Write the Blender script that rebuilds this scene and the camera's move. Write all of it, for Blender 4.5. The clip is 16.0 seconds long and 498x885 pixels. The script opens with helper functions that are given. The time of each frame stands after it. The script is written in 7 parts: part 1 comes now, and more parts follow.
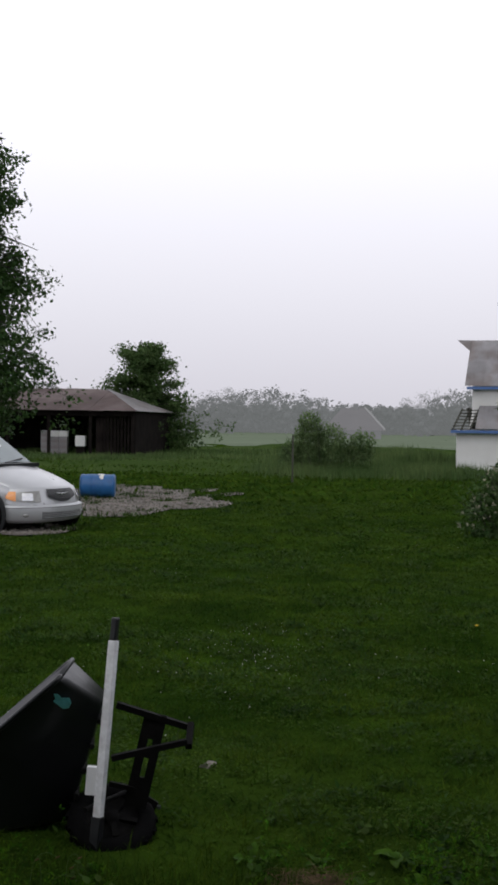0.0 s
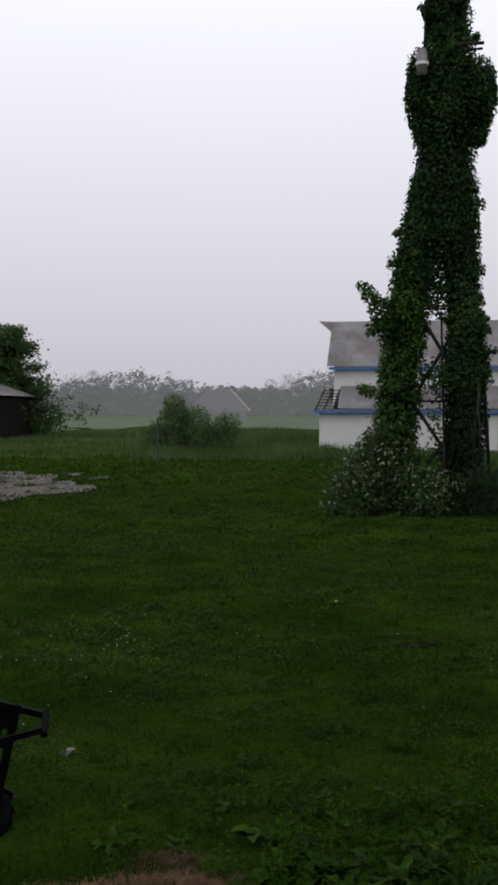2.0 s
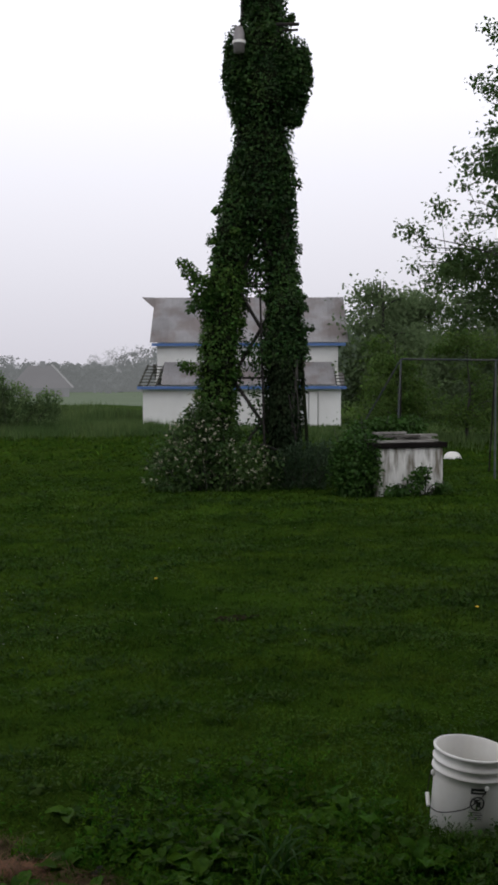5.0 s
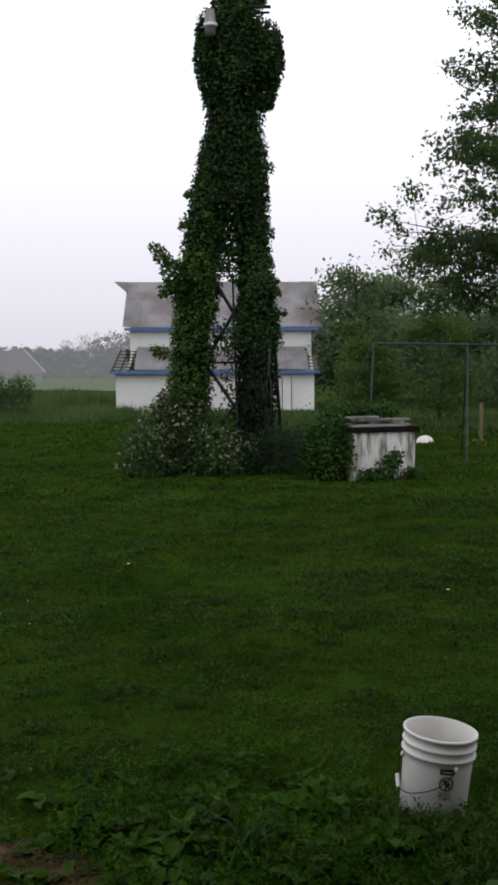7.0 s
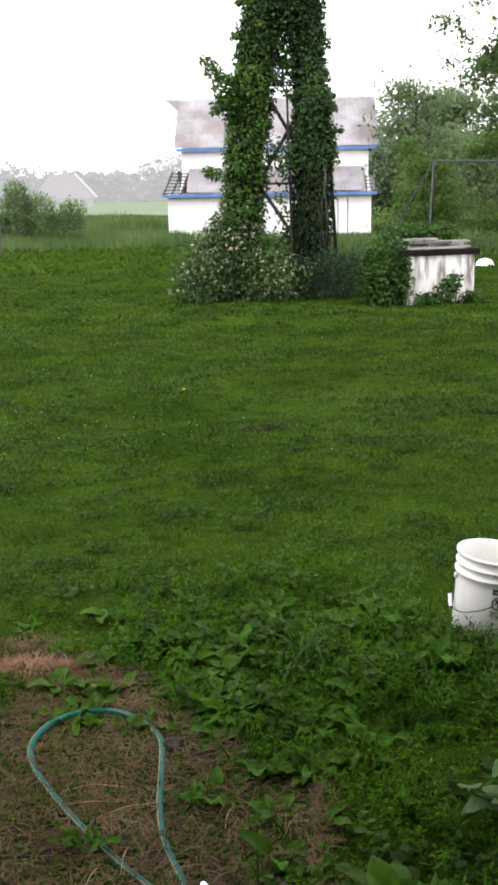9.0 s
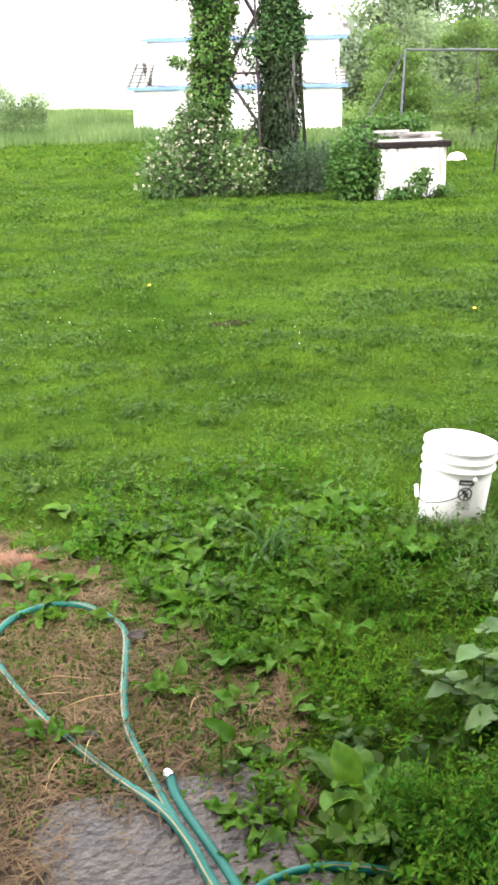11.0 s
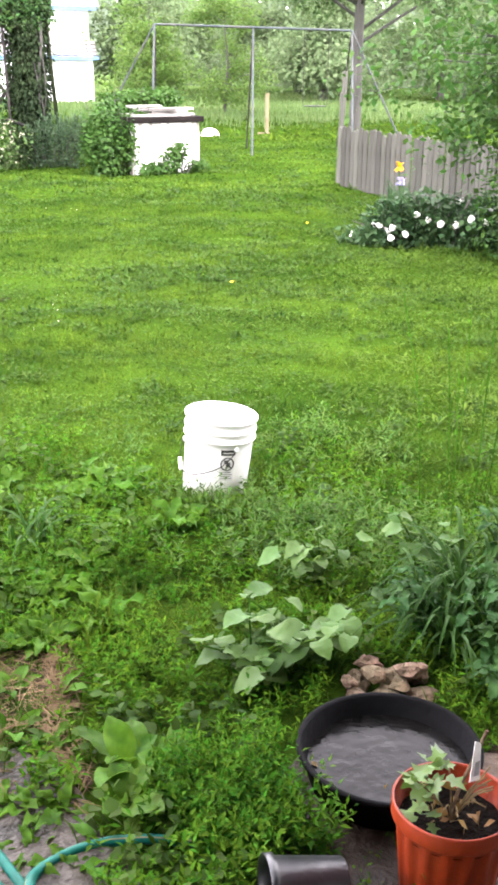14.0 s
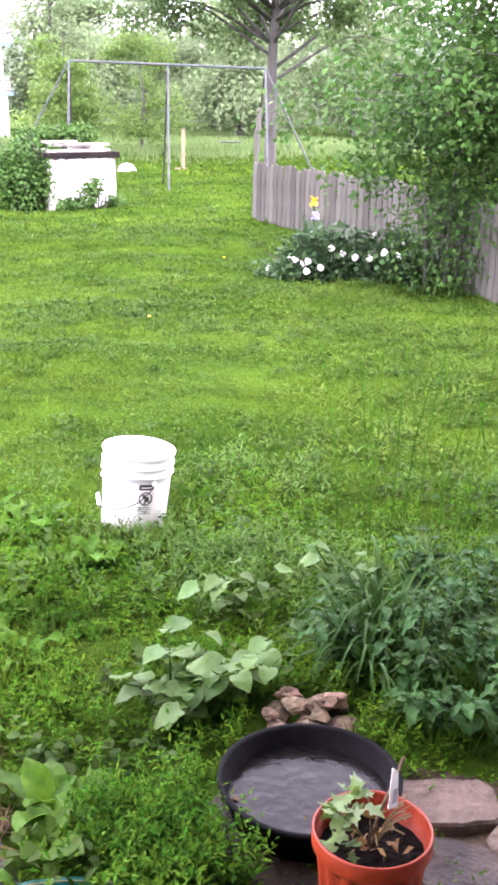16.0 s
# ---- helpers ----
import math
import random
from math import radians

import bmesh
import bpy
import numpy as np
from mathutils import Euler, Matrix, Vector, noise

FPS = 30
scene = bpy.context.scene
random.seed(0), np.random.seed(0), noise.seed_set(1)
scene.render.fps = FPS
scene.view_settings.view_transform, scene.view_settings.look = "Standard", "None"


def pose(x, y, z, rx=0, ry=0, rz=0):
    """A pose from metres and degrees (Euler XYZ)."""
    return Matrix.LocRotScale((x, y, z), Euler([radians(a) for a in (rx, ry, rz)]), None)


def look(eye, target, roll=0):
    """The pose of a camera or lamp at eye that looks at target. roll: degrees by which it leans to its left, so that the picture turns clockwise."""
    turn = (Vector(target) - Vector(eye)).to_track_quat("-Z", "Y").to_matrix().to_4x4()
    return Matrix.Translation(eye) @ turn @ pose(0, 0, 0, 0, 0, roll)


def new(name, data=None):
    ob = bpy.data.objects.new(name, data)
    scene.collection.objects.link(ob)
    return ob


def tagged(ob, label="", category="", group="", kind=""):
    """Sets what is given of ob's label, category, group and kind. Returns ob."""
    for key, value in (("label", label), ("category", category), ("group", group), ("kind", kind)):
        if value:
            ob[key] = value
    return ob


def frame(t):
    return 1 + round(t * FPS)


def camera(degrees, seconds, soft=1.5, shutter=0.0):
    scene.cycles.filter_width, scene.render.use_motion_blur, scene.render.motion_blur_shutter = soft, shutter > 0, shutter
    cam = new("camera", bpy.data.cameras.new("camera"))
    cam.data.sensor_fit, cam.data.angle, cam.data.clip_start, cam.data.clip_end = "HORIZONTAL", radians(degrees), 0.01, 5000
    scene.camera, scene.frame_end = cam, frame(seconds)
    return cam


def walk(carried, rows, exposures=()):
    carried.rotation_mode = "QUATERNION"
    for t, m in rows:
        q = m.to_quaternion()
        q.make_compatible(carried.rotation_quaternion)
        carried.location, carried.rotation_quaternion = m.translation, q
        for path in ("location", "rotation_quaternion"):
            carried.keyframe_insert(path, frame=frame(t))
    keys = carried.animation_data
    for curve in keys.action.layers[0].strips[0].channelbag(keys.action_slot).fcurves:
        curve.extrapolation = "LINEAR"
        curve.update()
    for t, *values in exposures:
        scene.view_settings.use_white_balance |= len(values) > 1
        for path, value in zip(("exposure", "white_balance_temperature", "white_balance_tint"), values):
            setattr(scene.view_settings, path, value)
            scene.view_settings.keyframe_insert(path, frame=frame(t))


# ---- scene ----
cam = camera(26.48, 16.0, soft=3.2)
# seconds, eye (m), heading to the right, pitch, lean (degrees)
ROUTE = [
    (0, -0, -0, 1.65, 0, -1, 0.86),
    (0.5, 0.007, 0.014, 1.649, 0.93, -1.47, 0.81),
    (1, 0.014, 0.017, 1.648, 2, -1.5, 0.84),
    (1.5, 0.035, 0.015, 1.649, 4.82, -1.88, -0.01),
    (2, 0.056, 0.004, 1.651, 7.23, -1.92, 0.09),
    (2.5, 0.07, -0.038, 1.655, 9.56, -2.22, 0.2),
    (3, 0.072, -0.053, 1.658, 10.51, -2.69, 0.2),
    (3.5, 0.085, -0.049, 1.659, 10.54, -2.67, 0.09),
    (4, 0.092, -0.015, 1.653, 11.6, -2.71, 0.11),
    (4.5, 0.093, -0.047, 1.658, 13.55, -3.04, -0.17),
    (5, 0.106, -0.038, 1.668, 16.69, -3.22, -0.13),
    (5.2, 0.139, -0.049, 1.667, 17.49, -3.31, -0.06),
    (6.3, 0.128, -0.047, 1.669, 18.35, -3.9, -0.2),
    (7.5, 0.11, -0.044, 1.671, 17.31, -4.48, -0.39),
    (8, 0.1, -0.038, 1.675, 15.95, -7.29, -0.34),
    (8.5, 0.117, -0.008, 1.657, 15.1, -10.65, -0.73),
    (8.7, 0.126, -0.003, 1.657, 15.04, -11.74, -0.84),
    (9.7, 0.147, 0.03, 1.63, 15.05, -16.9, -1),
    (10.8, 0.173, 0.061, 1.596, 16.16, -18.88, -1.12),
    (11, 0.178, 0.064, 1.595, 16.54, -18.75, -1.04),
    (11.5, 0.178, 0.056, 1.592, 18.43, -18.2, -0.67),
    (12, 0.185, 0.068, 1.589, 21.5, -18.29, -0.32),
    (12.5, 0.194, 0.058, 1.59, 25.18, -18.46, -0.11),
    (13, 0.191, 0.052, 1.596, 26.67, -19.08, 0.19),
    (13.5, 0.197, 0.061, 1.587, 28.24, -19.71, 0.58),
    (14, 0.202, 0.053, 1.589, 29.7, -20.05, 0.6),
    (14.5, 0.206, 0.056, 1.592, 30.54, -20.34, 0.85),
    (15, 0.204, 0.044, 1.591, 30.6, -20.06, 0.48),
    (15.5, 0.218, 0.043, 1.585, 31.91, -19.78, 0.33),
    (16, 0.212, 0.034, 1.596, 34.1, -18.23, 0.94),
]
# seconds, stops, kelvin, tint
STOPS = [(0, -0.02, 6500, 10), (1.0, -0.33, 6500, 10), (2.0, -0.30, 6500, 10), (5.2, -0.02, 6500, 10), (7.5, 0.3, 6500, 10), (8.0, 0.58, 6500, 10), (8.5, 1.1, 6550, 10), (8.7, 1.4, 6600, 11),
         (9.8, 2.8, 6750, 13), (10.8, 3.38, 6750, 14), (12.0, 3.62, 6750, 14), (13.0, 3.82, 6750, 14), (14.0, 3.91, 6680, 18), (15.0, 3.98, 6500, 26), (16, 4.05, 6280, 35)]


def sight(x, y, z, heading, pitch, lean):
    h, p = radians(heading), radians(pitch)
    way = Vector((math.sin(h) * math.cos(p), math.cos(h) * math.cos(p), math.sin(p)))
    return look((x, y, z), Vector((x, y, z)) + way, lean)


walk(cam, [(row[0], sight(*row[1:])) for row in ROUTE], STOPS)

# ---- light ----
world = bpy.data.worlds.new("overcast")
scene.world = world
world.use_nodes = True
wn, wl = world.node_tree.nodes, world.node_tree.links
wn.clear()
sky = wn.new("ShaderNodeTexSky")
sky.sky_type, sky.sun_disc = "NISHITA", False
sky.sun_elevation, sky.sun_rotation = radians(55), radians(150)
sky.air_density, sky.dust_density, sky.ozone_density = 1.0, 8.0, 1.0
grey = wn.new("ShaderNodeHueSaturation")
grey.inputs["Saturation"].default_value = 0.25
coord = wn.new("ShaderNodeTexCoord")
split = wn.new("ShaderNodeSeparateXYZ")
cover = wn.new("ShaderNodeValToRGB")
cover.color_ramp.elements[0].position, cover.color_ramp.elements[0].color = 0.48, (0.64, 0.62, 0.69, 1)
cover.color_ramp.elements[1].position, cover.color_ramp.elements[1].color = 0.70, (1.34, 1.34, 1.45, 1)
mid = cover.color_ramp.elements.new(0.55)
mid.color = (0.87, 0.86, 0.94, 1)
lid = cover.color_ramp.elements.new(1.0)
lid.color = (0.55, 0.56, 0.59, 1)
rise = wn.new("ShaderNodeMapRange")
rise.inputs[1].default_value, rise.inputs[2].default_value = -1.0, 1.0
blend = wn.new("ShaderNodeMix")
blend.data_type = "RGBA"
blend.inputs[0].default_value = 0.92
glow = wn.new("ShaderNodeMix")
glow.data_type, glow.blend_type = "RGBA", "MULTIPLY"
glow.inputs[0].default_value = 1.0
glow.inputs[7].default_value = (10, 10, 10, 1)
back = wn.new("ShaderNodeBackground")
back.inputs["Strength"].default_value = 0.1
wout = wn.new("ShaderNodeOutputWorld")
wl.new(sky.outputs[0], grey.inputs["Color"])
wl.new(coord.outputs["Generated"], split.inputs[0])
wl.new(split.outputs["Z"], rise.inputs[0])
wl.new(rise.outputs[0], cover.inputs[0])
wl.new(cover.outputs[0], glow.inputs[6])
wl.new(grey.outputs[0], blend.inputs[6])
wl.new(glow.outputs[2], blend.inputs[7])
wl.new(blend.outputs[2], back.inputs[0])
wl.new(back.outputs[0], wout.inputs[0])
sun = new("sun", bpy.data.lights.new("sun", "SUN"))
sun.data.energy, sun.data.angle, sun.data.color = 0.5, radians(40), (1.0, 0.98, 0.94)
sun.matrix_world = look((0, 0, 30), (0.5 * 0.57 * 30, -0.87 * 0.57 * 30 + 30, 0))


# ---- tools ----
rng = np.random.default_rng(7)


def ground_z(x, y):
    r = np.hypot(x, y)
    z = np.interp(r, [0, 4, 60, 100, 150, 400, 3000], [0, 0, -0.78, -0.5, -0.25, 0.6, 1.5])
    swell = 0.03 * np.sin(x * 0.9 + 1.3) * np.sin(y * 0.7) + 0.02 * np.sin(x * 0.35 - y * 0.5)
    bumps = 0.017 * np.sin(x * 2.3 + 1.7 * np.sin(y * 1.1)) * np.sin(y * 3.1 + 1.4 * np.sin(x * 0.8)) + 0.008 * np.sin(x * 5.1 - y * 4.3 + np.sin(x * 1.9))
    return z + swell * np.clip((r - 4) / 6, 0, 1) + bumps * np.clip((r - 4.2) / 2, 0, 1) * np.clip((40 - r) / 15, 0, 1)


def gz(x, y):
    return float(ground_z(np.float64(x), np.float64(y)))


def thing(name, x, y, z, label, category, group="", kind="", rz=0.0):
    ob = new(name)
    ob.empty_display_size = 0.2
    ob.matrix_basis = pose(x, y, z, 0, 0, rz)
    return tagged(ob, label, category, group, kind)


def part(name, bm, material, parent=None, label="", smooth=False):
    if isinstance(bm, bpy.types.Mesh):
        me = bm
    else:
        me = bpy.data.meshes.new(name)
        bmesh.ops.recalc_face_normals(bm, faces=bm.faces[:])
        bm.to_mesh(me)
        bm.free()
    me.materials.clear()
    me.materials.append(material)
    if smooth:
        me.polygons.foreach_set("use_smooth", [True] * len(me.polygons))
    ob = new(name, me)
    ob.parent = parent
    if label:
        tagged(ob, label)
    return ob


def mesh_of(name, verts, faces):
    """A mesh from an array of places and an array of equal-sided faces."""
    verts, faces = np.asarray(verts, np.float32), np.asarray(faces, np.int32)
    me = bpy.data.meshes.new(name)
    me.vertices.add(len(verts))
    me.vertices.foreach_set("co", verts.ravel())
    n, k = faces.shape
    me.loops.add(n * k)
    me.loops.foreach_set("vertex_index", faces.ravel())
    me.polygons.add(n)
    me.polygons.foreach_set("loop_start", np.arange(0, n * k, k, dtype=np.int32))
    me.update(calc_edges=True)
    return me


def turns(n, tilt, yaw=None, roll=0.0):
    """n rotation matrices: a leaf along +y is raised by tilt (radians), then turned to a heading."""
    yaw = rng.uniform(0, 2 * math.pi, n) if yaw is None else np.broadcast_to(yaw, n)
    tilt = np.broadcast_to(tilt, n)
    roll = rng.normal(0, 1, n) * roll
    c, s, ct, st, cr, sr = np.cos(yaw), np.sin(yaw), np.cos(tilt), np.sin(tilt), np.cos(roll), np.sin(roll)
    o, i = np.zeros(n), np.ones(n)
    rz = np.array([[c, -s, o], [s, c, o], [o, o, i]]).transpose(2, 0, 1)
    rx = np.array([[i, o, o], [o, ct, -st], [o, st, ct]]).transpose(2, 0, 1)
    ry = np.array([[cr, o, sr], [o, i, o], [-sr, o, cr]]).transpose(2, 0, 1)
    return rz @ rx @ ry


def scatter(name, shape, places, rots, sizes):
    """One mesh with the shape (verts, faces) set at many places."""
    v, f = np.asarray(shape[0], float), np.asarray(shape[1], int)
    n = len(places)
    sizes = np.broadcast_to(np.asarray(sizes, float).reshape(len(np.atleast_1d(sizes)), -1), (n, 1 if np.ndim(sizes) < 2 else 3))
    vv = v[None] * sizes[:, None, :]
    vv = np.einsum("nij,nkj->nki", rots, vv) + np.asarray(places)[:, None, :]
    ff = f[None] + (np.arange(n) * len(v))[:, None, None]
    return mesh_of(name, vv.reshape(-1, 3), ff.reshape(-1, f.shape[1]))


def joined(name, meshes):
    """Several meshes of triangles or quads made into one."""
    bm = bmesh.new()
    for me in meshes:
        bm.from_mesh(me)
        bpy.data.meshes.remove(me)
    out = bpy.data.meshes.new(name)
    bm.to_mesh(out)
    bm.free()
    return out


# leaf shapes along +y, one long
LEAF = ([(0, 0, 0), (-0.30, 0.42, 0.05), (0, 0.45, -0.03), (0.30, 0.42, 0.05), (0, 1, -0.10)], [(0, 2, 1), (0, 3, 2), (1, 2, 4), (2, 3, 4)])
ROUND = ([(0, 0, 0), (-0.36, 0.22, 0.06), (0.36, 0.22, 0.06), (-0.42, 0.58, 0.05), (0.42, 0.58, 0.05), (0, 0.5, -0.03), (0, 1, -0.12)],
         [(0, 5, 1), (0, 2, 5), (1, 5, 3), (2, 4, 5), (3, 5, 6), (5, 4, 6)])
BLADE = ([(-0.5, 0, 0), (0.5, 0, 0), (-0.35, 0.6, 0.03), (0.35, 0.6, 0.03), (0, 1, -0.12)], [(0, 1, 2), (1, 3, 2), (2, 3, 4)])
SPIKE = ([(-0.5, 0, 0), (0.5, 0, 0), (0.1, 1, 0)], [(0, 1, 2)])
SLIM = ([(0, 0, 0), (-0.13, 0.28, 0.035), (0, 0.3, 0.0), (0.13, 0.28, 0.035), (-0.12, 0.62, 0.03), (0, 0.65, -0.02), (0.12, 0.62, 0.03), (0, 1, -0.14)],
        [(0, 2, 1), (0, 3, 2), (1, 2, 5), (1, 5, 4), (2, 3, 6), (2, 6, 5), (4, 5, 7), (5, 6, 7)])
NARROW = ([(0, 0, 0), (-0.14, 0.42, 0.035), (0, 0.45, -0.01), (0.14, 0.42, 0.035), (0, 1, -0.14)], [(0, 2, 1), (0, 3, 2), (1, 2, 4), (2, 3, 4)])
WIDE = ([(0, 0, 0), (-0.44, 0.40, 0.07), (0, 0.45, -0.03), (0.44, 0.40, 0.07), (0, 1, -0.12)], [(0, 2, 1), (0, 3, 2), (1, 2, 4), (2, 3, 4)])
MAPLE = ([(0, 0, 0), (-0.30, 0.10, 0.03), (-0.20, 0.30, 0.0), (-0.50, 0.50, 0.05), (-0.20, 0.58, 0.0), (0, 1, -0.12), (0.20, 0.58, 0.0), (0.50, 0.50, 0.05), (0.20, 0.30, 0.0), (0.30, 0.10, 0.03), (0, 0.4, -0.04)],
         [(10, k, k + 1) for k in range(0, 9)] + [(10, 9, 0)])
KITE = ([(0, 0, 0), (-0.44, 0.42, 0.07), (0, 1, -0.10), (0.44, 0.42, 0.07)], [(0, 3, 1), (1, 3, 2)])
DIAMOND = ([(0, 0, 0), (-0.32, 0.5, 0.08), (0, 1, 0), (0.32, 0.5, 0.08)], [(0, 3, 1), (1, 3, 2)])


def box(bm, x0, x1, y0, y1, z0, z1, m=None):
    vs = [bm.verts.new(Vector(c) if m is None else m @ Vector(c)) for c in
          ((x0, y0, z0), (x1, y0, z0), (x1, y1, z0), (x0, y1, z0), (x0, y0, z1), (x1, y0, z1), (x1, y1, z1), (x0, y1, z1))]
    for f in ((3, 2, 1, 0), (4, 5, 6, 7), (0, 1, 5, 4), (1, 2, 6, 5), (2, 3, 7, 6), (3, 0, 4, 7)):
        bm.faces.new([vs[i] for i in f])
    return vs


def block(x0, x1, y0, y1, z0, z1, m=None, bevel=0.0):
    bm = bmesh.new()
    box(bm, x0, x1, y0, y1, z0, z1, m)
    if bevel:
        bmesh.ops.bevel(bm, geom=bm.edges[:], offset=bevel, segments=2, affect="EDGES", profile=0.5)
    return bm


def tube(bm, points, radii, sides=8, caps=True):
    """A round bar along a line of points, thick as radii say."""
    pts = [Vector(p) for p in points]
    radii = [radii] * len(pts) if isinstance(radii, (int, float)) else radii
    rings, u = [], None
    for i, p in enumerate(pts):
        d = (pts[min(i + 1, len(pts) - 1)] - pts[max(i - 1, 0)]).normalized()
        if u is None:
            u = d.orthogonal().normalized()
        u = (u - d * u.dot(d)).normalized()
        w = d.cross(u)
        rings.append([bm.verts.new(p + (u * math.cos(a) + w * math.sin(a)) * radii[i]) for a in [2 * math.pi * k / sides for k in range(sides)]])
    for a, b in zip(rings, rings[1:]):
        for k in range(sides):
            bm.faces.new((a[k], a[(k + 1) % sides], b[(k + 1) % sides], b[k]))
    if caps:
        bm.faces.new(rings[0][::-1])
        bm.faces.new(rings[-1])
    return bm


def bar(a, b, r, sides=8):
    return tube(bmesh.new(), [a, b], r, sides)


def lathe(profile, sides=40, m=None):
    """A turned body from (radius, height) pairs."""
    bm = bmesh.new()
    rings = []
    for r, z in profile:
        if r < 1e-5:
            rings.append([bm.verts.new((0, 0, z))])
        else:
            rings.append([bm.verts.new((r * math.cos(2 * math.pi * k / sides), r * math.sin(2 * math.pi * k / sides), z)) for k in range(sides)])
    for a, b in zip(rings, rings[1:]):
        for k in range(sides):
            q = [a[k % len(a)], a[(k + 1) % len(a)], b[(k + 1) % len(b)], b[k % len(b)]]
            q = list(dict.fromkeys(q))
            if len(q) > 2:
                bm.faces.new(q)
    if m is not None:
        bmesh.ops.transform(bm, matrix=m, verts=bm.verts[:])
    return bm


def smooth_line(points, steps=6):
    """A Catmull-Rom line through points."""
    p = [Vector(q) for q in points]
    p = [p[0] * 2 - p[1]] + p + [p[-1] * 2 - p[-2]]
    out = []
    for i in range(1, len(p) - 2):
        for k in range(steps):
            t = k / steps
            out.append(0.5 * (2 * p[i] + (p[i + 1] - p[i - 1]) * t + (2 * p[i - 1] - 5 * p[i] + 4 * p[i + 1] - p[i + 2]) * t * t
                              + (3 * p[i] - p[i - 1] - 3 * p[i + 1] + p[i + 2]) * t ** 3))
    return out + [p[-2]]


# ---- materials ----
def material(name, dark, light, scale=4.0, rough=0.8, bump=0.3, fine=60.0, metal=0.0, stain=None, stain_scale=1.2, stain_amount=0.5, island=0.0, leaf=0.0, coat=0.0, stretch=None, each=0.0, spec=0.5, grain=0.28):
    """Two scales of noise between two colours, a third colour in patches, and fine relief."""
    ma = bpy.data.materials.new(name)
    ma.use_nodes = True
    nodes, links = ma.node_tree.nodes, ma.node_tree.links
    shade = nodes["Principled BSDF"]
    place = nodes.new("ShaderNodeTexCoord")
    vec = place.outputs["Object"]
    if stretch:
        mp = nodes.new("ShaderNodeMapping")
        mp.inputs["Scale"].default_value = stretch
        links.new(vec, mp.inputs[0])
        vec = mp.outputs[0]

    def cloud(s, detail=5.0):
        n = nodes.new("ShaderNodeTexNoise")
        n.inputs["Scale"].default_value, n.inputs["Detail"].default_value = s, detail
        links.new(vec, n.inputs["Vector"])
        return n.outputs[0]

    def mix(fac, a, b, kind="MIX"):
        m = nodes.new("ShaderNodeMix")
        m.data_type, m.blend_type = "RGBA", kind
        for sock, value in ((m.inputs[0], fac), (m.inputs[6], a), (m.inputs[7], b)):
            if isinstance(value, (int, float)):
                sock.default_value = value
            elif isinstance(value, tuple):
                sock.default_value = (*value, 1)
            else:
                links.new(value, sock)
        return m.outputs[2]

    def spread(fac, lo, hi):
        r = nodes.new("ShaderNodeMapRange")
        r.inputs[1].default_value, r.inputs[2].default_value = lo, hi
        links.new(fac, r.inputs[0])
        return r.outputs[0]

    col = mix(spread(cloud(scale), 0.32, 0.68), dark, light)
    col = mix(spread(cloud(fine, 3.0), 0.2, 0.8), col, mix(1.0, col, (1 - grain, 1 - grain, 1 - grain), "MULTIPLY"))
    if stain:
        k = nodes.new("ShaderNodeMath")
        k.operation = "MULTIPLY"
        k.inputs[1].default_value = stain_amount
        links.new(spread(cloud(stain_scale, 6.0), 0.45, 0.62), k.inputs[0])
        col = mix(k.outputs[0], col, stain)
    for amount, node, out in ((island, "ShaderNodeNewGeometry", "Random Per Island"), (each, "ShaderNodeObjectInfo", "Random")):
        if amount:
            info = nodes.new(node)
            hsv = nodes.new("ShaderNodeHueSaturation")
            links.new(col, hsv.inputs["Color"])
            v = nodes.new("ShaderNodeMapRange")
            v.inputs[3].default_value, v.inputs[4].default_value = 1 - amount, 1 + amount
            links.new(info.outputs[out], v.inputs[0])
            links.new(v.outputs[0], hsv.inputs["Value"])
            h = nodes.new("ShaderNodeMapRange")
            h.inputs[3].default_value, h.inputs[4].default_value = 0.5 - amount * 0.05, 0.5 + amount * 0.05
            twist = nodes.new("ShaderNodeMath")
            twist.operation = "FRACT"
            times = nodes.new("ShaderNodeMath")
            times.operation = "MULTIPLY"
            times.inputs[1].default_value = 17.3
            links.new(info.outputs[out], times.inputs[0])
            links.new(times.outputs[0], twist.inputs[0])
            links.new(twist.outputs[0], h.inputs[0])
            links.new(h.outputs[0], hsv.inputs["Hue"])
            col = hsv.outputs[0]
    links.new(col, shade.inputs["Base Color"])
    rr = nodes.new("ShaderNodeMapRange")
    rr.inputs[3].default_value, rr.inputs[4].default_value = max(0.02, rough - 0.12), min(1.0, rough + 0.12)
    links.new(cloud(scale * 2.3), rr.inputs[0])
    links.new(rr.outputs[0], shade.inputs["Roughness"])
    shade.inputs["Metallic"].default_value = metal
    shade.inputs["Coat Weight"].default_value = coat
    shade.inputs["Specular IOR Level"].default_value = spec
    if bump:
        b = nodes.new("ShaderNodeBump")
        b.inputs["Strength"].default_value, b.inputs["Distance"].default_value = bump, 0.02
        links.new(cloud(fine * 0.7, 4.0), b.inputs["Height"])
        links.new(b.outputs[0], shade.inputs["Normal"])
    if leaf:
        thin = nodes.new("ShaderNodeBsdfTranslucent")
        links.new(col, thin.inputs[0])
        both = nodes.new("ShaderNodeMixShader")
        both.inputs[0].default_value = leaf
        links.new(shade.outputs[0], both.inputs[1])
        links.new(thin.outputs[0], both.inputs[2])
        links.new(both.outputs[0], nodes["Material Output"].inputs[0])
    return ma


def foliage(name, dark, light, rough=0.5, island=0.35, leaf=0.3, scale=1.5, spec=0.4, **more):
    return material(name, dark, light, scale=scale, rough=rough, bump=0.0, fine=25, island=island, leaf=leaf, spec=spec, **more)


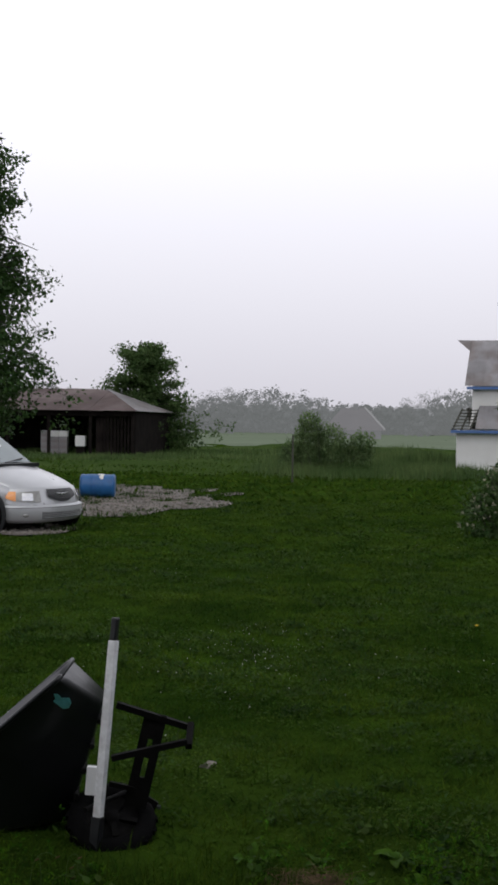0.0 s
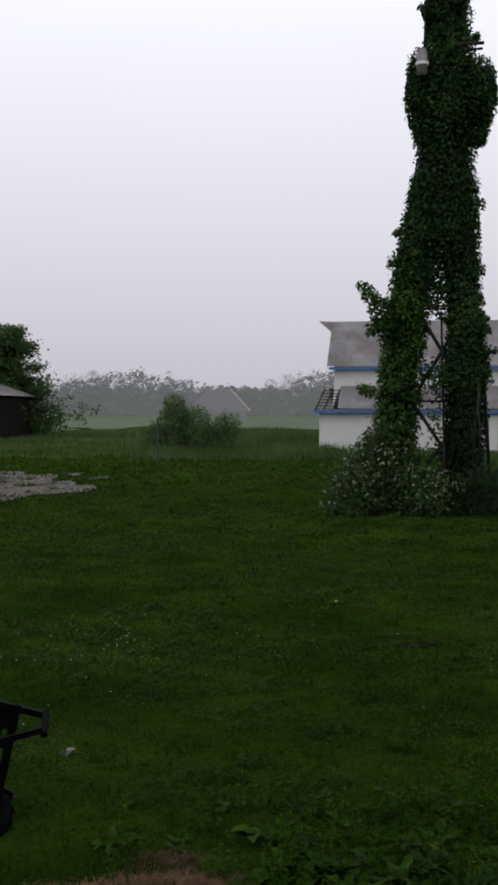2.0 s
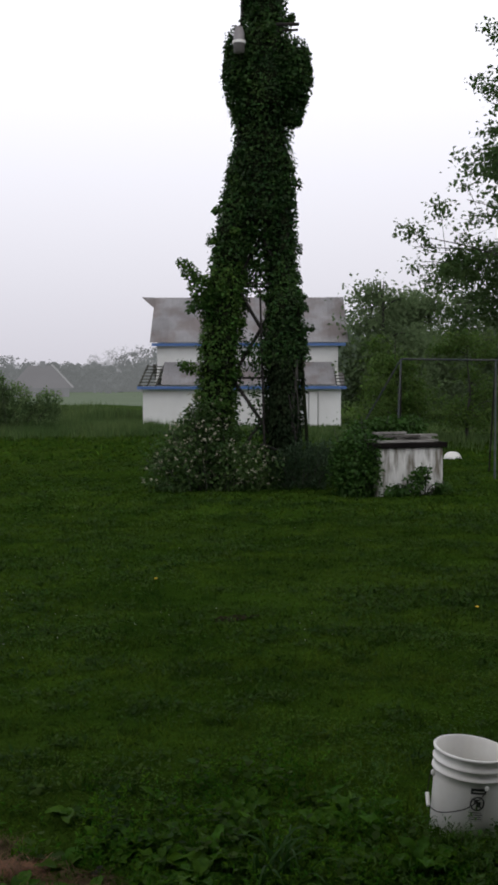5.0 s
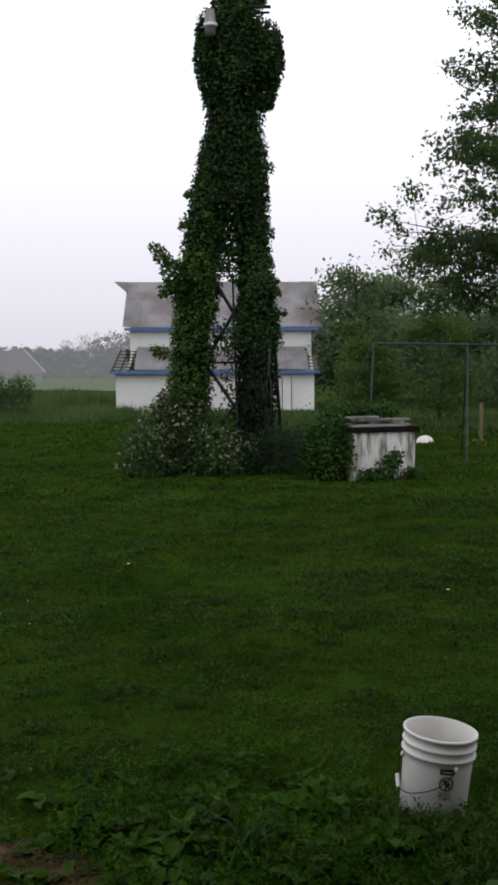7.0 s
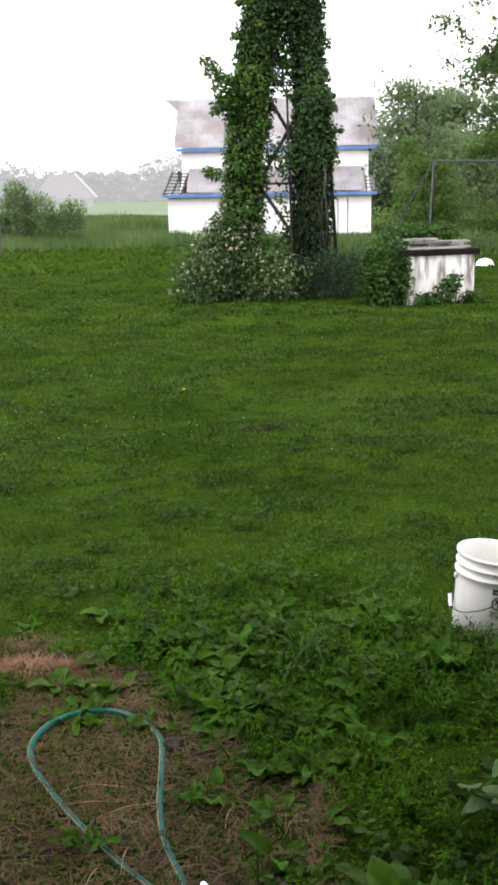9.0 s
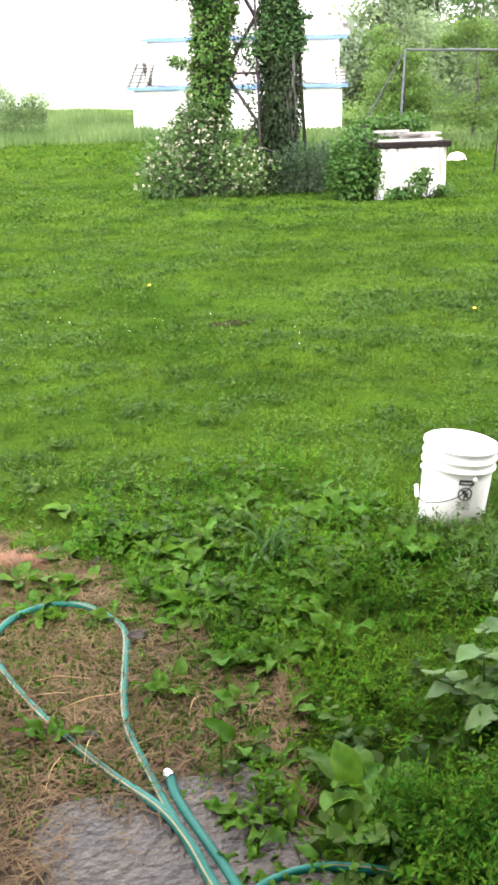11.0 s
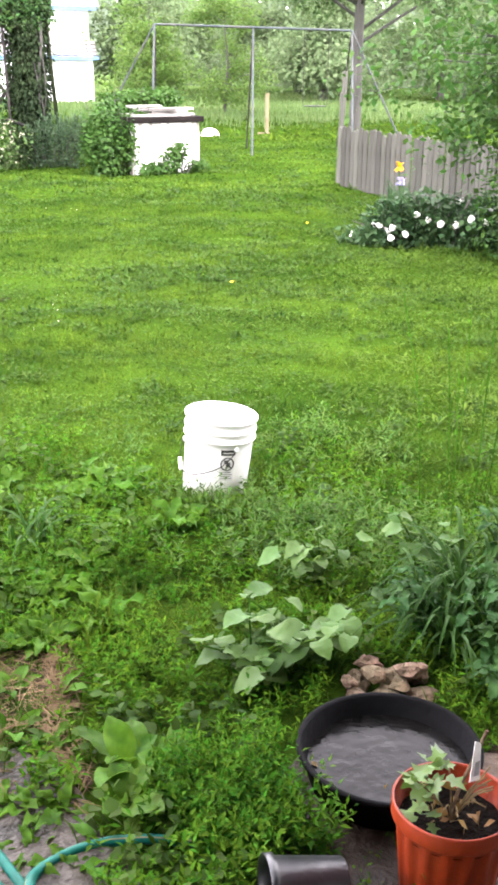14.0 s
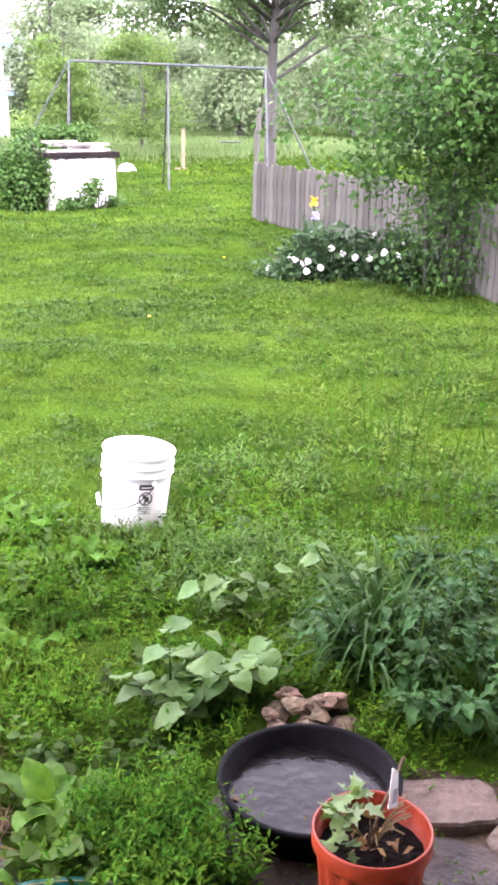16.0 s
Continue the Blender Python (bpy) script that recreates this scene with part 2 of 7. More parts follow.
M_lawn_soil = material("lawn_soil", (0.015, 0.034, 0.004), (0.032, 0.066, 0.007), scale=0.9, rough=0.95, bump=0.9, fine=28, stain=(0.030, 0.050, 0.008), stain_scale=0.35, stain_amount=0.5, spec=0.0)
M_grass = foliage("grass_blades", (0.023, 0.056, 0.006), (0.067, 0.118, 0.011), island=0.34, scale=0.9, rough=0.8, spec=0.03, leaf=0.4, stain=(0.016, 0.040, 0.006), stain_scale=4.5, stain_amount=0.7)
M_clover = foliage("clover_leaves", (0.025, 0.064, 0.007), (0.060, 0.114, 0.0125), island=0.35, scale=1.3, rough=0.7, spec=0.08, leaf=0.35)
M_rough = foliage("rough_turf_leaves", (0.036, 0.076, 0.010), (0.074, 0.128, 0.018), island=0.26, scale=1.5, rough=0.7, spec=0.06, leaf=0.4)
M_tuft = foliage("coarse_weed_leaves", (0.018, 0.046, 0.007), (0.046, 0.088, 0.013), island=0.3, scale=2.0, rough=0.7, spec=0.08, leaf=0.35)
M_tall = foliage("meadow_grass", (0.050, 0.098, 0.026), (0.110, 0.160, 0.055), island=0.2, scale=0.3, spec=0.1, rough=0.7)
M_weed = foliage("weed_leaves", (0.021, 0.070, 0.004), (0.068, 0.158, 0.010), island=0.45, rough=0.7, scale=3, spec=0.03, leaf=0.4)
M_broad = foliage("broad_leaves", (0.024, 0.072, 0.004), (0.064, 0.138, 0.009), island=0.25, rough=0.6, scale=14, spec=0.08, leaf=0.4, each=0.2)
M_sprig = foliage("sprig_leaves", (0.020, 0.074, 0.005), (0.058, 0.140, 0.010), island=0.5, rough=0.7, scale=5, spec=0.03, leaf=0.4)
M_cream = material("cream_petals", (0.34, 0.32, 0.23), (0.44, 0.42, 0.32), scale=6, rough=0.7, bump=0, leaf=0.3)
M_dock = foliage("dock_leaves", (0.036, 0.108, 0.007), (0.082, 0.176, 0.013), island=0.1, rough=0.55, scale=18, spec=0.12, leaf=0.45, each=0.25)
M_feather = foliage("feathery_weeds", (0.0408, 0.096, 0.0168), (0.0864, 0.162, 0.0324), island=0.3, rough=0.65, scale=3, spec=0.08, leaf=0.4)
M_rose = foliage("rose_leaves", (0.036, 0.0765, 0.0198), (0.0765, 0.135, 0.0405), island=0.3, rough=0.6, spec=0.15, leaf=0.4)
M_thicket = foliage("thicket_leaves", (0.032, 0.06, 0.03), (0.065, 0.105, 0.055), island=0.3, rough=0.7, spec=0.1, leaf=0.35)
M_pale = foliage("pale_leaves", (0.044, 0.104, 0.018), (0.086, 0.158, 0.035), island=0.1, rough=0.5, scale=10, spec=0.15, leaf=0.35, each=0.18)
M_vine_fresh = foliage("fresh_vine_leaves", (0.024, 0.068, 0.011), (0.068, 0.138, 0.024), island=0.4, rough=0.6, spec=0.15)
M_vine = foliage("vine_leaves", (0.014, 0.044, 0.009), (0.044, 0.100, 0.020), island=0.45, rough=0.6, spec=0.2)
M_tree = foliage("tree_leaves", (0.026, 0.062, 0.014), (0.052, 0.11, 0.025), island=0.3, rough=0.6, spec=0.2)
M_tree_light = foliage("light_tree_leaves", (0.029, 0.080, 0.012), (0.058, 0.130, 0.022), island=0.2, rough=0.6, spec=0.2, leaf=0.4)
M_fence_tree = foliage("fence_tree_leaves", (0.023, 0.066, 0.011), (0.050, 0.115, 0.021), island=0.3, rough=0.6, spec=0.15, leaf=0.4)
M_shrub = foliage("shrub_leaves", (0.022, 0.055, 0.018), (0.048, 0.10, 0.036), island=0.3, rough=0.6, spec=0.2)
M_petal = material("white_petals", (0.72, 0.68, 0.66), (0.82, 0.80, 0.76), scale=6, rough=0.6, bump=0, leaf=0.3)
M_bark = material("bark", (0.024, 0.023, 0.019), (0.060, 0.057, 0.048), scale=5, rough=0.9, bump=0.9, fine=30, stretch=(1, 1, 0.25))
M_white_paint = material("white_paint", (0.72, 0.72, 0.70), (0.80, 0.80, 0.79), scale=0.8, rough=0.6, bump=0.15, fine=30, stain=(0.55, 0.54, 0.50), stain_scale=0.5, stain_amount=0.35)
M_blue_trim = material("blue_trim", (0.06, 0.13, 0.33), (0.09, 0.18, 0.40), scale=3, rough=0.6, bump=0.2)
M_tin = material("old_tin", (0.216, 0.2088, 0.216), (0.3024, 0.2952, 0.3024), scale=0.9, rough=0.45, bump=0.2, fine=20, metal=0.25, stain=(0.105, 0.066, 0.052), stain_scale=0.8, stain_amount=0.5, each=0.12)
M_rust_roof = material("rusty_roof", (0.055, 0.034, 0.031), (0.098, 0.066, 0.061), scale=0.5, rough=0.7, bump=0.3, fine=18, metal=0.05, stain=(0.16, 0.13, 0.125), stain_scale=0.25, stain_amount=0.5, each=0.08, spec=0.25)
M_old_wood = material("weathered_wood", (0.042, 0.042, 0.035), (0.108, 0.108, 0.091), scale=4, rough=0.95, bump=0.7, fine=40, stretch=(1, 1, 0.12), each=0.3, spec=0.08, stain=(0.03, 0.029, 0.023), stain_scale=9, stain_amount=0.6)
# Near-black brown: old boards, with the shed's inner shade put in.
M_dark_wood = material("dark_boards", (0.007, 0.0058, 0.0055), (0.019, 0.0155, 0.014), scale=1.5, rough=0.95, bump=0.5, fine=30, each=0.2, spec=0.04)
M_steel = material("galvanised_pipe", (0.030, 0.040, 0.040), (0.055, 0.068, 0.068), scale=6, rough=0.6, bump=0.1, metal=0.15, stain=(0.06, 0.045, 0.035), stain_scale=3, stain_amount=0.35, spec=0.2)
M_iron = material("dark_iron", (0.016, 0.015, 0.015), (0.042, 0.036, 0.032), scale=6, rough=0.75, bump=0.3, metal=0.2, spec=0.2)
M_black_plastic = material("black_plastic", (0.006, 0.0065, 0.008), (0.013, 0.014, 0.017), scale=5, rough=0.36, bump=0.1, fine=40, spec=0.45)
M_rubber = material("black_rubber", (0.0022, 0.0022, 0.0024), (0.0048, 0.0048, 0.0052), scale=7, rough=0.65, bump=0.2, fine=60, spec=0.03)
M_white_plastic = material("white_plastic", (0.70, 0.69, 0.66), (0.76, 0.75, 0.72), scale=5, rough=0.4, bump=0.03, grain=0.05, stain=(0.56, 0.52, 0.44), stain_scale=7, stain_amount=0.25)
M_grey_paint = material("silver_paint", (0.40, 0.408, 0.425), (0.44, 0.449, 0.466), scale=2, rough=0.32, bump=0.0, metal=0.35, coat=0.5, grain=0.02)
M_aluminium = material("white_post", (0.82, 0.83, 0.86), (0.88, 0.89, 0.92), scale=9, rough=0.4, bump=0.05, stain=(0.3, 0.3, 0.3), stain_scale=18, stain_amount=0.3)
M_bright_steel = material("bright_strut", (0.84, 0.85, 0.87), (0.90, 0.90, 0.92), scale=9, rough=0.35, bump=0.03, grain=0.04)
M_black_steel = material("black_steel", (0.0028, 0.0027, 0.0027), (0.0065, 0.006, 0.006), scale=12, rough=0.7, bump=0.2, spec=0.08)
M_blue_drum = material("blue_plastic", (0.012, 0.09, 0.26), (0.02, 0.14, 0.36), scale=3, rough=0.4, bump=0.1)
M_gravel = material("gravel", (0.11, 0.098, 0.085), (0.26, 0.235, 0.21), scale=3, rough=0.95, bump=0.8, fine=40, stain=(0.07, 0.06, 0.04), stain_scale=0.7, stain_amount=0.5, island=0.3)
M_dirt = material("bare_earth", (0.028, 0.0195, 0.0125), (0.070, 0.050, 0.033), scale=6, rough=0.95, bump=0.9, fine=55, stain=(0.066, 0.045, 0.030), stain_scale=3.5, stain_amount=0.6, spec=0.05, grain=0.5)
M_wet = material("wet_concrete", (0.022, 0.0195, 0.016), (0.062, 0.055, 0.046), scale=14, rough=0.55, bump=1.0, fine=60, stain=(0.038, 0.029, 0.020), stain_scale=7, stain_amount=0.55, spec=0.2, grain=0.55)
M_tan_stone = material("tan_stone", (0.085, 0.060, 0.044), (0.175, 0.130, 0.098), scale=11, rough=0.7, bump=0.8, fine=45, stain=(0.0272, 0.0196, 0.013), stain_scale=9, stain_amount=0.6, spec=0.15, grain=0.45)
M_straw = material("straw", (0.066, 0.043, 0.022), (0.135, 0.094, 0.050), scale=9, rough=0.9, bump=0, island=0.3, spec=0.05)
M_terracotta = material("orange_plastic", (0.165, 0.0165, 0.0025), (0.215, 0.025, 0.004), scale=6, rough=0.5, bump=0.1, stain=(0.13, 0.02, 0.006), stain_scale=8, stain_amount=0.4, spec=0.2)
M_soil = material("potting_soil", (0.0025, 0.002, 0.0015), (0.010, 0.0075, 0.006), scale=30, rough=0.95, bump=1.0, fine=120, spec=0.05)
M_hose = material("green_hose", (0.0, 0.070, 0.052), (0.002, 0.095, 0.072), scale=12, rough=0.5, bump=0.05, spec=0.12)
M_yellow = material("yellow_stripe", (0.0816, 0.0768, 0.0144), (0.11, 0.101, 0.0216), scale=12, rough=0.4, bump=0)
M_rock = material("broken_stone", (0.095, 0.070, 0.045), (0.23, 0.178, 0.122), scale=22, rough=0.95, bump=0.8, fine=80, stain=(0.12, 0.065, 0.04), stain_scale=14, stain_amount=0.5, each=0.3, grain=0.5, spec=0.05)
M_paver = material("paving_stone", (0.0123, 0.0084, 0.00616), (0.0291, 0.0202, 0.0146), scale=10, rough=0.6, bump=0.8, fine=55, stain=(0.042, 0.0314, 0.0235), stain_scale=9, stain_amount=0.5, spec=0.15, grain=0.5)

# ---- ground ----
def ground_sheet():
    na = 300
    radii = np.concatenate([np.linspace(0.4, 12, 80), np.linspace(12.2, 30, 66), np.geomspace(30.5, 3000, 60)])
    ang = np.linspace(0, 2 * math.pi, na, endpoint=False)
    x = (radii[:, None] * np.sin(ang)).ravel()
    y = (radii[:, None] * np.cos(ang)).ravel()
    v = np.column_stack([x, y, ground_z(x, y)])
    v = np.vstack([v, [[0, 0, 0]]])
    i, j = np.meshgrid(np.arange(len(radii) - 1), np.arange(na), indexing="ij")
    a, b = i * na + j, i * na + (j + 1) % na
    q = np.stack([a, b, b + na, a + na], -1).reshape(-1, 4)
    c = len(v) - 1
    k = np.arange(na)
    tri = np.stack([np.full(na, c), (k + 1) % na, k], -1)
    t = np.vstack([q[:, [0, 1, 2]], q[:, [0, 2, 3]], tri])
    ob = part("ground", mesh_of("ground", v, t[:, ::-1]), M_lawn_soil, smooth=True)
    return tagged(ob, "uneven mown lawn running into a misty meadow", "ground", kind="structure")


ground = ground_sheet()


def fan(n, r0, r1, a0, a1, power=1.0):
    """Random places between two radii and two bearings (degrees)."""
    r = np.sqrt(rng.uniform(0, 1, n) ** power * (r1 * r1 - r0 * r0) + r0 * r0)
    a = np.radians(rng.uniform(a0, a1, n))
    return r * np.sin(a), r * np.cos(a)


def patchy(x, y, s):
    """A cheap smooth noise between 0 and 1 over the plan."""
    v = (np.sin(x * 1.7 * s + 2 * np.sin(y * 0.9 * s)) + np.sin(y * 2.1 * s + 1.3 + 1.7 * np.sin(x * 1.1 * s)) + np.sin((x + y) * 3.7 * s + 0.5)) / 6 + 0.5
    return np.clip(v, 0, 1)


def bare(x, y):
    """How bare the trodden patch by the hose is."""
    d = np.hypot((x - 0.36) / 0.54, (y - 2.42) / 1.25)
    edge = 0.25 * np.sin(x * 9 + y * 5) + 0.2 * np.sin(y * 11 - x * 7)
    narrow = 0.15 * np.sin(x * 40 + y * 33)
    strip = np.hypot((x - 0.87 - 0.42 * np.maximum(0, y - 2.2)) / 0.030, (y - 2.28) / 0.42)
    by_slab = np.hypot((x - 0.70) / 0.15, (y - 1.93) / 0.20)
    return np.clip(np.maximum(np.maximum((1.05 + edge - d) * 4, (1.0 + narrow - strip) * 3), (1.0 + narrow - by_slab) * 5), 0, 1)


def on_drive(x, y):
    """The gravel drive by the van and the drum."""
    d = np.hypot((x + 3.4) / 2.9, (y - 27.0) / 6.0)
    e = np.hypot((x + 5.7) / 2.7, (y - 19.3) / 3.5)
    d = np.minimum(d, e)
    edge = 0.14 * np.sin(x * 2.3 + y * 0.9) + 0.12 * np.sin(y * 1.7 - x * 3.1)
    return d < 1.0 + edge


def dirt_sheets():
    def sheet(name, x0, x1, y0, y1, nx, ny, inside, lift, mat, label, category):
        bm = bmesh.new()
        xs, ys = np.linspace(x0, x1, nx), np.linspace(y0, y1, ny)
        made = {}
        for i in range(nx - 1):
            for j in range(ny - 1):
                if inside((xs[i] + xs[i + 1]) / 2, (ys[j] + ys[j + 1]) / 2):
                    q = []
                    for a, b in ((i, j), (i + 1, j), (i + 1, j + 1), (i, j + 1)):
                        if (a, b) not in made:
                            made[a, b] = bm.verts.new((xs[a], ys[b], gz(xs[a], ys[b]) + lift + 0.012 * (float(patchy(xs[a] * 3.1 + ys[b], ys[b] * 3.7 - xs[a], 4.1)) - 0.5)))
                        q.append(made[a, b])
                    bm.faces.new(q)
        return tagged(part(name, bm, mat, smooth=True), label, category, kind="structure")

    sheet("ground_bare_patch", -0.6, 1.1, 1.0, 4.0, 60, 90, lambda x, y: bare(x, y) > 0.3, 0.012, M_dirt, "trodden bare earth with dead grass by the hose", "bare ground")
    sheet("ground_basin_patch", 1.16, 2.08, 0.85, 1.72, 40, 40, lambda x, y: math.hypot((x - 1.62) / 0.46, (y - 1.28) / 0.43) < 1.0 + 0.08 * math.sin(x * 31 + y * 17), 0.006, M_dirt, "damp bare earth round the basin and pot", "bare ground")
    n = 9000
    x, y = rng.uniform(-8.5, 0.3, n), rng.uniform(14.5, 34, n)
    keep = on_drive(x, y)
    x, y = x[keep], y[keep]
    pebble = ([(1, 0, 0), (0, 1, 0), (-1, 0, 0), (0, -1, 0), (0, 0, 0.7), (0, 0, -0.7)], [(0, 1, 4), (1, 2, 4), (2, 3, 4), (3, 0, 4), (1, 0, 5), (2, 1, 5), (3, 2, 5), (0, 3, 5)])
    me = scatter("pebbles", pebble, np.column_stack([x, y, ground_z(x, y) + 0.035]), turns(len(x), rng.normal(0, 0.4, len(x)), None, 0.4), rng.uniform(0.012, 0.05, len(x)))
    tagged(part("drive_stones", me, M_gravel), "loose grey stones on the drive", "gravel", kind="stuff")
    sheet("ground_gravel_drive", -9.0, 0.5, 14.0, 34.5, 150, 170, on_drive, 0.03, M_gravel, "pale weedy gravel drive under the van and drum", "gravel drive")


dirt_sheets()


def taken(x, y):
    """Where paving and the larger near plants leave no room for turf."""
    t = (np.hypot(x - 1.50, y - 1.665) < 0.26) | (np.hypot(x - 1.40, y - 1.335) < 0.16) | (np.hypot(x - 1.15, y - 1.40) < 0.13)
    t |= (x > 1.24) & (y < 1.62) & (x < 2.02) & (y > 0.9)
    t |= np.hypot((x - 2.17) / 0.16, (y - 7.36) / 0.13) < 1 + 0.25 * np.sin(x * 40)
    for px, py, r in ((1.03, 2.05, 0.10), (0.92, 1.92, 0.09), (1.96, 3.41, 0.13), (1.70, 1.96, 0.15)):
        t |= np.hypot(x - px, y - py) < r
    return t


def lawn():
    # short lawn blades, mostly laid over, thinner and denser close by
    for n, r0, r1, w, h in ((170000, 2.0, 6.5, 0.0060, 0.046), (360000, 6.0, 14, 0.011, 0.046), (230000, 13, 28, 0.027, 0.062), (60000, 26, 70, 0.09, 0.20)):
        x, y = fan(n, r0, r1, -19, 52)
        p = patchy(x, y, 0.9) * 0.5 + patchy(x, y, 2.7) * 0.5
        keep = rng.uniform(0, 1, n) < 0.35 + 0.9 * p
        keep &= ~on_drive(x, y) | ((patchy(x, y, 1.9) > 0.62) & (rng.uniform(0, 1, n) < 0.7))
        keep &= (bare(x, y) < rng.uniform(0.1, 1.0, n)) & ~taken(x, y)
        x, y, p = x[keep], y[keep], p[keep]
        m = len(x)
        tall = h * (0.4 + 1.1 * p) * rng.uniform(0.6, 1.3, m)
        size = np.column_stack([np.full(m, w) * rng.uniform(0.7, 1.4, m), tall, tall])
        me = scatter("lawn", SPIKE, np.column_stack([x, y, ground_z(x, y) - 0.004]), turns(m, rng.normal(0.36, 0.34, m), None, 0.5), size)
        tagged(part("grass", me, M_grass), "short damp green lawn grass", "grass", kind="stuff")
    # creeping clover and small weeds lying in the turf, in patches
    for n, r0, r1, size in ((100000, 3.7, 7.5, 0.015), (130000, 7, 14, 0.022), (70000, 13, 27, 0.04)):
        x, y = fan(n, r0, r1, -19, 52)
        p = patchy(x + 5, y - 2, 1.1) * 0.55 + patchy(x - 3, y, 3.3) * 0.45
        keep = (rng.uniform(0, 1, n) < np.clip((p - 0.45) * 4.0, 0.04, 0.85)) & ~on_drive(x, y) & (bare(x, y) < 0.2) & ~taken(x, y)
        x, y, p = x[keep], y[keep], p[keep]
        m = len(x)
        z = ground_z(x, y) + size * (0.5 + 1.6 * np.clip(p - 0.4, 0, 1)) * rng.uniform(0.2, 1.3, m)
        me = scatter("clover", DIAMOND, np.column_stack([x, y, z]), turns(m, rng.normal(0.12, 0.35, m), None, 0.35), np.column_stack([size * rng.uniform(0.8, 1.6, m), size * rng.uniform(0.6, 1.3, m), np.full(m, size)]))
        tagged(part("clover_patches", me, M_clover), "creeping clover and small weeds in the turf", "clover", kind="stuff")
    # darker tufts of coarse weeds that the mower left
    for n, r0, r1, k, leaf in ((900, 4.2, 9, 34, 0.040), (1500, 8, 16, 26, 0.052), (900, 15, 26, 20, 0.08)):
        x, y = fan(n, r0, r1, -18, 50)
        keep = ~on_drive(x, y) & ~taken(x, y) & (rng.uniform(0, 1, n) < np.clip(2.4 * patchy(x, y + 4, 0.8) - 0.75, 0.05, 1))
        x, y = x[keep], y[keep]
        wide = np.repeat(rng.uniform(0.035, 0.10, len(x)), k)
        cx = np.repeat(x, k) + rng.normal(0, 1, len(x) * k) * wide
        cy = np.repeat(y, k) + rng.normal(0, 0.8, len(x) * k) * wide
        m = len(cx)
        me = scatter("tufts", NARROW, np.column_stack([cx, cy, ground_z(cx, cy) + rng.uniform(0, 0.03, m)]), turns(m, rng.normal(0.55, 0.35, m), None, 0.3), np.column_stack([leaf * rng.uniform(0.7, 1.8, m), leaf * rng.uniform(0.6, 1.4, m), np.full(m, leaf)]))
        tagged(part("lawn_weeds", me, M_tuft), "dark tufts of coarse weeds in the lawn", "weeds", kind="stuff")
    # rougher turf by the flower bed and before the basin
    n = 5200
    x, y = fan(n, 4.0, 11, 29, 58)
    keep = ~taken(x, y) & (rng.uniform(0, 1, n) < np.clip(1.7 * patchy(x + 2, y, 1.5) - 0.35, 0, 1)) & (rng.uniform(0, 1, n) < np.clip((np.degrees(np.arctan2(x, y)) - 29) / 10, 0.15, 1))
    x, y = x[keep], y[keep]
    k = 11
    wide = np.repeat(rng.uniform(0.02, 0.05, len(x)), k)
    cx, cy = np.repeat(x, k) + rng.normal(0, 1, len(x) * k) * wide, np.repeat(y, k) + rng.normal(0, 1, len(x) * k) * wide
    m = len(cx)
    leaf = np.repeat(rng.uniform(0.02, 0.05, len(x)), k) * rng.uniform(0.7, 1.3, m)
    me = scatter("rough", LEAF, np.column_stack([cx, cy, ground_z(cx, cy) + rng.uniform(0.0, 0.05, m)]), turns(m, rng.normal(0.45, 0.4, m), None, 0.35), np.column_stack([leaf * rng.uniform(0.22, 0.55, m), leaf * 1.15, leaf]))
    tagged(part("rough_turf", me, M_rough), "rough unmown turf with broad-leaved weeds", "weeds", kind="stuff")
    # taller grass tufts
    n = 5200
    x, y = fan(n, 4.2, 17, -18, 50, 1.15)
    keep = ~on_drive(x, y) & ~taken(x, y) & (rng.uniform(0, 1, n) < 0.1 + 1.1 * patchy(x, y, 1.7) ** 2)
    x, y = x[keep], y[keep]
    k = 16
    cx = np.repeat(x, k) + rng.normal(0, 0.045, len(x) * k)
    cy = np.repeat(y, k) + rng.normal(0, 0.03, len(x) * k)
    m = len(cx)
    high = np.repeat(rng.uniform(0.04, 0.09, len(x)), k) * rng.uniform(0.6, 1.2, m)
    me = scatter("clumps", SPIKE, np.column_stack([cx, cy, ground_z(cx, cy)]), turns(m, rng.normal(0.75, 0.4, m)), np.column_stack([rng.uniform(0.006, 0.012, m), high, high]))
    tagged(part("grass_tufts", me, M_grass), "taller tufts of grass in the lawn", "grass", kind="stuff")
    # white clover heads
    n = 1400
    x, y = fan(n, 5.5, 16, -15, 24)
    keep = (patchy(x, y, 0.8) > 0.62) & ~on_drive(x, y) & (rng.uniform(0, 1, n) < np.where(x > 2.5, 0.25, 0.5))
    x, y = np.concatenate([x, rng.normal(0.1, 0.3, 150), rng.normal(-0.2, 0.5, 60)]), np.concatenate([y, rng.normal(7.7, 0.5, 150), rng.normal(7.2, 0.8, 60)])
    keep = np.concatenate([keep, np.ones(210, bool)])
    x, y = x[keep], y[keep]
    me = scatter("clover", DIAMOND, np.column_stack([x, y, ground_z(x, y) + rng.uniform(0.05, 0.09, len(x))]), turns(len(x), rng.uniform(0.2, 1.2, len(x)), roll=0.5), rng.uniform(0.006, 0.012, len(x)))
    tagged(part("clover_flowers", me, M_petal), "small white clover flowers in the lawn", "clover", kind="stuff")


lawn()


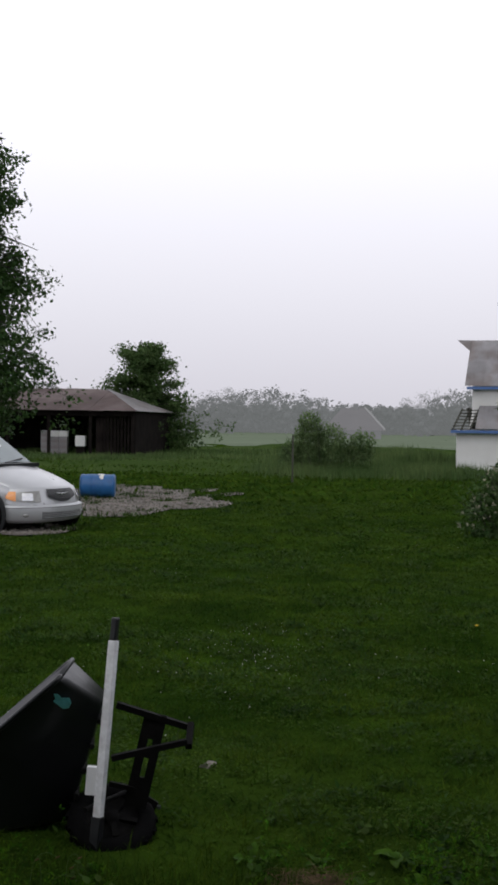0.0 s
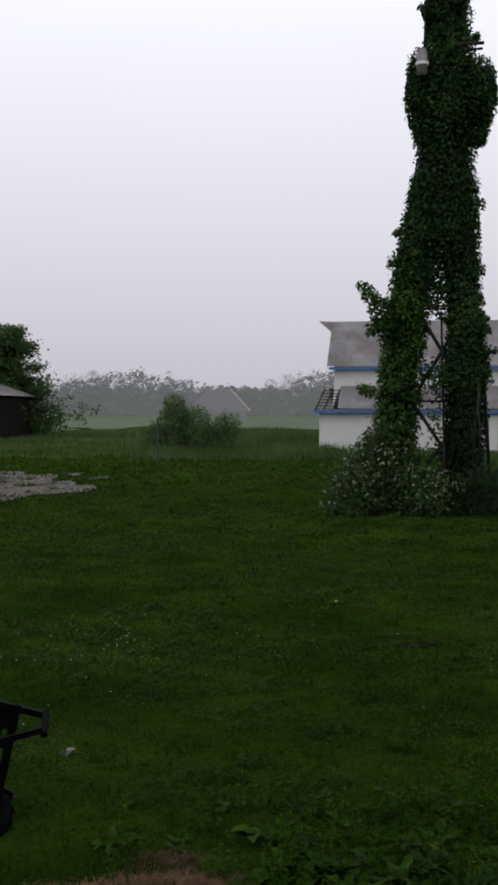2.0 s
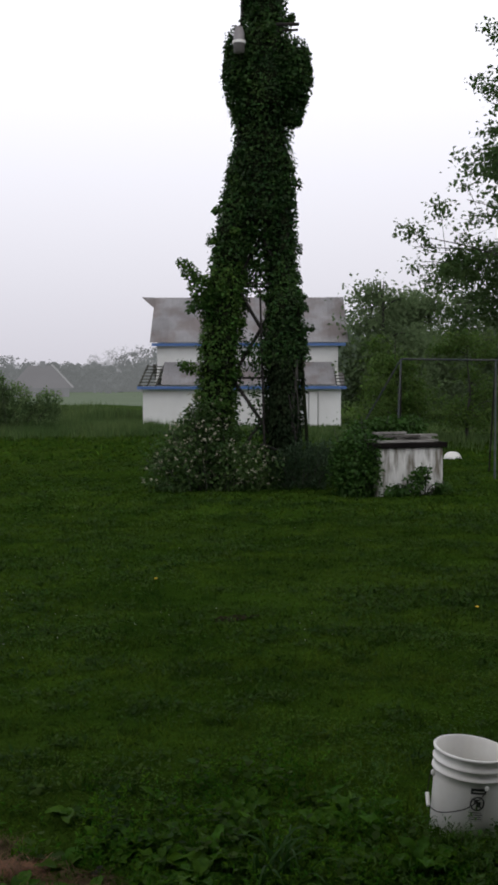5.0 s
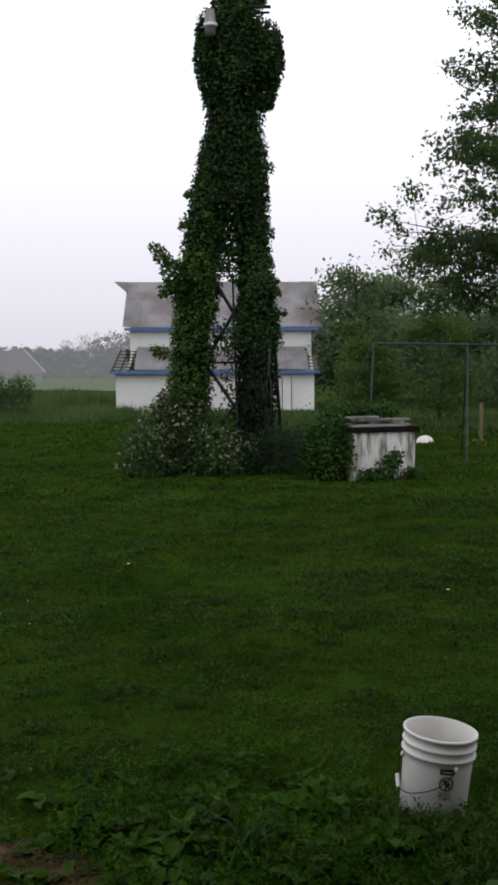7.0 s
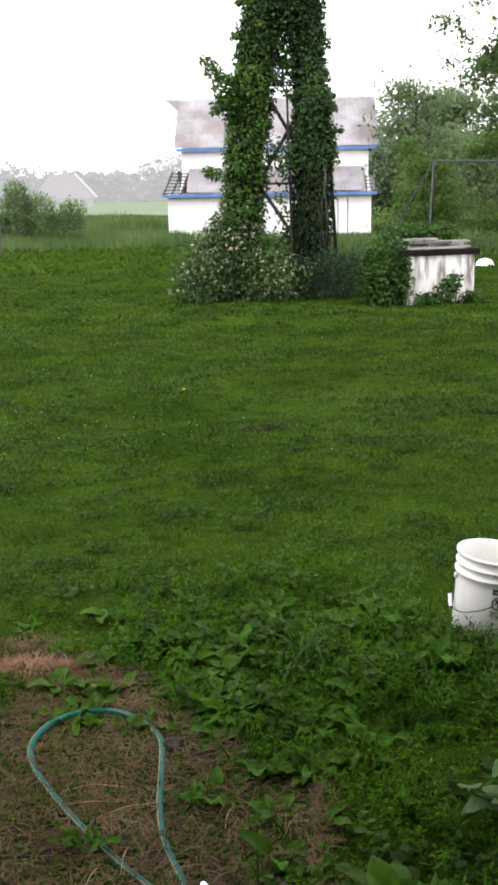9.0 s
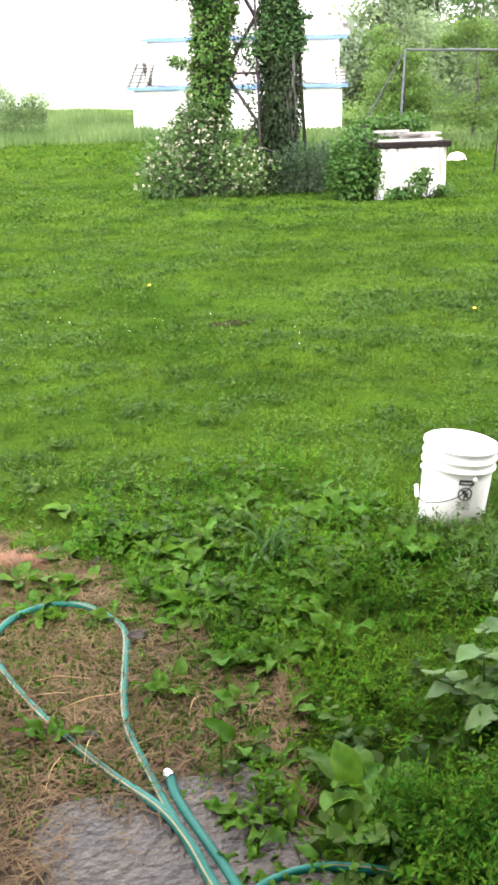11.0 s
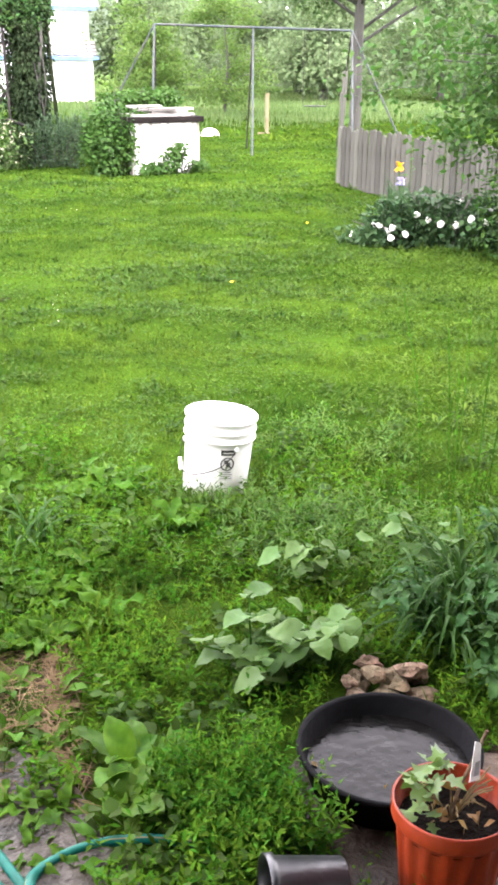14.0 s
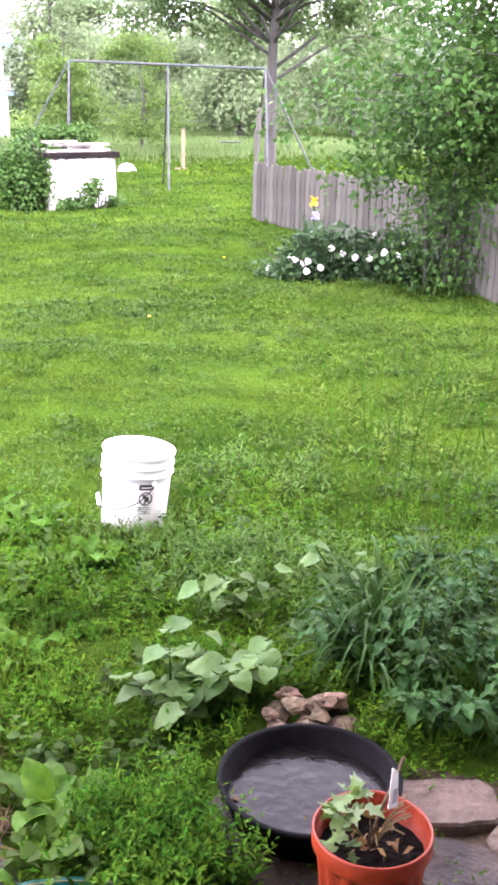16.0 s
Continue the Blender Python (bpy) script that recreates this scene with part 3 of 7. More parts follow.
def sprigs(name, x, y, tall, k, leaf, slim, mat, label, lean=0.35, rise=0.35, jitter=0.010, shape=NARROW):
    """Short leafy stems: k leaves up each one, smaller towards the tip."""
    m = len(x)
    bend = rng.normal(0, lean, (m, 2)) * tall[:, None]
    f = np.tile(np.linspace(0.12, 1.0, k), m)
    h = np.repeat(tall, k)
    px = np.repeat(x, k) + np.repeat(bend[:, 0], k) * f + rng.normal(0, jitter, m * k)
    py = np.repeat(y, k) + np.repeat(bend[:, 1], k) * f + rng.normal(0, jitter, m * k)
    size = rng.uniform(0.7, 1.3, m * k) * leaf * (1.2 - 0.55 * f)
    wide = size * slim * np.repeat(rng.uniform(0.8, 1.3, m), k)
    place = np.column_stack([px, py, ground_z(px, py) + h * f])
    me = scatter(name, shape, place, turns(m * k, rng.normal(rise, 0.4, m * k) + 0.35 * (f - 0.5), np.arange(m * k) * 2.4 + np.repeat(rng.uniform(0, 6, m), k), 0.3), np.column_stack([wide, size, size]))
    tagged(part(name, me, mat), label, "weeds", kind="stuff")


def bed_spots(n, r0, r1, b0, b1):
    x, y = fan(n, r0, r1, b0, b1)
    b = np.degrees(np.arctan2(x, y))
    r = np.hypot(x, y)
    edge = 4.25 + 0.25 * np.sin(b * 0.4) + 0.15 * np.sin(b * 1.3) + np.where(b < 9, -0.7, 0.0)
    keep = (r < edge + rng.normal(0, 0.2, n)) & (bare(x, y) < rng.uniform(0.0, 0.75, n)) & ~taken(x, y)
    return x[keep], y[keep]


def weed_bed():
    """Low weeds of several kinds nearest the house."""
    x, y = bed_spots(15500, 1.5, 5.0, -16, 60)
    keep = rng.uniform(0, 1, len(x)) < 0.1 + 1.0 * patchy(x, y, 5)
    x, y = x[keep], y[keep]
    heap = np.exp(-(((x - 1.16) / 0.2) ** 2 + ((y - 1.66) / 0.24) ** 2))
    tall = (0.03 + 0.085 * patchy(x, y, 3.1) + 0.07 * heap) * rng.uniform(0.5, 1.3, len(x))
    sprigs("weed_cover", x, y, tall, 15, 0.030, 1.05, M_weed, "dense low green weeds with small pointed leaves", 0.35, 0.42)
    # a bushier heap of fine sprigs before the basin
    n = 440
    x, y = rng.normal(1.16, 0.10, n), rng.normal(1.66, 0.13, n)
    keep = ~taken(x, y)
    x, y = x[keep], y[keep]
    sprigs("sprig_heap", x, y, rng.uniform(0.08, 0.18, len(x)), 18, 0.028, 1.15, M_sprig, "bushy heap of fine-leaved green weeds by the basin", 0.25, 0.6)
    # broader leaves in patches
    x, y = bed_spots(5200, 1.7, 4.6, -10, 58)
    keep = (patchy(x + 3, y + 1, 2.2) > 0.42) & (rng.uniform(0, 1, len(x)) < np.where(x < 1.35, 0.3, 0.15))
    x, y = x[keep], y[keep]
    sprigs("broad_weeds", x, y, rng.uniform(0.04, 0.13, len(x)), 7, 0.040, 0.85, M_tuft, "patches of broader-leaved weeds", 0.4, 0.25, 0.016, ROUND)
    # small seedlings on the trodden earth
    n = 2000
    x, y = rng.uniform(-0.1, 0.95, n), rng.uniform(2.1, 3.7, n)
    keep = (bare(x, y) > 0.25) & (rng.uniform(0, 1, n) < 0.2 + 0.6 * patchy(x, y, 4.0) ** 2)
    x, y = x[keep], y[keep]
    sprigs("seedlings", x, y, rng.uniform(0.01, 0.04, len(x)), 8, 0.022, 1.5, M_weed, "small weed seedlings on the trodden earth", 0.5, 0.15, 0.014)
    n = 90
    x, y = rng.uniform(1.2, 2.02, n), rng.uniform(1.0, 1.62, n)
    sprigs("paving_weeds", x, y, rng.uniform(0.01, 0.05, n), 9, 0.02, 1.4, M_weed, "small weeds between the paving stones", 0.5, 0.25, 0.012)
    # feathery taller weeds behind the basin and round the bucket
    x, y = bed_spots(15000, 2.5, 5.2, 24, 58)
    far = (x - 1.55) * 0.5 + (y - 2.4) * 0.5
    keep = rng.uniform(0, 1, len(x)) < np.clip(0.04 + 0.5 * far, 0, 0.5) * np.clip(2.0 * patchy(x, y, 2.4) - 0.85, 0, 1) * np.where(x > 1.75, 1.0, 0.35)
    x, y = x[keep], y[keep]
    sprigs("feathery_weeds", x, y, rng.uniform(0.07, 0.2, len(x)), 14, 0.04, 0.7, M_feather, "feathery grey-green weeds gone tall", 0.35, 0.6, 0.012)
    # coarse grass blades among the weeds and along the lawn's edge
    x, y = bed_spots(4200, 1.8, 5.3, -14, 58)
    k = 7
    cx, cy = np.repeat(x, k) + rng.normal(0, 0.02, len(x) * k), np.repeat(y, k) + rng.normal(0, 0.02, len(x) * k)
    m = len(cx)
    high = np.repeat(0.05 + 0.10 * patchy(x, y, 1.9) * rng.uniform(0.3, 1.2, len(x)), k) * rng.uniform(0.6, 1.2, m)
    me = scatter("coarse", BLADE, np.column_stack([cx, cy, ground_z(cx, cy)]), turns(m, rng.normal(0.7, 0.4, m)), np.column_stack([rng.uniform(0.003, 0.007, m), high, high]))
    tagged(part("coarse_grass", me, M_grass), "coarse grass blades among the weeds", "grass", kind="stuff")
    # long grass standing round the bucket's foot
    n = 520
    a = rng.uniform(0, 6.28, n)
    d = 0.15 + np.abs(rng.normal(0, 0.10, n))
    x, y = 1.96 + d * np.cos(a), 3.41 + d * np.sin(a)
    me = scatter("skirt", BLADE, np.column_stack([x, y, ground_z(x, y)]), turns(n, rng.normal(1.15, 0.25, n)), np.column_stack([rng.uniform(0.004, 0.008, n), rng.uniform(0.04, 0.10, n), np.full(n, 0.1)]))
    tagged(part("long_grass", me, M_grass), "longer grass standing round the bucket", "grass", kind="stuff")


weed_bed()


def drive_weeds():
    """Grass and weeds standing in the gravel."""
    n = 420
    x, y = rng.uniform(-8.5, 0.3, n), rng.uniform(14.5, 33, n)
    keep = on_drive(x, y) & ((patchy(x, y, 1.9) > 0.5) | (rng.uniform(0, 1, n) < 0.10))
    x, y = x[keep], y[keep]
    k = 40
    wide = np.repeat(rng.uniform(0.05, 0.20, len(x)), k)
    cx, cy = np.repeat(x, k) + rng.normal(0, 1, len(x) * k) * wide, np.repeat(y, k) + rng.normal(0, 1, len(x) * k) * wide
    m = len(cx)
    high = np.repeat(rng.uniform(0.05, 0.15, len(x)), k) * rng.uniform(0.5, 1.2, m)
    me = scatter("drive_weeds", SPIKE, np.column_stack([cx, cy, ground_z(cx, cy) + 0.03]), turns(m, rng.normal(0.9, 0.35, m)), np.column_stack([rng.uniform(0.02, 0.04, m), high, high]))
    tagged(part("drive_weeds", me, M_tuft), "grass tufts growing through the gravel drive", "grass", kind="stuff")


drive_weeds()


# ---- barn ----
def barn():
    b = thing("barn", 10.95, 55.9, -0.82, "white wooden barn with rusty tin roofs and blue eaves", "barn", rz=-16.9)
    # facade along +x, depth along +y; heights from its footing
    g = 0.82

    def wall(name, x0, x1, y0, y1, z0, z1):
        return part(name, block(x0, x1, y0, y1, z0, z1), M_white_paint, b)

    wall("front_wall", 0, 10.6, 0, 0.15, -0.3, 1.57 + g)
    wall("side_wall", 0, 0.15, 0.15, 10.0, -0.3, 1.45 + g)
    wall("side_wall", 10.45, 10.6, 0.15, 10.0, -0.3, 1.45 + g)
    wall("back_wall", 0, 10.6, 10.0, 10.15, -0.3, 1.45 + g)
    wall("upper_wall", 0.6, 10.6, 2.0, 2.15, 1.9 + g, 3.92 + g)
    wall("upper_wall", 0.6, 10.6, 8.0, 8.15, 1.9 + g, 3.92 + g)
    for x in (0.62, 10.43):
        bm = bmesh.new()
        prof = [(0.16, 1.4 + g), (9.99, 1.4 + g), (9.99, 1.5 + g), (8.0, 2.6 + g), (8.0, 3.92 + g), (5.07, 6.40 + g), (2.15, 3.92 + g), (2.15, 2.6 + g), (0.16, 1.5 + g)]
        for dx in (0, 0.14):
            bm.faces.new([bm.verts.new((x + dx, p, z)) for p, z in prof])
        bm.verts.ensure_lookup_table()
        k = len(prof)
        for i in range(k):
            bm.faces.new((bm.verts[i], bm.verts[(i + 1) % k], bm.verts[k + (i + 1) % k], bm.verts[k + i]))
        part("gable_wall", bm, M_white_paint, b)

    def slope(name, x0, x1, y0, z0, y1, z1, cols, rows, skip=(), mat=M_tin):
        """Tin sheets between an eave and a ridge line."""
        for i in range(cols):
            for j in range(rows):
                if (i, j) in skip:
                    continue
                a, c = x0 + (x1 - x0) * i / cols, x0 + (x1 - x0) * (i + 1) / cols
                s, e = j / rows, (j + 1) / rows + 0.02 * (j < rows - 1)
                bm = bmesh.new()
                lift = rng.uniform(0.0, 0.025)
                ridges = 8
                top, low = [], []
                for k in range(ridges + 1):
                    x = a + (c - a) * k / ridges
                    up = 0.02 * (k % 2) + lift + 0.02 * (1 - j)
                    top.append(bm.verts.new((x, y0 + (y1 - y0) * e, z0 + (z1 - z0) * e + up)))
                    low.append(bm.verts.new((x, y0 + (y1 - y0) * s, z0 + (z1 - z0) * s + up)))
                for k in range(ridges):
                    bm.faces.new((low[k], low[k + 1], top[k + 1], top[k]))
                part("tin_sheet", bm, mat, b)

    slope("main", 0.22, 11.15, 1.75, 3.86 + g, 5.07, 6.60 + g, 11, 2)
    slope("main", 0.22, 11.15, 8.4, 3.86 + g, 5.09, 6.60 + g, 11, 2)
    slope("lean", 1.0, 10.3, -0.3, 1.54 + g, 2.0, 2.78 + g, 10, 1)
    slope("lean", -0.25, 10.85, 10.5, 1.54 + g, 8.15, 2.78 + g, 11, 1)
    # hood over the ridge end
    bm = bmesh.new()
    vs = [bm.verts.new(c) for c in ((0.24, 4.2, 5.96 + g), (0.24, 5.08, 6.63 + g), (-0.56, 5.08, 6.65 + g), (0.24, 5.95, 5.96 + g))]
    bm.faces.new((vs[0], vs[1], vs[2]))
    bm.faces.new((vs[1], vs[3], vs[2]))
    part("ridge_hood", bm, M_tin, b)
    # bare battens where tin is gone
    for k in range(7):
        t = k / 7
        y, z = -0.28 + 2.2 * t, 1.52 + g + 1.2 * t
        part("batten", block(-0.25 + 0.35 * t, 1.1 + 0.3 * t, y, y + 0.1, z, z + 0.05), M_old_wood, b)
        if k < 4:
            part("batten", block(10.3, 10.85, y, y + 0.1, z, z + 0.05), M_old_wood, b)
    for x in (-0.2, 0.25, 0.7):
        bm = bmesh.new()
        tube(bm, [(x, -0.25, 1.48 + g), (x + 0.3, 2.0, 2.66 + g)], 0.05, 4)
        part("rafter", bm, M_old_wood, b)
    part("loose_sheet", block(9.4, 10.85, 0.5, 2.0, -0.02, 0.02, pose(0, 0, 2.4 + g, 28, 6, 0)), M_tin, b, "curled loose roof sheet")
    for x0, x1, y, z in ((-0.27, 10.87, -0.36, 1.34), (0.33, 11.0, 1.66, 3.70)):
        part("fascia", block(x0, x1, y, y + 0.05, z + g, z + 0.16 + g), M_blue_trim, b, "blue painted eave board")
        part("soffit", block(x0, x1, y + 0.055, y + 0.4, z + 0.03 + g, z + 0.07 + g), M_white_paint, b)
    d = part("door", block(8.9, 9.35, -0.05, -0.003, 0.15, 1.95), M_white_paint, b, "narrow weathered plank door")
    part("door_frame", block(8.865, 8.895, -0.06, -0.003, 0.1, 2.0), M_old_wood, d)
    part("door_frame", block(9.355, 9.385, -0.06, -0.003, 0.1, 2.0), M_old_wood, d)
    return b


barn()


# ---- plants ----


def leaf_mesh(name, capsules, shape, size, tilt=(-0.3, 0.6), bumpy=0.25, more=1.0):
    """Leaves over the skin and a little inside of round forms: (start, end, radius, radius, count)."""
    ps, rs = [], []
    for a, b, r0, r1, n in capsules:
        n = int(n * more)
        t = rng.uniform(0, 1, n)
        c = np.outer(1 - t, a) + np.outer(t, b)
        d = rng.normal(0, 1, (n, 3))
        d /= np.linalg.norm(d, axis=1)[:, None]
        rad = (r0 + (r1 - r0) * t) * (1 - np.abs(rng.normal(0, bumpy, n))) * (0.85 + 0.3 * patchy(c[:, 0] * 2 + d[:, 0] * 3, c[:, 2] * 2 + d[:, 1] * 3, 1.5))
        ps.append(c + d * rad[:, None])
        rs.append(np.arctan2(-d[:, 0], d[:, 1]) + rng.normal(0, 0.7, n))
    p, yaw = np.vstack(ps), np.concatenate(rs)
    n = len(p)
    return scatter(name, shape, p, turns(n, rng.normal(tilt[0], tilt[1], n), yaw, 0.5), rng.uniform(0.6, 1.25, n) * size)


def crown_mesh(name, clumps, per, size, spread, shape=DIAMOND):
    """Leaves in loose clumps round many twig ends."""
    c = np.repeat(np.asarray(clumps), per, axis=0)
    n = len(c)
    p = c + rng.normal(0, 1, (n, 3)) * np.array([spread, spread, spread * 0.6])
    return scatter(name, shape, p, turns(n, rng.normal(-0.5, 0.5, n), None, 0.6), rng.uniform(0.6, 1.3, n) * size)


def tree(name, x, y, height, trunk_r, low, spread, label, mat=M_tree, bark=M_bark, clumps=120, per=40, size=0.16, clump_r=0.45, lean=(0, 0), droop=0.0, group="", flat=1.0, taper=0.55, seed=1, bottom=1.0, stray=0.18):
    """A tapered trunk, limbs to every part of the crown, and clumps of leaves at the limb ends."""
    r2 = random.Random(seed)
    z0 = gz(x, y)
    t = thing(name, x, y, z0, label, "tree", group)
    bm = bmesh.new()
    top = Vector((lean[0], lean[1], height * 0.86))
    line = [Vector((0, 0, -0.2)), Vector((0.02, 0.01, height * 0.2)), top * 0.45 + Vector((0.1, -0.05, 0)), top * 0.75, top]
    line = smooth_line(line, 9)
    radii = [trunk_r * (1.15 - 1.05 * i / (len(line) - 1)) for i in range(len(line))]
    tube(bm, line, radii, 9)
    ends = []
    limbs = max(7, clumps // 9)
    for k in range(limbs):
        f = r2.uniform(0.0, 1.0) ** bottom
        h = low + (height * 0.80 - low) * f
        start = line[min(len(line) - 1, int(h / (height * 0.86) * (len(line) - 1)))]
        a = k * 2.399 + r2.uniform(-0.4, 0.4)
        reach = spread * (1.0 - taper * f) * r2.uniform(0.55, 1.05)
        end = start + Vector((math.cos(a) * reach, math.sin(a) * reach * flat, reach * r2.uniform(0.05, 0.5) - droop * reach * 0.6))
        midp = (start + end) / 2 + Vector((0, 0, reach * 0.12))
        limb = smooth_line([start, midp, end], 4)
        tube(bm, limb, [max(0.008, trunk_r * 0.34 * (1 - 0.9 * i / (len(limb) - 1))) for i in range(len(limb))], 5)
        for _ in range(max(1, clumps // limbs)):
            s = r2.uniform(0.35, 1.05)
            p = start.lerp(end, s) + Vector((r2.gauss(0, reach * stray), r2.gauss(0, reach * stray), r2.gauss(0, reach * stray * 0.72) - droop * r2.uniform(0, 1.2)))
            ends.append(p)
            if r2.random() < 0.4:
                tube(bm, [start.lerp(end, s * 0.9), p], [trunk_r * 0.06, 0.006], 4)
    part("trunk", bm, bark, t, smooth=True)
    part("crown", crown_mesh("crown", [tuple(p) for p in ends], per, size, clump_r), mat, t)
    return t


# Near-black, for the sky-blocking cores inside the vines and the leaning pole.
M_stems = material("dark_core_and_pole", (0.008, 0.012, 0.006), (0.022, 0.026, 0.014), scale=9, rough=0.95, bump=1.0, fine=26, spec=0.0, stretch=(1, 1, 0.3))


def tower():
    """An old lattice mast overgrown with vines."""
    bx, by = 5.85, 18.6
    t = thing("vine_tower", bx, by, gz(bx, by), "tall lattice mast smothered in dark green vines", "tower", rz=-17.5)
    g = -gz(bx, by)
    corners = [(-0.62, -0.22), (0.62, -0.22), (0.62, 0.5), (-0.62, 0.5)]

    def leg(k, z):
        s = 1.0 - 0.58 * min(z / 9.0, 1.0)
        return Vector((0.08 + corners[k][0] * s, corners[k][1] * s, z))

    for k in range(4):
        part("leg", bar(leg(k, -0.2), leg(k, 10.6), 0.035, 6), M_iron, t)
        j = (k + 1) % 4
        for z0, z1 in ((0.3, 2.0), (2.0, 3.7), (3.7, 5.3), (5.3, 6.8)):
            part("brace", bar(leg(k, z0), leg(j, z1), 0.027, 5), M_iron, t)
            part("brace", bar(leg(j, z0), leg(k, z1), 0.027, 5), M_iron, t)
            part("girt", bar(leg(k, z1), leg(j, z1), 0.02, 5), M_iron, t)
    rings = [(0.08 + 0.33 * math.cos(a), -0.3 + 0.33 * math.sin(a), 0.75 + 0.05 * math.sin(3 * a)) for a in [k * math.pi / 8 for k in range(17)]]
    part("hoop", tube(bmesh.new(), rings, 0.025, 6), M_iron, t, "rusty iron hoop between the legs")
    part("guy_pole", bar((0.97, -0.30, 0.0), (0.74, -0.25, 3.3), 0.034, 6), M_stems, t, "dark leaning pole beside the leg")
    part("conduit", bar((0.16, -0.5, -0.2), (0.06, -0.3, 3.6), 0.02, 6), M_iron, t)
    lx, lz = -0.30, 7.64 + g
    lamp = part("lamp", lathe([(0.0, 0.42), (0.06, 0.42), (0.09, 0.34), (0.10, 0.20), (0.115, 0.18), (0.115, 0.12), (0.095, 0.10), (0.095, -0.02), (0.0, -0.06)], 20, pose(lx, -0.55, lz - 0.15)), M_tin, t, "grey yard lamp housing", True)
    part("lens", lathe([(0.119, 0.125), (0.119, 0.175)], 20, pose(lx, -0.55, lz - 0.15)), M_white_plastic, lamp)
    part("bracket", bar((0.35, -0.45, 7.98 + g), (0.76, -0.45, 7.98 + g), 0.030, 6), M_iron, t)
    part("bracket", bar((0.35, -0.40, 7.88 + g), (0.74, -0.40, 7.90 + g), 0.022, 6), M_iron, t)
    V = lambda x, y, z: np.array((x, y, z))
    caps = [
        (V(-0.82, -0.25, 0.0), V(-0.70, -0.2, 2.5), 0.40, 0.36, 5200), (V(-0.70, -0.2, 2.5), V(-0.52, -0.1, 4.1), 0.38, 0.34, 4200), (V(-0.52, -0.1, 4.1), V(-0.18, 0, 6.0), 0.36, 0.34, 4400),
        (V(0.48, -0.1, 2.4), V(0.49, -0.1, 3.5), 0.42, 0.34, 3000), (V(0.46, 0, 3.5), V(0.38, 0, 6.0), 0.31, 0.34, 4600), (V(0.08, 0.0, 4.8), V(0.10, 0, 6.9), 0.52, 0.56, 6600),
        (V(0.55, 0.5, 0.2), V(0.45, 0.35, 4.5), 0.28, 0.28, 2400), (V(-0.6, 0.5, 1.0), V(-0.25, 0.35, 5.5), 0.28, 0.28, 2200),
        (V(-0.28, -0.15, 7.3), V(-0.24, -0.1, 8.02), 0.36, 0.33, 3700), (V(0.66, -0.15, 7.2), V(0.62, -0.1, 7.82), 0.36, 0.36, 3400), (V(-0.30, -0.1, 6.7), V(-0.28, -0.1, 7.2), 0.14, 0.32, 1000), (V(0.68, -0.1, 6.6), V(0.66, -0.1, 7.2), 0.12, 0.32, 1000),
        (V(0.15, -0.2, 6.8), V(0.15, -0.1, 8.2), 0.52, 0.46, 4600), (V(0.13, 0, 8.1), V(0.15, 0, 11.0), 0.42, 0.40, 7000),
        (V(-0.85, -0.3, 3.2), V(-1.08, -0.4, 3.75), 0.24, 0.17, 520), (V(-1.08, -0.4, 3.75), V(-1.34, -0.4, 4.08), 0.15, 0.11, 280), (V(-0.92, -0.4, 3.4), V(-1.2, -0.5, 3.25), 0.14, 0.10, 170),
        (V(-1.1, -0.3, 2.15), V(-1.35, -0.5, 2.25), 0.12, 0.11, 150), (V(0.1, -0.3, 2.2), V(0.0, -0.3, 2.6), 0.2, 0.25, 300), (V(0.02, -0.1, 0.2), V(0.0, -0.1, 2.4), 0.20, 0.18, 300), (V(0.0, 0.0, 3.7), V(0.0, 0.05, 5.0), 0.24, 0.34, 1200), (V(0.60, -0.15, 2.35), V(0.60, -0.1, 2.8), 0.34, 0.34, 1300),
    ]
    fresh = caps[:2] + caps[14:18]
    # loose clumps that stand out from the columns
    r4 = random.Random(61)
    lumps = []
    for a, b, r0, r1, n in caps[:5] + caps[12:14]:
        for k in range(int((b[2] - a[2]) * 5)):
            f, w = r4.random(), r4.uniform(0, 6.28)
            c = a + (b - a) * f + V(math.cos(w), math.sin(w), 0) * (r0 + (r1 - r0) * f) * r4.uniform(0.95, 1.15)
            d = V(math.cos(w) * 0.08, math.sin(w) * 0.08, r4.uniform(-0.22, 0.12))
            lumps.append((c, c + d, r4.uniform(0.06, 0.12), r4.uniform(0.03, 0.07), r4.randrange(40, 85)))
    part("vine_cover", leaf_mesh("vines", caps[2:14] + caps[18:] + lumps[22:], KITE, 0.062, (-0.7, 0.5), 0.20, 1.7), M_vine, t, "dense dark green vine leaves")
    part("fresh_vine", leaf_mesh("fresh", fresh + lumps[:22], WIDE, 0.066, (-0.5, 0.5), 0.20, 1.4), M_vine_fresh, t, "lighter green fresh vine leaves")
    M_dead_vine = foliage("dead_vine", (0.012, 0.024, 0.010), (0.028, 0.046, 0.018), island=0.3, rough=0.8, spec=0.1)
    part("withered_growth", leaf_mesh("withered", [(V(0.48, -0.2, 0.0), V(0.48, -0.1, 2.6), 0.36, 0.38, 6600)], LEAF, 0.085, (-1.0, 0.4), 0.16), M_dead_vine, t, "brownish withered vine growth")
    # dark solid cores within the leaves, added so that no sky shows through
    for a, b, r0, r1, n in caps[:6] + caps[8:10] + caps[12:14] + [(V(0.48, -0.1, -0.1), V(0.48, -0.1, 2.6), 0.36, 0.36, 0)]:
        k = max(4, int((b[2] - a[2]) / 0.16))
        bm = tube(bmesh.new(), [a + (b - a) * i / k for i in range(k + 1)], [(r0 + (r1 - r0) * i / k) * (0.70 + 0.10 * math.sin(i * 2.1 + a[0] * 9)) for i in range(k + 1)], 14)
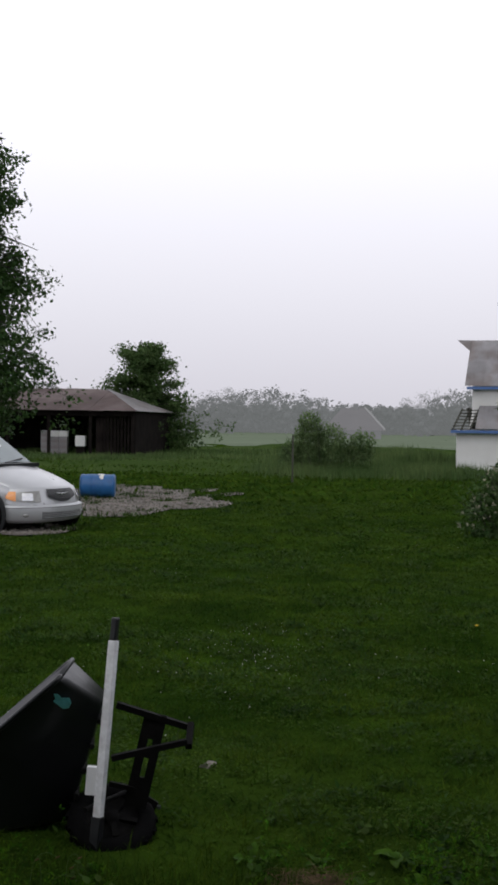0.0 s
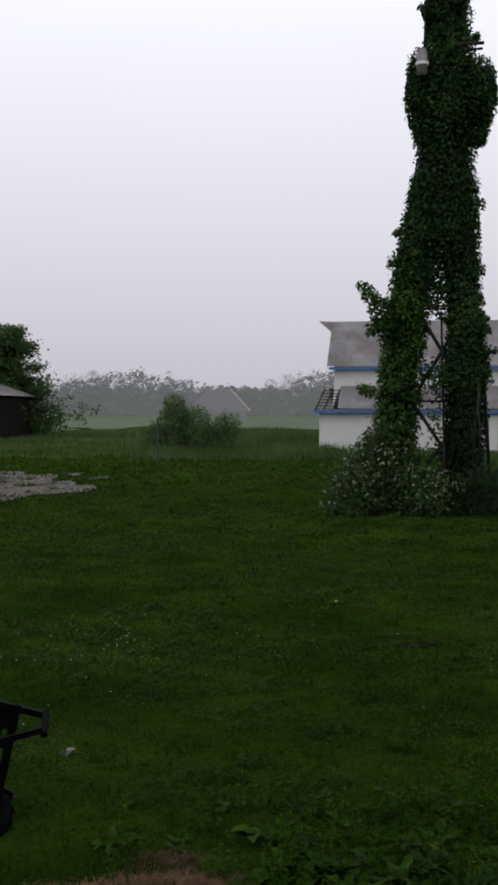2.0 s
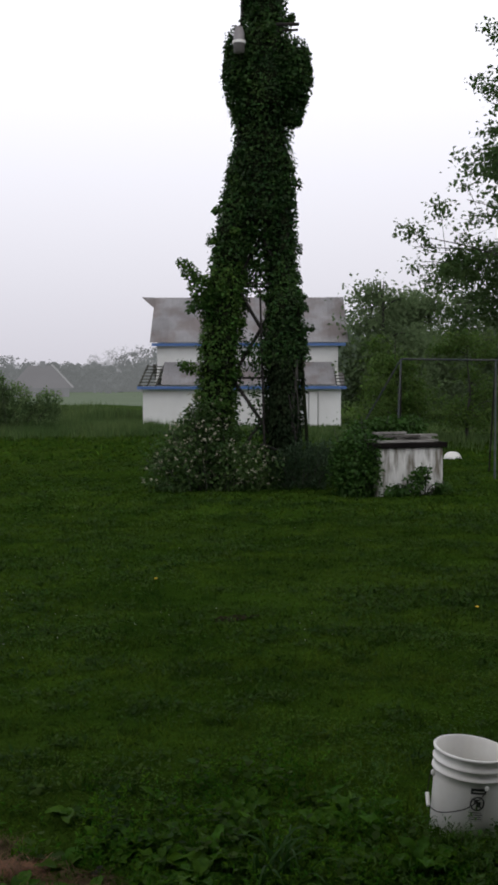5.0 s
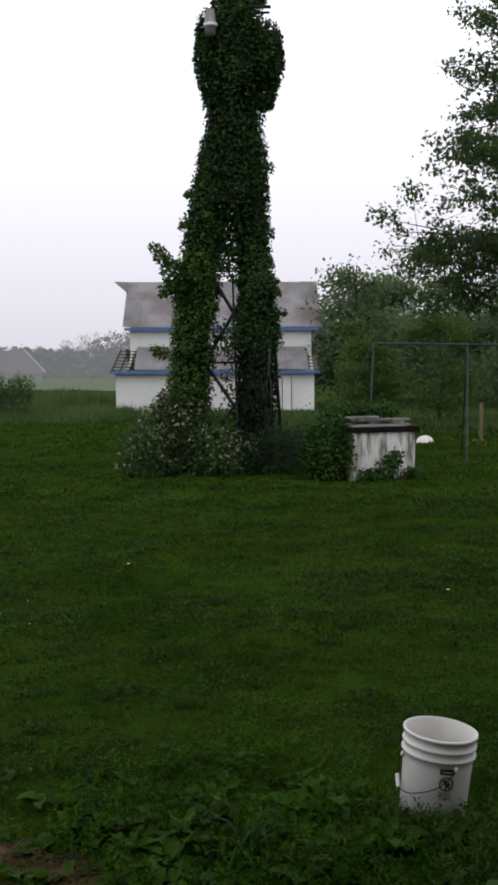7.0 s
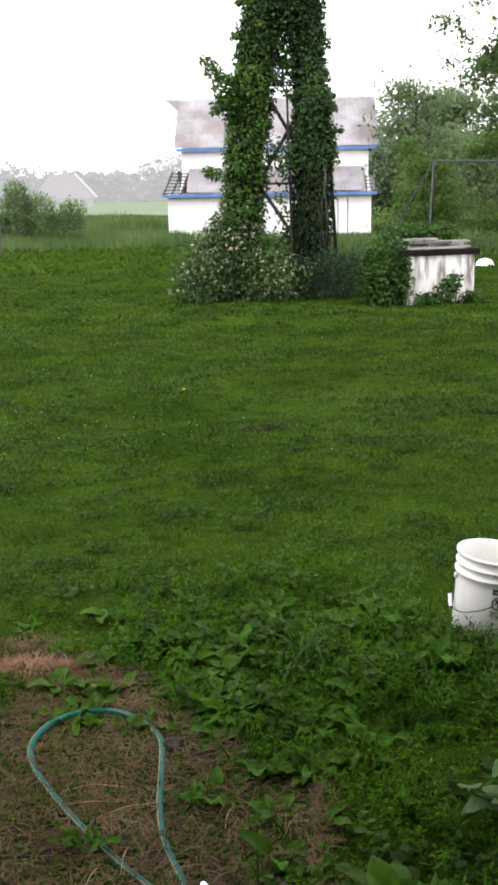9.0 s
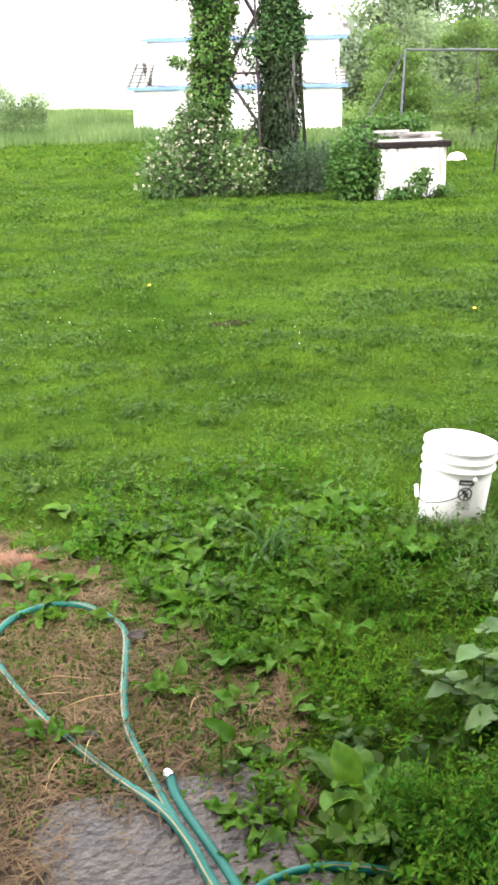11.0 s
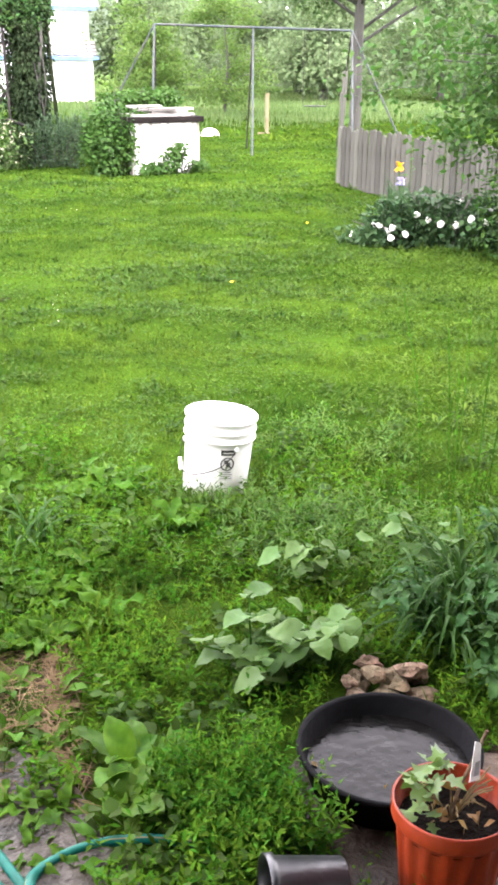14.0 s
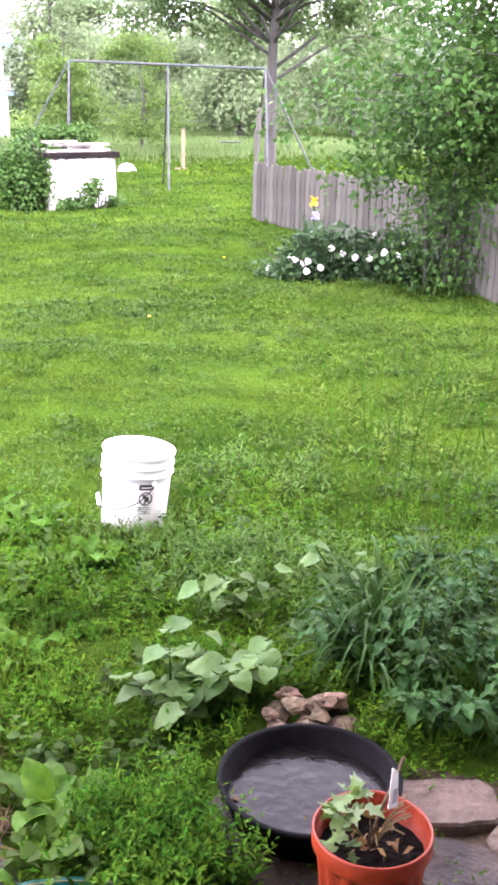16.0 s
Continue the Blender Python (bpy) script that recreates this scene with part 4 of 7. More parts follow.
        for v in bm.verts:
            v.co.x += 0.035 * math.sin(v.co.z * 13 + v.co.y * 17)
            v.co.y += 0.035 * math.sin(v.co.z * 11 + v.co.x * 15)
        part("stem_tangle", bm, M_stems, t, "dark solid core added within the vine leaves", True)
    for k in range(12):
        a = rng.uniform(0, 6.28)
        x0 = (-0.7 if k % 2 else 0.6) + rng.normal(0, 0.08)
        pts = [(x0 + 0.1 * math.sin(a + z * 2), -0.35 + 0.08 * math.cos(a + z * 3), z) for z in np.arange(-0.05, 2.4, 0.3)]
        part("vine_stem", tube(bmesh.new(), pts, 0.013, 5), M_bark, t)
    return t


tower()


def shrub(name, x, y, label, caps, mat, size, shape=ROUND, category="shrub", flowers=0, flower_size=0.05, tilt=(-0.2, 0.6), flower_mat=None, stem_n=10, blooms=0):
    z0 = gz(x, y)
    s = thing(name, x, y, z0, label, category)
    V = [(np.array(a, float), np.array(b, float), r0, r1, n) for a, b, r0, r1, n in caps]
    for a, b, r0, r1, n in V:
        for k in range(stem_n):
            e = a + (b - a) * rng.uniform(0, 1) + rng.normal(0, r0 * 0.5, 3)
            e[2] = abs(e[2]) + 0.1
            foot = (e[0] * 0.5, e[1] * 0.5, -0.05)
            part("stem", tube(bmesh.new(), smooth_line([foot, (e[0] * 0.7, e[1] * 0.7, e[2] * 0.6), tuple(e)], 3), [0.014, 0.012, 0.011, 0.01, 0.008, 0.006, 0.005], 4), M_bark, s)
    me = leaf_mesh("leaves", V, shape, size, tilt)
    co = np.empty(len(me.vertices) * 3, np.float32)
    me.vertices.foreach_get("co", co)
    co = co.reshape(-1, 3)
    co[:, 2] = np.where(co[:, 2] < 0.0, rng.uniform(0.0, 0.15, len(co)), co[:, 2])
    me.vertices.foreach_set("co", co.ravel())
    tagged(part("foliage", me, mat, s), kind="stuff")
    if blooms:
        bm = bmesh.new()
        for k in range(3):
            bmesh.ops.create_icosphere(bm, subdivisions=2, radius=0.5, matrix=Matrix.Translation((0.16 * math.cos(k * 2.1), 0.16 * math.sin(k * 2.1), 0.05 * k)) @ Matrix.Diagonal((0.8, 0.8, 0.6, 1)))
        shape_of_bloom = bpy.data.meshes.new("bloom")
        bm.to_mesh(shape_of_bloom)
        bm.free()
        shape_of_bloom.materials.append(M_petal)
        for k in range(blooms):
            a, b, r0, r1, n = V[k % len(V)]
            c = a + (b - a) * rng.uniform(0, 1)
            d = Vector((rng.normal(-0.3, 0.6), rng.normal(-0.6, 0.5), abs(rng.normal(0.5, 0.4)))).normalized()
            ob = new("bloom", shape_of_bloom)
            ob.parent = s
            ob.matrix_basis = Matrix.Translation(Vector(c) + d * r0 * 1.02) @ d.to_track_quat("Z", "Y").to_matrix().to_4x4() @ Matrix.Scale(flower_size * rng.uniform(0.8, 1.25), 4)
    if flowers:
        ps = []
        for a, b, r0, r1, n in V:
            k = int(flowers * n / sum(c[4] for c in V))
            t = rng.uniform(0, 1, k)
            d = rng.normal(0, 1, (k, 3))
            d[:, 1] = -np.abs(d[:, 1])
            d /= np.linalg.norm(d, axis=1)[:, None]
            ps.append(np.outer(1 - t, a) + np.outer(t, b) + d * (r0 * rng.uniform(0.85, 1.08, k))[:, None])
        p = np.vstack(ps)
        p = p[p[:, 2] > 0.1]
        p = np.repeat(p, 5, axis=0) + rng.normal(0, flower_size * 0.35, (len(p) * 5, 3))
        tagged(part("blossom", scatter("flowers", ROUND, p, turns(len(p), rng.uniform(-0.3, 1.3, len(p)), None, 0.6), rng.uniform(0.6, 1.1, len(p)) * flower_size), flower_mat or M_petal, s, "white blossoms"), kind="stuff")
    return s

# white-flowering rose at the foot of the mast, dark weeds beside it
shrub("rose_bush", 4.75, 17.8, "sprawling white-flowering rose bush at the vine tower", [((-0.75, 0, 0.3), (-0.3, 0.2, 0.45), 0.5, 0.55, 2000), ((-0.35, 0.3, 0.8), (-0.05, 0.3, 1.42), 0.42, 0.26, 1600), ((0.2, -0.1, 0.35), (0.95, 0, 0.35), 0.5, 0.5, 2200), ((-0.9, 0.1, 0.7), (0.6, 0.2, 0.85), 0.45, 0.4, 1500)], M_rose, 0.06, flowers=340, flower_size=0.036, flower_mat=M_cream)
shrub("weed_thicket", 6.35, 17.7, "dark grey-green weeds at the vine tower", [((-0.2, 0, 0.3), (0.35, 0, 0.4), 0.48, 0.5, 2600), ((0.5, 0.2, 0.45), (0.55, 0.1, 0.5), 0.35, 0.35, 1300)], M_thicket, 0.08, shape=SLIM, tilt=(0.7, 0.5))
shrub("vine_mound", 6.98, 16.3, "mound of green vines spilling over the concrete cistern", [((-0.12, -0.05, 0.3), (-0.05, 0.15, 0.72), 0.48, 0.46, 4200), ((0.1, 0.5, 0.98), (1.3, 0.75, 1.08), 0.30, 0.26, 3600), ((0.06, -0.33, 0.25), (0.08, -0.28, 0.80), 0.06, 0.14, 300), ((0.25, -0.15, 0.90), (0.45, -0.1, 0.92), 0.10, 0.07, 260)], M_tree_light, 0.062)
shrub("cistern_weeds", 7.75, 15.75, "leafy weeds against the cistern wall", [((-0.12, 0, 0.12), (0.12, 0.05, 0.42), 0.18, 0.12, 420), ((0.3, 0, 0.1), (0.5, 0, 0.12), 0.14, 0.1, 260), ((-0.5, 0.05, 0.08), (-0.2, 0.05, 0.1), 0.14, 0.12, 260)], M_tree_light, 0.06, stem_n=4)


def cistern():
    """A painted concrete cistern head with rotten boards on it."""
    x, y = 7.72, 16.55
    c = thing("cistern", x, y, gz(x, y), "peeling white concrete cistern with rotten boards on top", "cistern", rz=-1)
    M_peel = material("peeling_whitewash", (0.66, 0.65, 0.62), (0.76, 0.75, 0.73), scale=2.5, rough=0.85, bump=0.6, fine=30, stain=(0.13, 0.115, 0.085), stain_scale=5.5, stain_amount=0.95, stretch=(1.6, 1.6, 0.3))
    M_grey_board = material("rotten_boards", (0.14, 0.13, 0.115), (0.33, 0.32, 0.30), scale=5, rough=0.9, bump=0.6, fine=40, stretch=(0.2, 1, 1), each=0.35, spec=0.1)
    part("wall", block(-0.60, 0.60, -0.55, 0.55, -0.1, 0.80, bevel=0.02), M_peel, c)
    part("slab", block(-0.66, 0.66, -0.60, 0.62, 0.80, 0.89, bevel=0.015), M_dark_wood, c, "stained dark cover slab")
    for k, (x0, x1, yy, zz, rz) in enumerate(((-0.55, 0.45, -0.5, 0.892, 2), (-0.3, 0.62, -0.33, 0.893, -3), (-0.6, 0.2, -0.12, 0.894, 4), (-0.1, 0.6, 0.05, 0.892, -2), (-0.5, 0.5, 0.3, 0.893, 1), (-0.25, 0.35, -0.42, 0.935, 8), (-0.2, 0.55, -0.2, 0.937, -7), (-0.45, 0.25, -0.46, 0.975, -4), (0.05, 0.62, -0.30, 0.976, 5), (-0.5, 0.1, -0.15, 1.015, 9))):
        part("board", block(x0, x1, yy, yy + 0.14, zz, zz + 0.035, pose(0, 0, 0, 0, 0, rz)), M_grey_board, c)
    return c


cistern()


def swing_frame():
    """An old pipe swing frame, with one seat still hanging."""
    L, R = Vector((9.53, 20.31, 2.16)), Vector((12.89, 18.4, 2.08))
    c = (L + R) / 2
    g = gz(c.x, c.y)
    s = thing("swing_frame", c.x, c.y, g, "grey galvanised pipe swing frame on the lawn", "swing set")
    off = Vector((c.x, c.y, g))
    l, r = L - off, R - off
    along = (r - l).normalized()
    side = Vector((along.y, -along.x, 0)).normalized()
    part("top_bar", bar(l, r, 0.024, 10), M_steel, s)
    m = l.lerp(r, 0.5)

    def foot(e):
        return (e.x, e.y, gz(off.x + e.x, off.y + e.y) - g - 0.1)

    for p in (l, m, r):
        part("leg", bar(p, foot(p + side * 1.25), 0.021, 8), M_steel, s)
        part("leg", bar(p, foot(p - side * 1.35 - along * 0.12), 0.018, 8), M_iron, s)
    part("brace", bar(l, foot(l - along * 1.45), 0.02, 8), M_steel, s)
    part("brace", bar(r, foot(r + along * 1.25), 0.02, 8), M_steel, s)
    a, b = l.lerp(r, 0.76), l.lerp(r, 0.885)
    low = 0.95
    sw = part("swing_seat", block(-0.22, 0.22, -0.07, 0.07, -0.012, 0.012, Matrix.Translation(((a + b) / 2).xy.to_3d() + Vector((0, 0, low))) @ Matrix.Rotation(math.atan2(along.y, along.x), 4, "Z")), M_black_plastic, s, "black swing seat")
    for q in (a, b):
        part("chain", bar(q, (q.x, q.y, low), 0.006, 5), M_iron, sw)
    return s


swing_frame()


def fence():
    """Weathered picket fence in two runs."""
    M_picket = M_old_wood
    run = [Vector((9.05, 13.1, 0)), Vector((8.42, 9.4, 0)), Vector((6.95, 6.1, 0))]
    f = thing("picket_fence", run[0].x, run[0].y, gz(run[0].x, run[0].y), "weathered grey wooden picket fence by the flower bed", "fence")
    off = Vector((run[0].x, run[0].y, gz(run[0].x, run[0].y)))
    r2 = random.Random(5)
    shapes = []
    for k in range(6):
        h, w = 0.82 + r2.uniform(-0.03, 0.025), 0.058
        bm = bmesh.new()
        pts = [(-w, 0), (w, 0), (w, h - 0.03), (r2.uniform(-0.01, 0.01), h), (-w, h - 0.025)]
        for d in (0, 0.018):
            bm.faces.new([bm.verts.new((p[0], d, p[1])) for p in pts])
        bm.verts.ensure_lookup_table()
        for i in range(5):
            bm.faces.new((bm.verts[i], bm.verts[(i + 1) % 5], bm.verts[5 + (i + 1) % 5], bm.verts[5 + i]))
        bmesh.ops.recalc_face_normals(bm, faces=bm.faces[:])
        me = bpy.data.meshes.new("picket")
        bm.to_mesh(me)
        bm.free()
        me.materials.append(M_picket)
        shapes.append(me)
    for a, b in zip(run, run[1:]):
        d = (b - a)
        length = d.length
        d.normalize()
        turn = math.atan2(d.y, d.x)
        n = int(length / 0.135)
        for k in range(n):
            p = a + d * (length * (k + 0.5) / n)
            ob = new("picket", shapes[r2.randrange(6)])
            ob.parent = f
            ob.matrix_basis = Matrix.Translation(Vector((p.x, p.y, gz(p.x, p.y) + r2.uniform(0.0, 0.03))) - off) @ Matrix.Rotation(turn, 4, "Z") @ Matrix.Rotation(r2.gauss(0, 0.02), 4, "Y")
        side = Vector((-d.y, d.x, 0))
        for h in (0.2, 0.58):
            bm = bmesh.new()
            for i in range(4):
                p0, p1 = a + d * (length * i / 4), a + d * (length * (i + 1) / 4)
                p0.z, p1.z = gz(p0.x, p0.y) + h, gz(p1.x, p1.y) + h
                m = Matrix.Translation((p0 + p1) / 2 - off + side * 0.05) @ Matrix.Rotation(turn, 4, "Z")
                box(bm, -length / 8, length / 8, -0.018, 0.018, -0.035, 0.035, m)
            part("rail", bm, M_old_wood, f)
        for k in range(int(length / 1.7) + 1):
            p = a + d * min(length, 0.1 + 1.6 * k)
            part("post", block(-0.045, 0.045, 0.02, 0.11, -0.2, 0.80, Matrix.Translation(Vector((p.x, p.y, gz(p.x, p.y))) - off + side * 0.05) @ Matrix.Rotation(turn, 4, "Z")), M_old_wood, f)
    return f


fence()
shrub("fence_shrub", 7.2, 7.3, "dark leafy shrub growing through the fence", [((0.0, 0, 0.35), (0.3, -0.5, 0.8), 0.6, 0.6, 3800), ((0.4, 0.3, 0.9), (0.6, 0.0, 1.3), 0.6, 0.6, 2600)], M_fence_tree, 0.06, shape=LEAF)
shrub("peony_bush", 6.78, 8.2, "peony bush with large white blooms along the fence", [((-0.28, 0.25, 0.14), (0.1, -0.1, 0.2), 0.30, 0.33, 2300), ((0.25, -0.3, 0.16), (0.45, -0.5, 0.2), 0.32, 0.32, 1500), ((-0.55, 0.35, 0.05), (-0.3, 0.0, 0.05), 0.2, 0.2, 500)], M_shrub, 0.085, shape=LEAF, tilt=(0.35, 0.6), blooms=17, flower_size=0.068)


def iris(x, y, h, mat, label):
    s = thing("iris", x, y, gz(x, y), label, "flower", "irises by the fence")
    part("stem", tube(bmesh.new(), [(0, 0, -0.02), (0.01, 0, h * 0.5), (0, 0.01, h)], 0.007, 5), M_broad, s)
    n = 20
    me = scatter("petals", ROUND, np.tile([0, 0, h], (n, 1)) + rng.normal(0, 0.012, (n, 3)), turns(n, np.concatenate([np.full(10, 0.9), np.full(10, -0.6)]), np.arange(n) * 0.9), 0.066)
    part("petals", me, mat, s)
    k = 12
    part("leaves", scatter("leaves", BLADE, rng.normal(0, 0.05, (k, 3)) * [1, 1, 0], turns(k, rng.uniform(1.1, 1.5, k)), np.column_stack([np.full(k, 0.03), rng.uniform(0.3, 0.5, k), np.full(k, 0.3)])), M_shrub, s)


M_iris_y = material("yellow_petals", (0.75, 0.36, 0.01), (0.80, 0.45, 0.02), scale=9, rough=0.6, bump=0, leaf=0.3)
M_iris_p = material("lilac_petals", (0.42, 0.38, 0.68), (0.52, 0.48, 0.76), scale=9, rough=0.6, bump=0, leaf=0.3)
for dx, dz, mt, lb in ((0, 0.52, M_iris_y, "yellow-orange iris in bloom at the fence"), (0.03, 0.35, M_iris_p, "pale lilac iris in bloom at the fence")):
    iris(8.04 + dx, 10.30, dz, mt, lb)
tree("shrub_tree", 8.0, 6.75, 5.2, 0.08, 0.9, 1.9, "bright green leafy young tree over the fence", M_fence_tree, clumps=760, per=64, size=0.072, clump_r=0.20, taper=0.3, seed=4)

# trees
# Haze put into the leaf colour: paler than the nearer foliage.
M_hazy = foliage("haze_pale_leaves", (0.105, 0.160, 0.072), (0.175, 0.235, 0.120), island=0.12, rough=0.9, spec=0.0, leaf=0.6)
# Between M_tree and M_hazy: leaves lightened part way for haze.
M_mid_tree = foliage("part_haze_leaves", (0.052, 0.100, 0.030), (0.098, 0.158, 0.054), island=0.25, rough=0.7, spec=0.1, leaf=0.5)
tree("maple_tree", 18.5, 26.2, 15.0, 0.16, 2.4, 6.5, "large broadleaf tree behind the swing frame", M_mid_tree, clumps=1100, per=62, size=0.15, clump_r=0.21, taper=0.6, seed=11, stray=0.09)
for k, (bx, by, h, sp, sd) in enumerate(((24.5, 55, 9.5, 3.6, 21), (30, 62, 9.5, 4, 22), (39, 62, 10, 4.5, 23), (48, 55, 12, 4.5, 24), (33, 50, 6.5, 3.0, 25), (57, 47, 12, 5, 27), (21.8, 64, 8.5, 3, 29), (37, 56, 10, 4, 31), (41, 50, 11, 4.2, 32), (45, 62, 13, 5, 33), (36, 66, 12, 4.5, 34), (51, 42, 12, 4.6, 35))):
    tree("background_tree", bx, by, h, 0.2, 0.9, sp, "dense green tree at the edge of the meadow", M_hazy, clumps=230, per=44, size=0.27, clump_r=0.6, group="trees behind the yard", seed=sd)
M_young = foliage("young_tree_leaves", (0.060, 0.120, 0.022), (0.112, 0.180, 0.045), island=0.25, rough=0.7, spec=0.08, leaf=0.5)
for bx, by, h, sp, sd in ((15.2, 33.0, 4.2, 1.4, 51), (19.8, 36.5, 4.6, 1.8, 52), (17.0, 37.5, 3.8, 1.6, 53)):
    tree("young_tree", bx, by, h, 0.06, 0.4, sp, "light green young tree at the meadow's edge", M_young, clumps=150, per=40, size=0.13, clump_r=0.24, group="young trees by the meadow", taper=0.4, seed=sd)
tree("birch_tree", -8.5, 27.4, 12.6, 0.16, 3.2, 3.45, "drooping broadleaf tree over the drive", M_tree, clumps=2000, per=46, size=0.13, clump_r=0.19, droop=0.75, taper=0.3, seed=7, stray=0.12)
tree("shed_tree", -8.6, 83.5, 10.2, 0.2, 0.1, 5.4, "full dark green tree beside the shed", M_mid_tree, clumps=1500, per=32, size=0.25, clump_r=0.34, taper=0.72, seed=9, bottom=1.6, stray=0.12)
# Bush leaves lightened well past real foliage to paint the haze.
M_field_bush = foliage("haze_pale_bush", (0.10, 0.165, 0.065), (0.18, 0.255, 0.11), island=0.2, rough=0.9, spec=0.0, leaf=0.5)
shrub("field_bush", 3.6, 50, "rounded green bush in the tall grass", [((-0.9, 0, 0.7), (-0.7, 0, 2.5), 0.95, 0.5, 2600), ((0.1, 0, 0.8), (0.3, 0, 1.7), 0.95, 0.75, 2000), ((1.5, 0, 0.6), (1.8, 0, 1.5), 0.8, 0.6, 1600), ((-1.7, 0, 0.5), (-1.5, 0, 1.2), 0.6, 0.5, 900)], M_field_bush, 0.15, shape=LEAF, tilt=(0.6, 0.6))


def meadow():
    for n, x0, x1, y0, y1, w, h in ((16000, 1.5, 10.5, 46, 60, 0.05, 0.62), (12000, 3, 12, 60, 80, 0.09, 0.9), (2600, -16, -5, 66, 70, 0.06, 0.35), (7000, -16, 14, 68, 86, 0.10, 0.4), (30000, 14, 38, 31, 62, 0.05, 0.34)):
        x, y = rng.uniform(x0, x1, n), rng.uniform(y0, y1, n)
        x, y = x + rng.normal(0, 0.9, n), y + rng.normal(0, 2.0, n)
        p = patchy(x, y, 0.35)
        size = np.column_stack([np.full(n, w), h * (0.5 + 0.7 * p) * rng.uniform(0.6, 1.2, n), np.full(n, h)])
        tagged(part("tall_grass", scatter("tall", SPIKE, np.column_stack([x, y, ground_z(x, y)]), turns(n, rng.normal(1.3, 0.2, n)), size), M_tall), "tall pale meadow grass beyond the lawn", "tall grass", kind="stuff")


meadow()


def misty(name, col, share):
    """Far backdrop: haze put in as a dim base colour with a mist-coloured glow."""
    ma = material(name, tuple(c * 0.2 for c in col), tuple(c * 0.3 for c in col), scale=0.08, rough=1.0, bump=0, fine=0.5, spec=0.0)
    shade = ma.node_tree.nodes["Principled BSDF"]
    # Even emission paints the haze; no mist is modelled.
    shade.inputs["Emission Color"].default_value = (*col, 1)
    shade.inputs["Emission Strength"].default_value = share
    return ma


def far_woods():
    # The glow share is how much painted mist each tree line gives off.
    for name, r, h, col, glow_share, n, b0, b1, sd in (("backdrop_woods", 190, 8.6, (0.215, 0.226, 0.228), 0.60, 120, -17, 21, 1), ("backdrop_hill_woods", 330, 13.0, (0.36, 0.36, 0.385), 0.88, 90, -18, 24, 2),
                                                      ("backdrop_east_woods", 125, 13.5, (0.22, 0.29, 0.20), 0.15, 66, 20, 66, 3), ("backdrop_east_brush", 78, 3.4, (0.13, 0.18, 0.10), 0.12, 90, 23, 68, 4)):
        r2 = np.random.default_rng(sd)
        clumps = []
        for k in range(n):
            b = radians(b0 + (b1 - b0) * (k + r2.uniform(0, 1)) / n)
            d = r * r2.uniform(0.95, 1.12)
            hh = h * (0.72 + 0.2 * math.sin(b * 31 + sd) + r2.uniform(-0.12, 0.16))
            wide = hh * r2.uniform(0.35, 0.55)
            for _ in range(24):
                f = r2.uniform(0.0, 1.0)
                w = wide * math.sqrt(max(0.05, 1 - (2 * f - 0.9) ** 2 * 0.8))
                clumps.append((d * math.sin(b) + r2.normal(0, 0.6) * w, d * math.cos(b) + r2.normal(0, 0.6) * w, hh * (0.04 + 0.9 * f)))
        me = crown_mesh(name, clumps, 10 if h < 5 else 17, min(h, 10) * 0.06, h * 0.05)
        bm = bmesh.new()
        bmesh.ops.create_icosphere(bm, subdivisions=1, radius=1.0)
        bv = np.array([v.co[:] for v in bm.verts])
        bf = np.array([[v.index for v in f.verts] for f in bm.faces])
        bm.free()
        c = np.array(clumps)[::2]
        c = c[c[:, 2] < h * 0.6]
        lump = bv[None] * r2.uniform(0.85, 1.1, (len(c), len(bv), 1)) * (h * r2.uniform(0.055, 0.08, (len(c), 1, 1))) + c[:, None, :]
        inner = mesh_of("inner", lump.reshape(-1, 3), (bf[None] + (np.arange(len(c)) * len(bv))[:, None, None]).reshape(-1, 3))
        cols = 420
        ang = np.radians(np.linspace(b0, b1, cols))
        crest = h * (0.50 + 0.10 * np.sin(ang * 31 + sd) + 0.05 * np.sin(ang * 170) + r2.uniform(-0.04, 0.04, cols))
        px, py = r * 1.1 * np.sin(ang), r * 1.1 * np.cos(ang)
        low = ground_z(px, py)
        rows = np.vstack([np.column_stack([px, py, low - 1.0]), np.column_stack([px, py, low + crest])])
        k = np.arange(cols - 1)
        depth = mesh_of("depth", rows, np.vstack([np.column_stack([k, k + 1, k + 1 + cols]), np.column_stack([k, k + 1 + cols, k + cols])]))
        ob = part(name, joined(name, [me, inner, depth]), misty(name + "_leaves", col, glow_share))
        tagged(ob, "distant tree line with mist glow in its colour", "woods", kind="structure")


far_woods()


